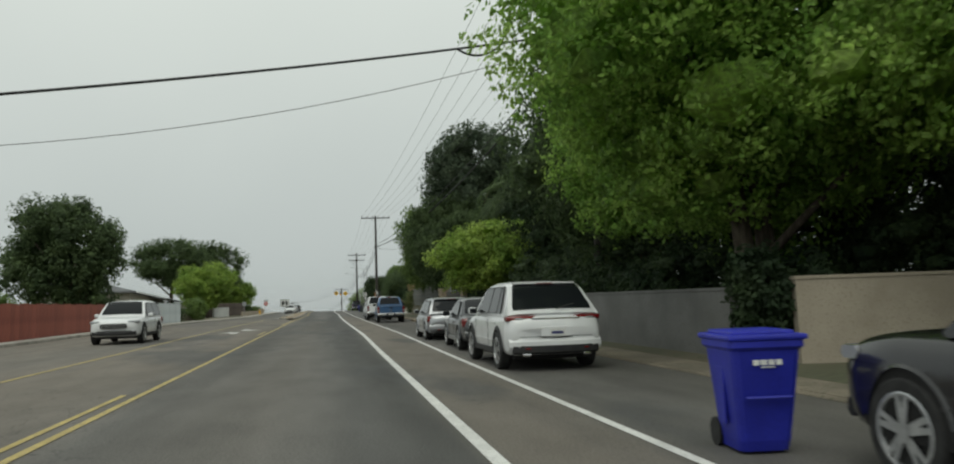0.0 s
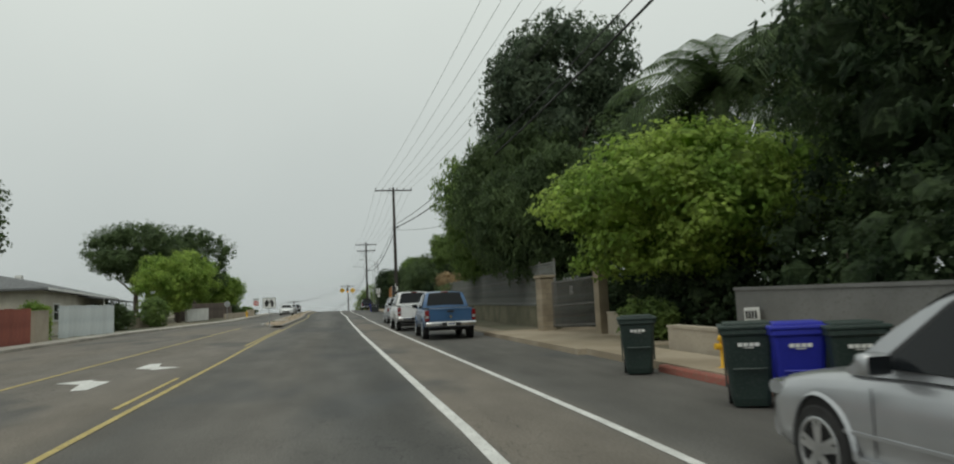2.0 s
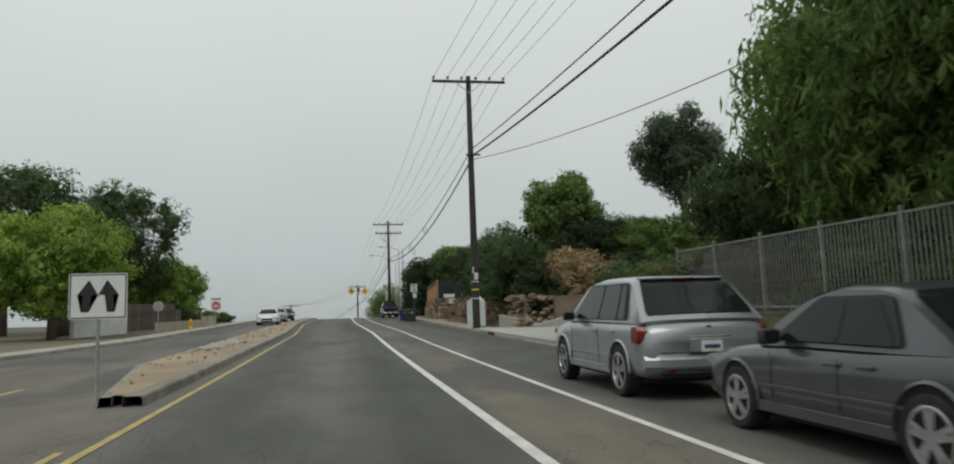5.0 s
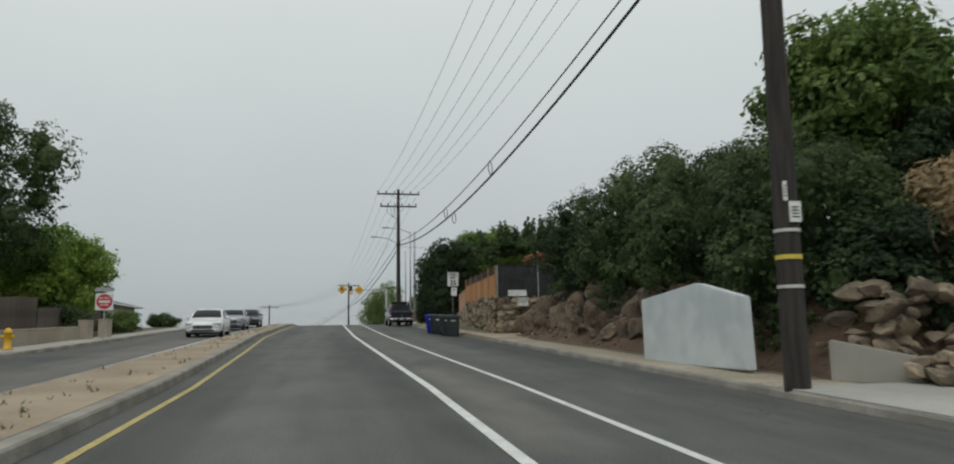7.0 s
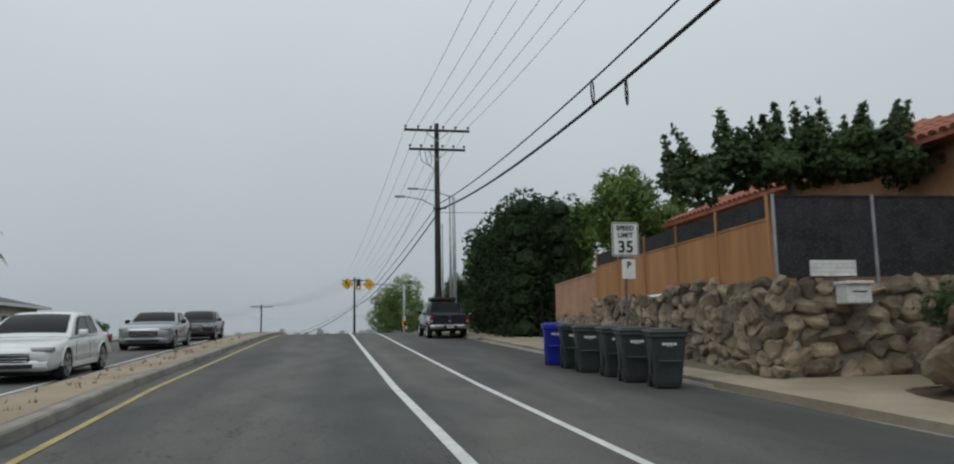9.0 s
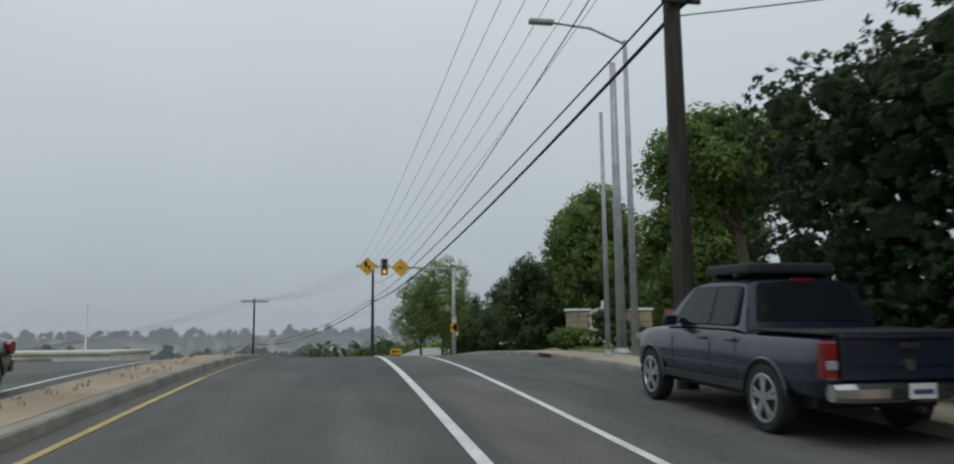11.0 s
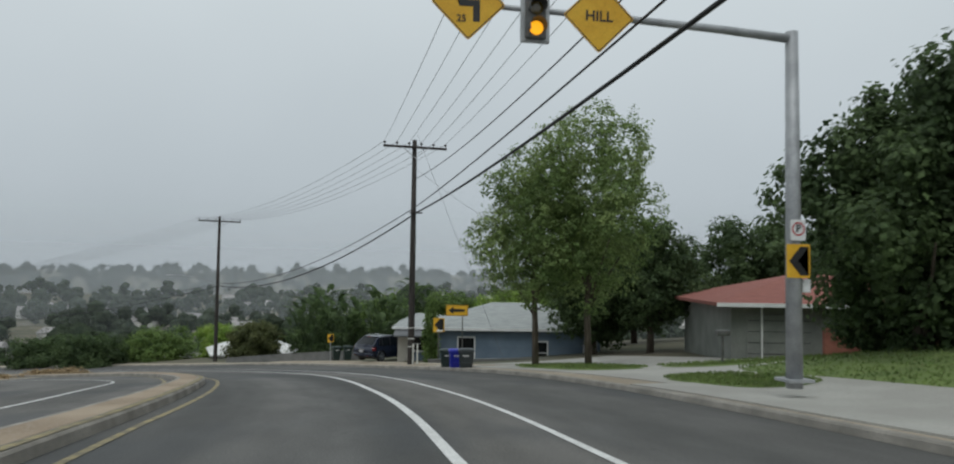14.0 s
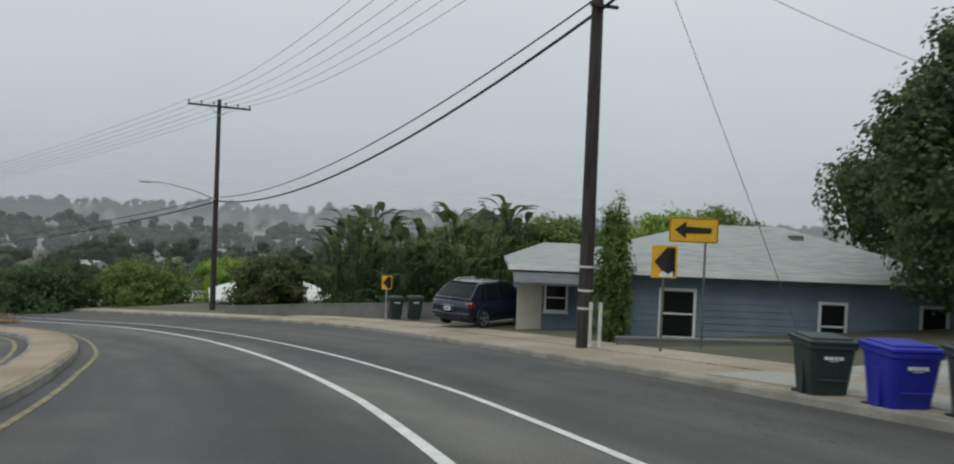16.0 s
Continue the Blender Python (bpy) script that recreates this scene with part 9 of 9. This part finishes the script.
def far_woods(name, seed, r0, r1, count, size, leaf, per, label, a0=-62, a1=34, mat="leaf_far"):
    """A belt of distant trees, an uneven scatter of small crowns."""
    r = random.Random(seed)
    lobes = []
    for _ in range(count):
        a, q = radians(r.uniform(a0, a1)), r.uniform(r0, r1)
        x, y = q * math.sin(a), 190 + q * math.cos(a)
        s, d = road_of(x, y)
        if abs(d + 3) < 22 and s < 330:
            continue
        g, k = ground_z(x, y), size * r.uniform(0.55, 1.3)
        tall = r.uniform(0.8, 1.5)
        for q in range(6 if r1 < 250 else 3):
            b, e = r.uniform(0, 6.28), r.uniform(0.15, 0.6) * k
            f = r.uniform(0.4, 0.62) * (1.0 if r1 < 250 else 1.25)
            lobes.append(((x + e * math.cos(b), y + e * math.sin(b), g + k * tall * r.uniform(0.35, 1.3)), (k * f, k * f, k * f * r.uniform(0.8, 1.2))))
    ob = new(name, leaf_cloud(lobes, per, leaf, seed, fuzz=0.08))
    ob.data.materials.append(M[mat])
    return tagged(ob, label, "woods", kind="stuff")


far_woods("far_woods", 501, 100, 190, 95, 3.8, 0.34, 80000, "belt of garden trees in the valley")
far_woods("far_woods", 502, 190, 380, 400, 4.2, 0.7, 62000, "scattered dark trees among houses in the valley")
far_woods("far_woods", 503, 380, 720, 800, 5.0, 1.2, 48000, "dense grey-green woods on the far slope")
far_woods("far_woods", 504, 720, 1250, 800, 6.5, 2.2, 26000, "hazy woods along the ridge")

M["far_wall"] = material("far_house_wall", (0.42, 0.41, 0.38), (0.58, 0.57, 0.54), 0.1, 0.9, 0, per_object=0.25)
M["far_roof"] = material("far_house_roof", (0.20, 0.19, 0.185), (0.36, 0.34, 0.325), 0.1, 0.9, 0, per_object=0.3)


def far_house(x, y, w, dp, h, turn):
    g = ground_z(x, y)
    t = thing("distant_house", pose(x, y, g, 0, 0, turn), "small pale house in the valley among trees", "house", "houses in the valley")
    bm = bmesh.new()
    box(bm, (w, dp, h + 2), (0, 0, h / 2 - 1), 0)
    part("wall", bm, M["far_wall"], t)
    bm = bmesh.new()
    v = [bm.verts.new(p) for p in ((-w / 2 - 0.4, -dp / 2 - 0.4, h), (w / 2 + 0.4, -dp / 2 - 0.4, h), (w / 2 + 0.4, dp / 2 + 0.4, h), (-w / 2 - 0.4, dp / 2 + 0.4, h), (-w / 2, 0, h + dp * 0.22), (w / 2, 0, h + dp * 0.22))]
    for f in ((0, 1, 5, 4), (2, 3, 4, 5), (1, 2, 5), (3, 0, 4), (3, 2, 1, 0)):
        bm.faces.new([v[k] for k in f])
    part("roof", bm, M["far_roof"], t)
    for k in (-0.25, 0.25):
        bm = bmesh.new()
        box(bm, (w * 0.16, 0.06, h * 0.4), (w * k, -dp / 2 - 0.02, h * 0.55), 0)
        part("window", bm, M["glass"], t)


rng = random.Random(77)
for _ in range(85):
    a, q = radians(rng.uniform(-58, 24)), rng.uniform(130, 620)
    x, y = q * math.sin(a), 190 + q * math.cos(a)
    s, d = road_of(x, y)
    if abs(d + 3) < 30 and s < 330:
        continue
    far_house(x, y, rng.uniform(9, 20), rng.uniform(7, 10), rng.uniform(2.6, 4.5), rng.uniform(-30, 30))


# translucent pale sheets stand in for the haze over the valley
def haze_sheet(radius, top, alpha, seed):
    m = bpy.data.materials.new("valley_haze_sheet")
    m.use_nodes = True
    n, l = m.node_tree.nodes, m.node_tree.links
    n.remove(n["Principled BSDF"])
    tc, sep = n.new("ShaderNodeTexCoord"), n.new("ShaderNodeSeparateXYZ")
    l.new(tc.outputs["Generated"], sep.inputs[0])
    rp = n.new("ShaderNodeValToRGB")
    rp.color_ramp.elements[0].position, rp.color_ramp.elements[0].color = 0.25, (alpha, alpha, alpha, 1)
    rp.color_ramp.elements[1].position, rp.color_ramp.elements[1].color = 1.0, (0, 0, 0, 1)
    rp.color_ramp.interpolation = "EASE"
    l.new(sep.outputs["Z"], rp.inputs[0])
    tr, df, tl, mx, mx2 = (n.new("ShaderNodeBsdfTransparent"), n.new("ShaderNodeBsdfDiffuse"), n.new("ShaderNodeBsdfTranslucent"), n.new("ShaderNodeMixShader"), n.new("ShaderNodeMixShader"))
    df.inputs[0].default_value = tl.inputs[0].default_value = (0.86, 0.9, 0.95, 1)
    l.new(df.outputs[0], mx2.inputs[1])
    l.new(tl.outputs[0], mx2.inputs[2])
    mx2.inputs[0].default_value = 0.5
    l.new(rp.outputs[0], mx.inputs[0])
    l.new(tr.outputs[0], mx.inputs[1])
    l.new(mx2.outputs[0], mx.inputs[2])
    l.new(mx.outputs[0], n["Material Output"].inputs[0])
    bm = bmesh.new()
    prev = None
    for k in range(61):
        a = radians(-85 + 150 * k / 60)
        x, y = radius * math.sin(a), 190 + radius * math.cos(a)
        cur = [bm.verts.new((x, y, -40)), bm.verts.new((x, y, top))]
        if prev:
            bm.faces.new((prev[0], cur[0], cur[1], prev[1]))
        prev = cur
    structure(link_mesh("backdrop_mist", bm, m), "translucent pale sheet standing in for haze over the valley", "mist")


haze_sheet(185, 30, 0.07, 1)
haze_sheet(370, 48, 0.18, 2)
haze_sheet(700, 90, 0.38, 3)
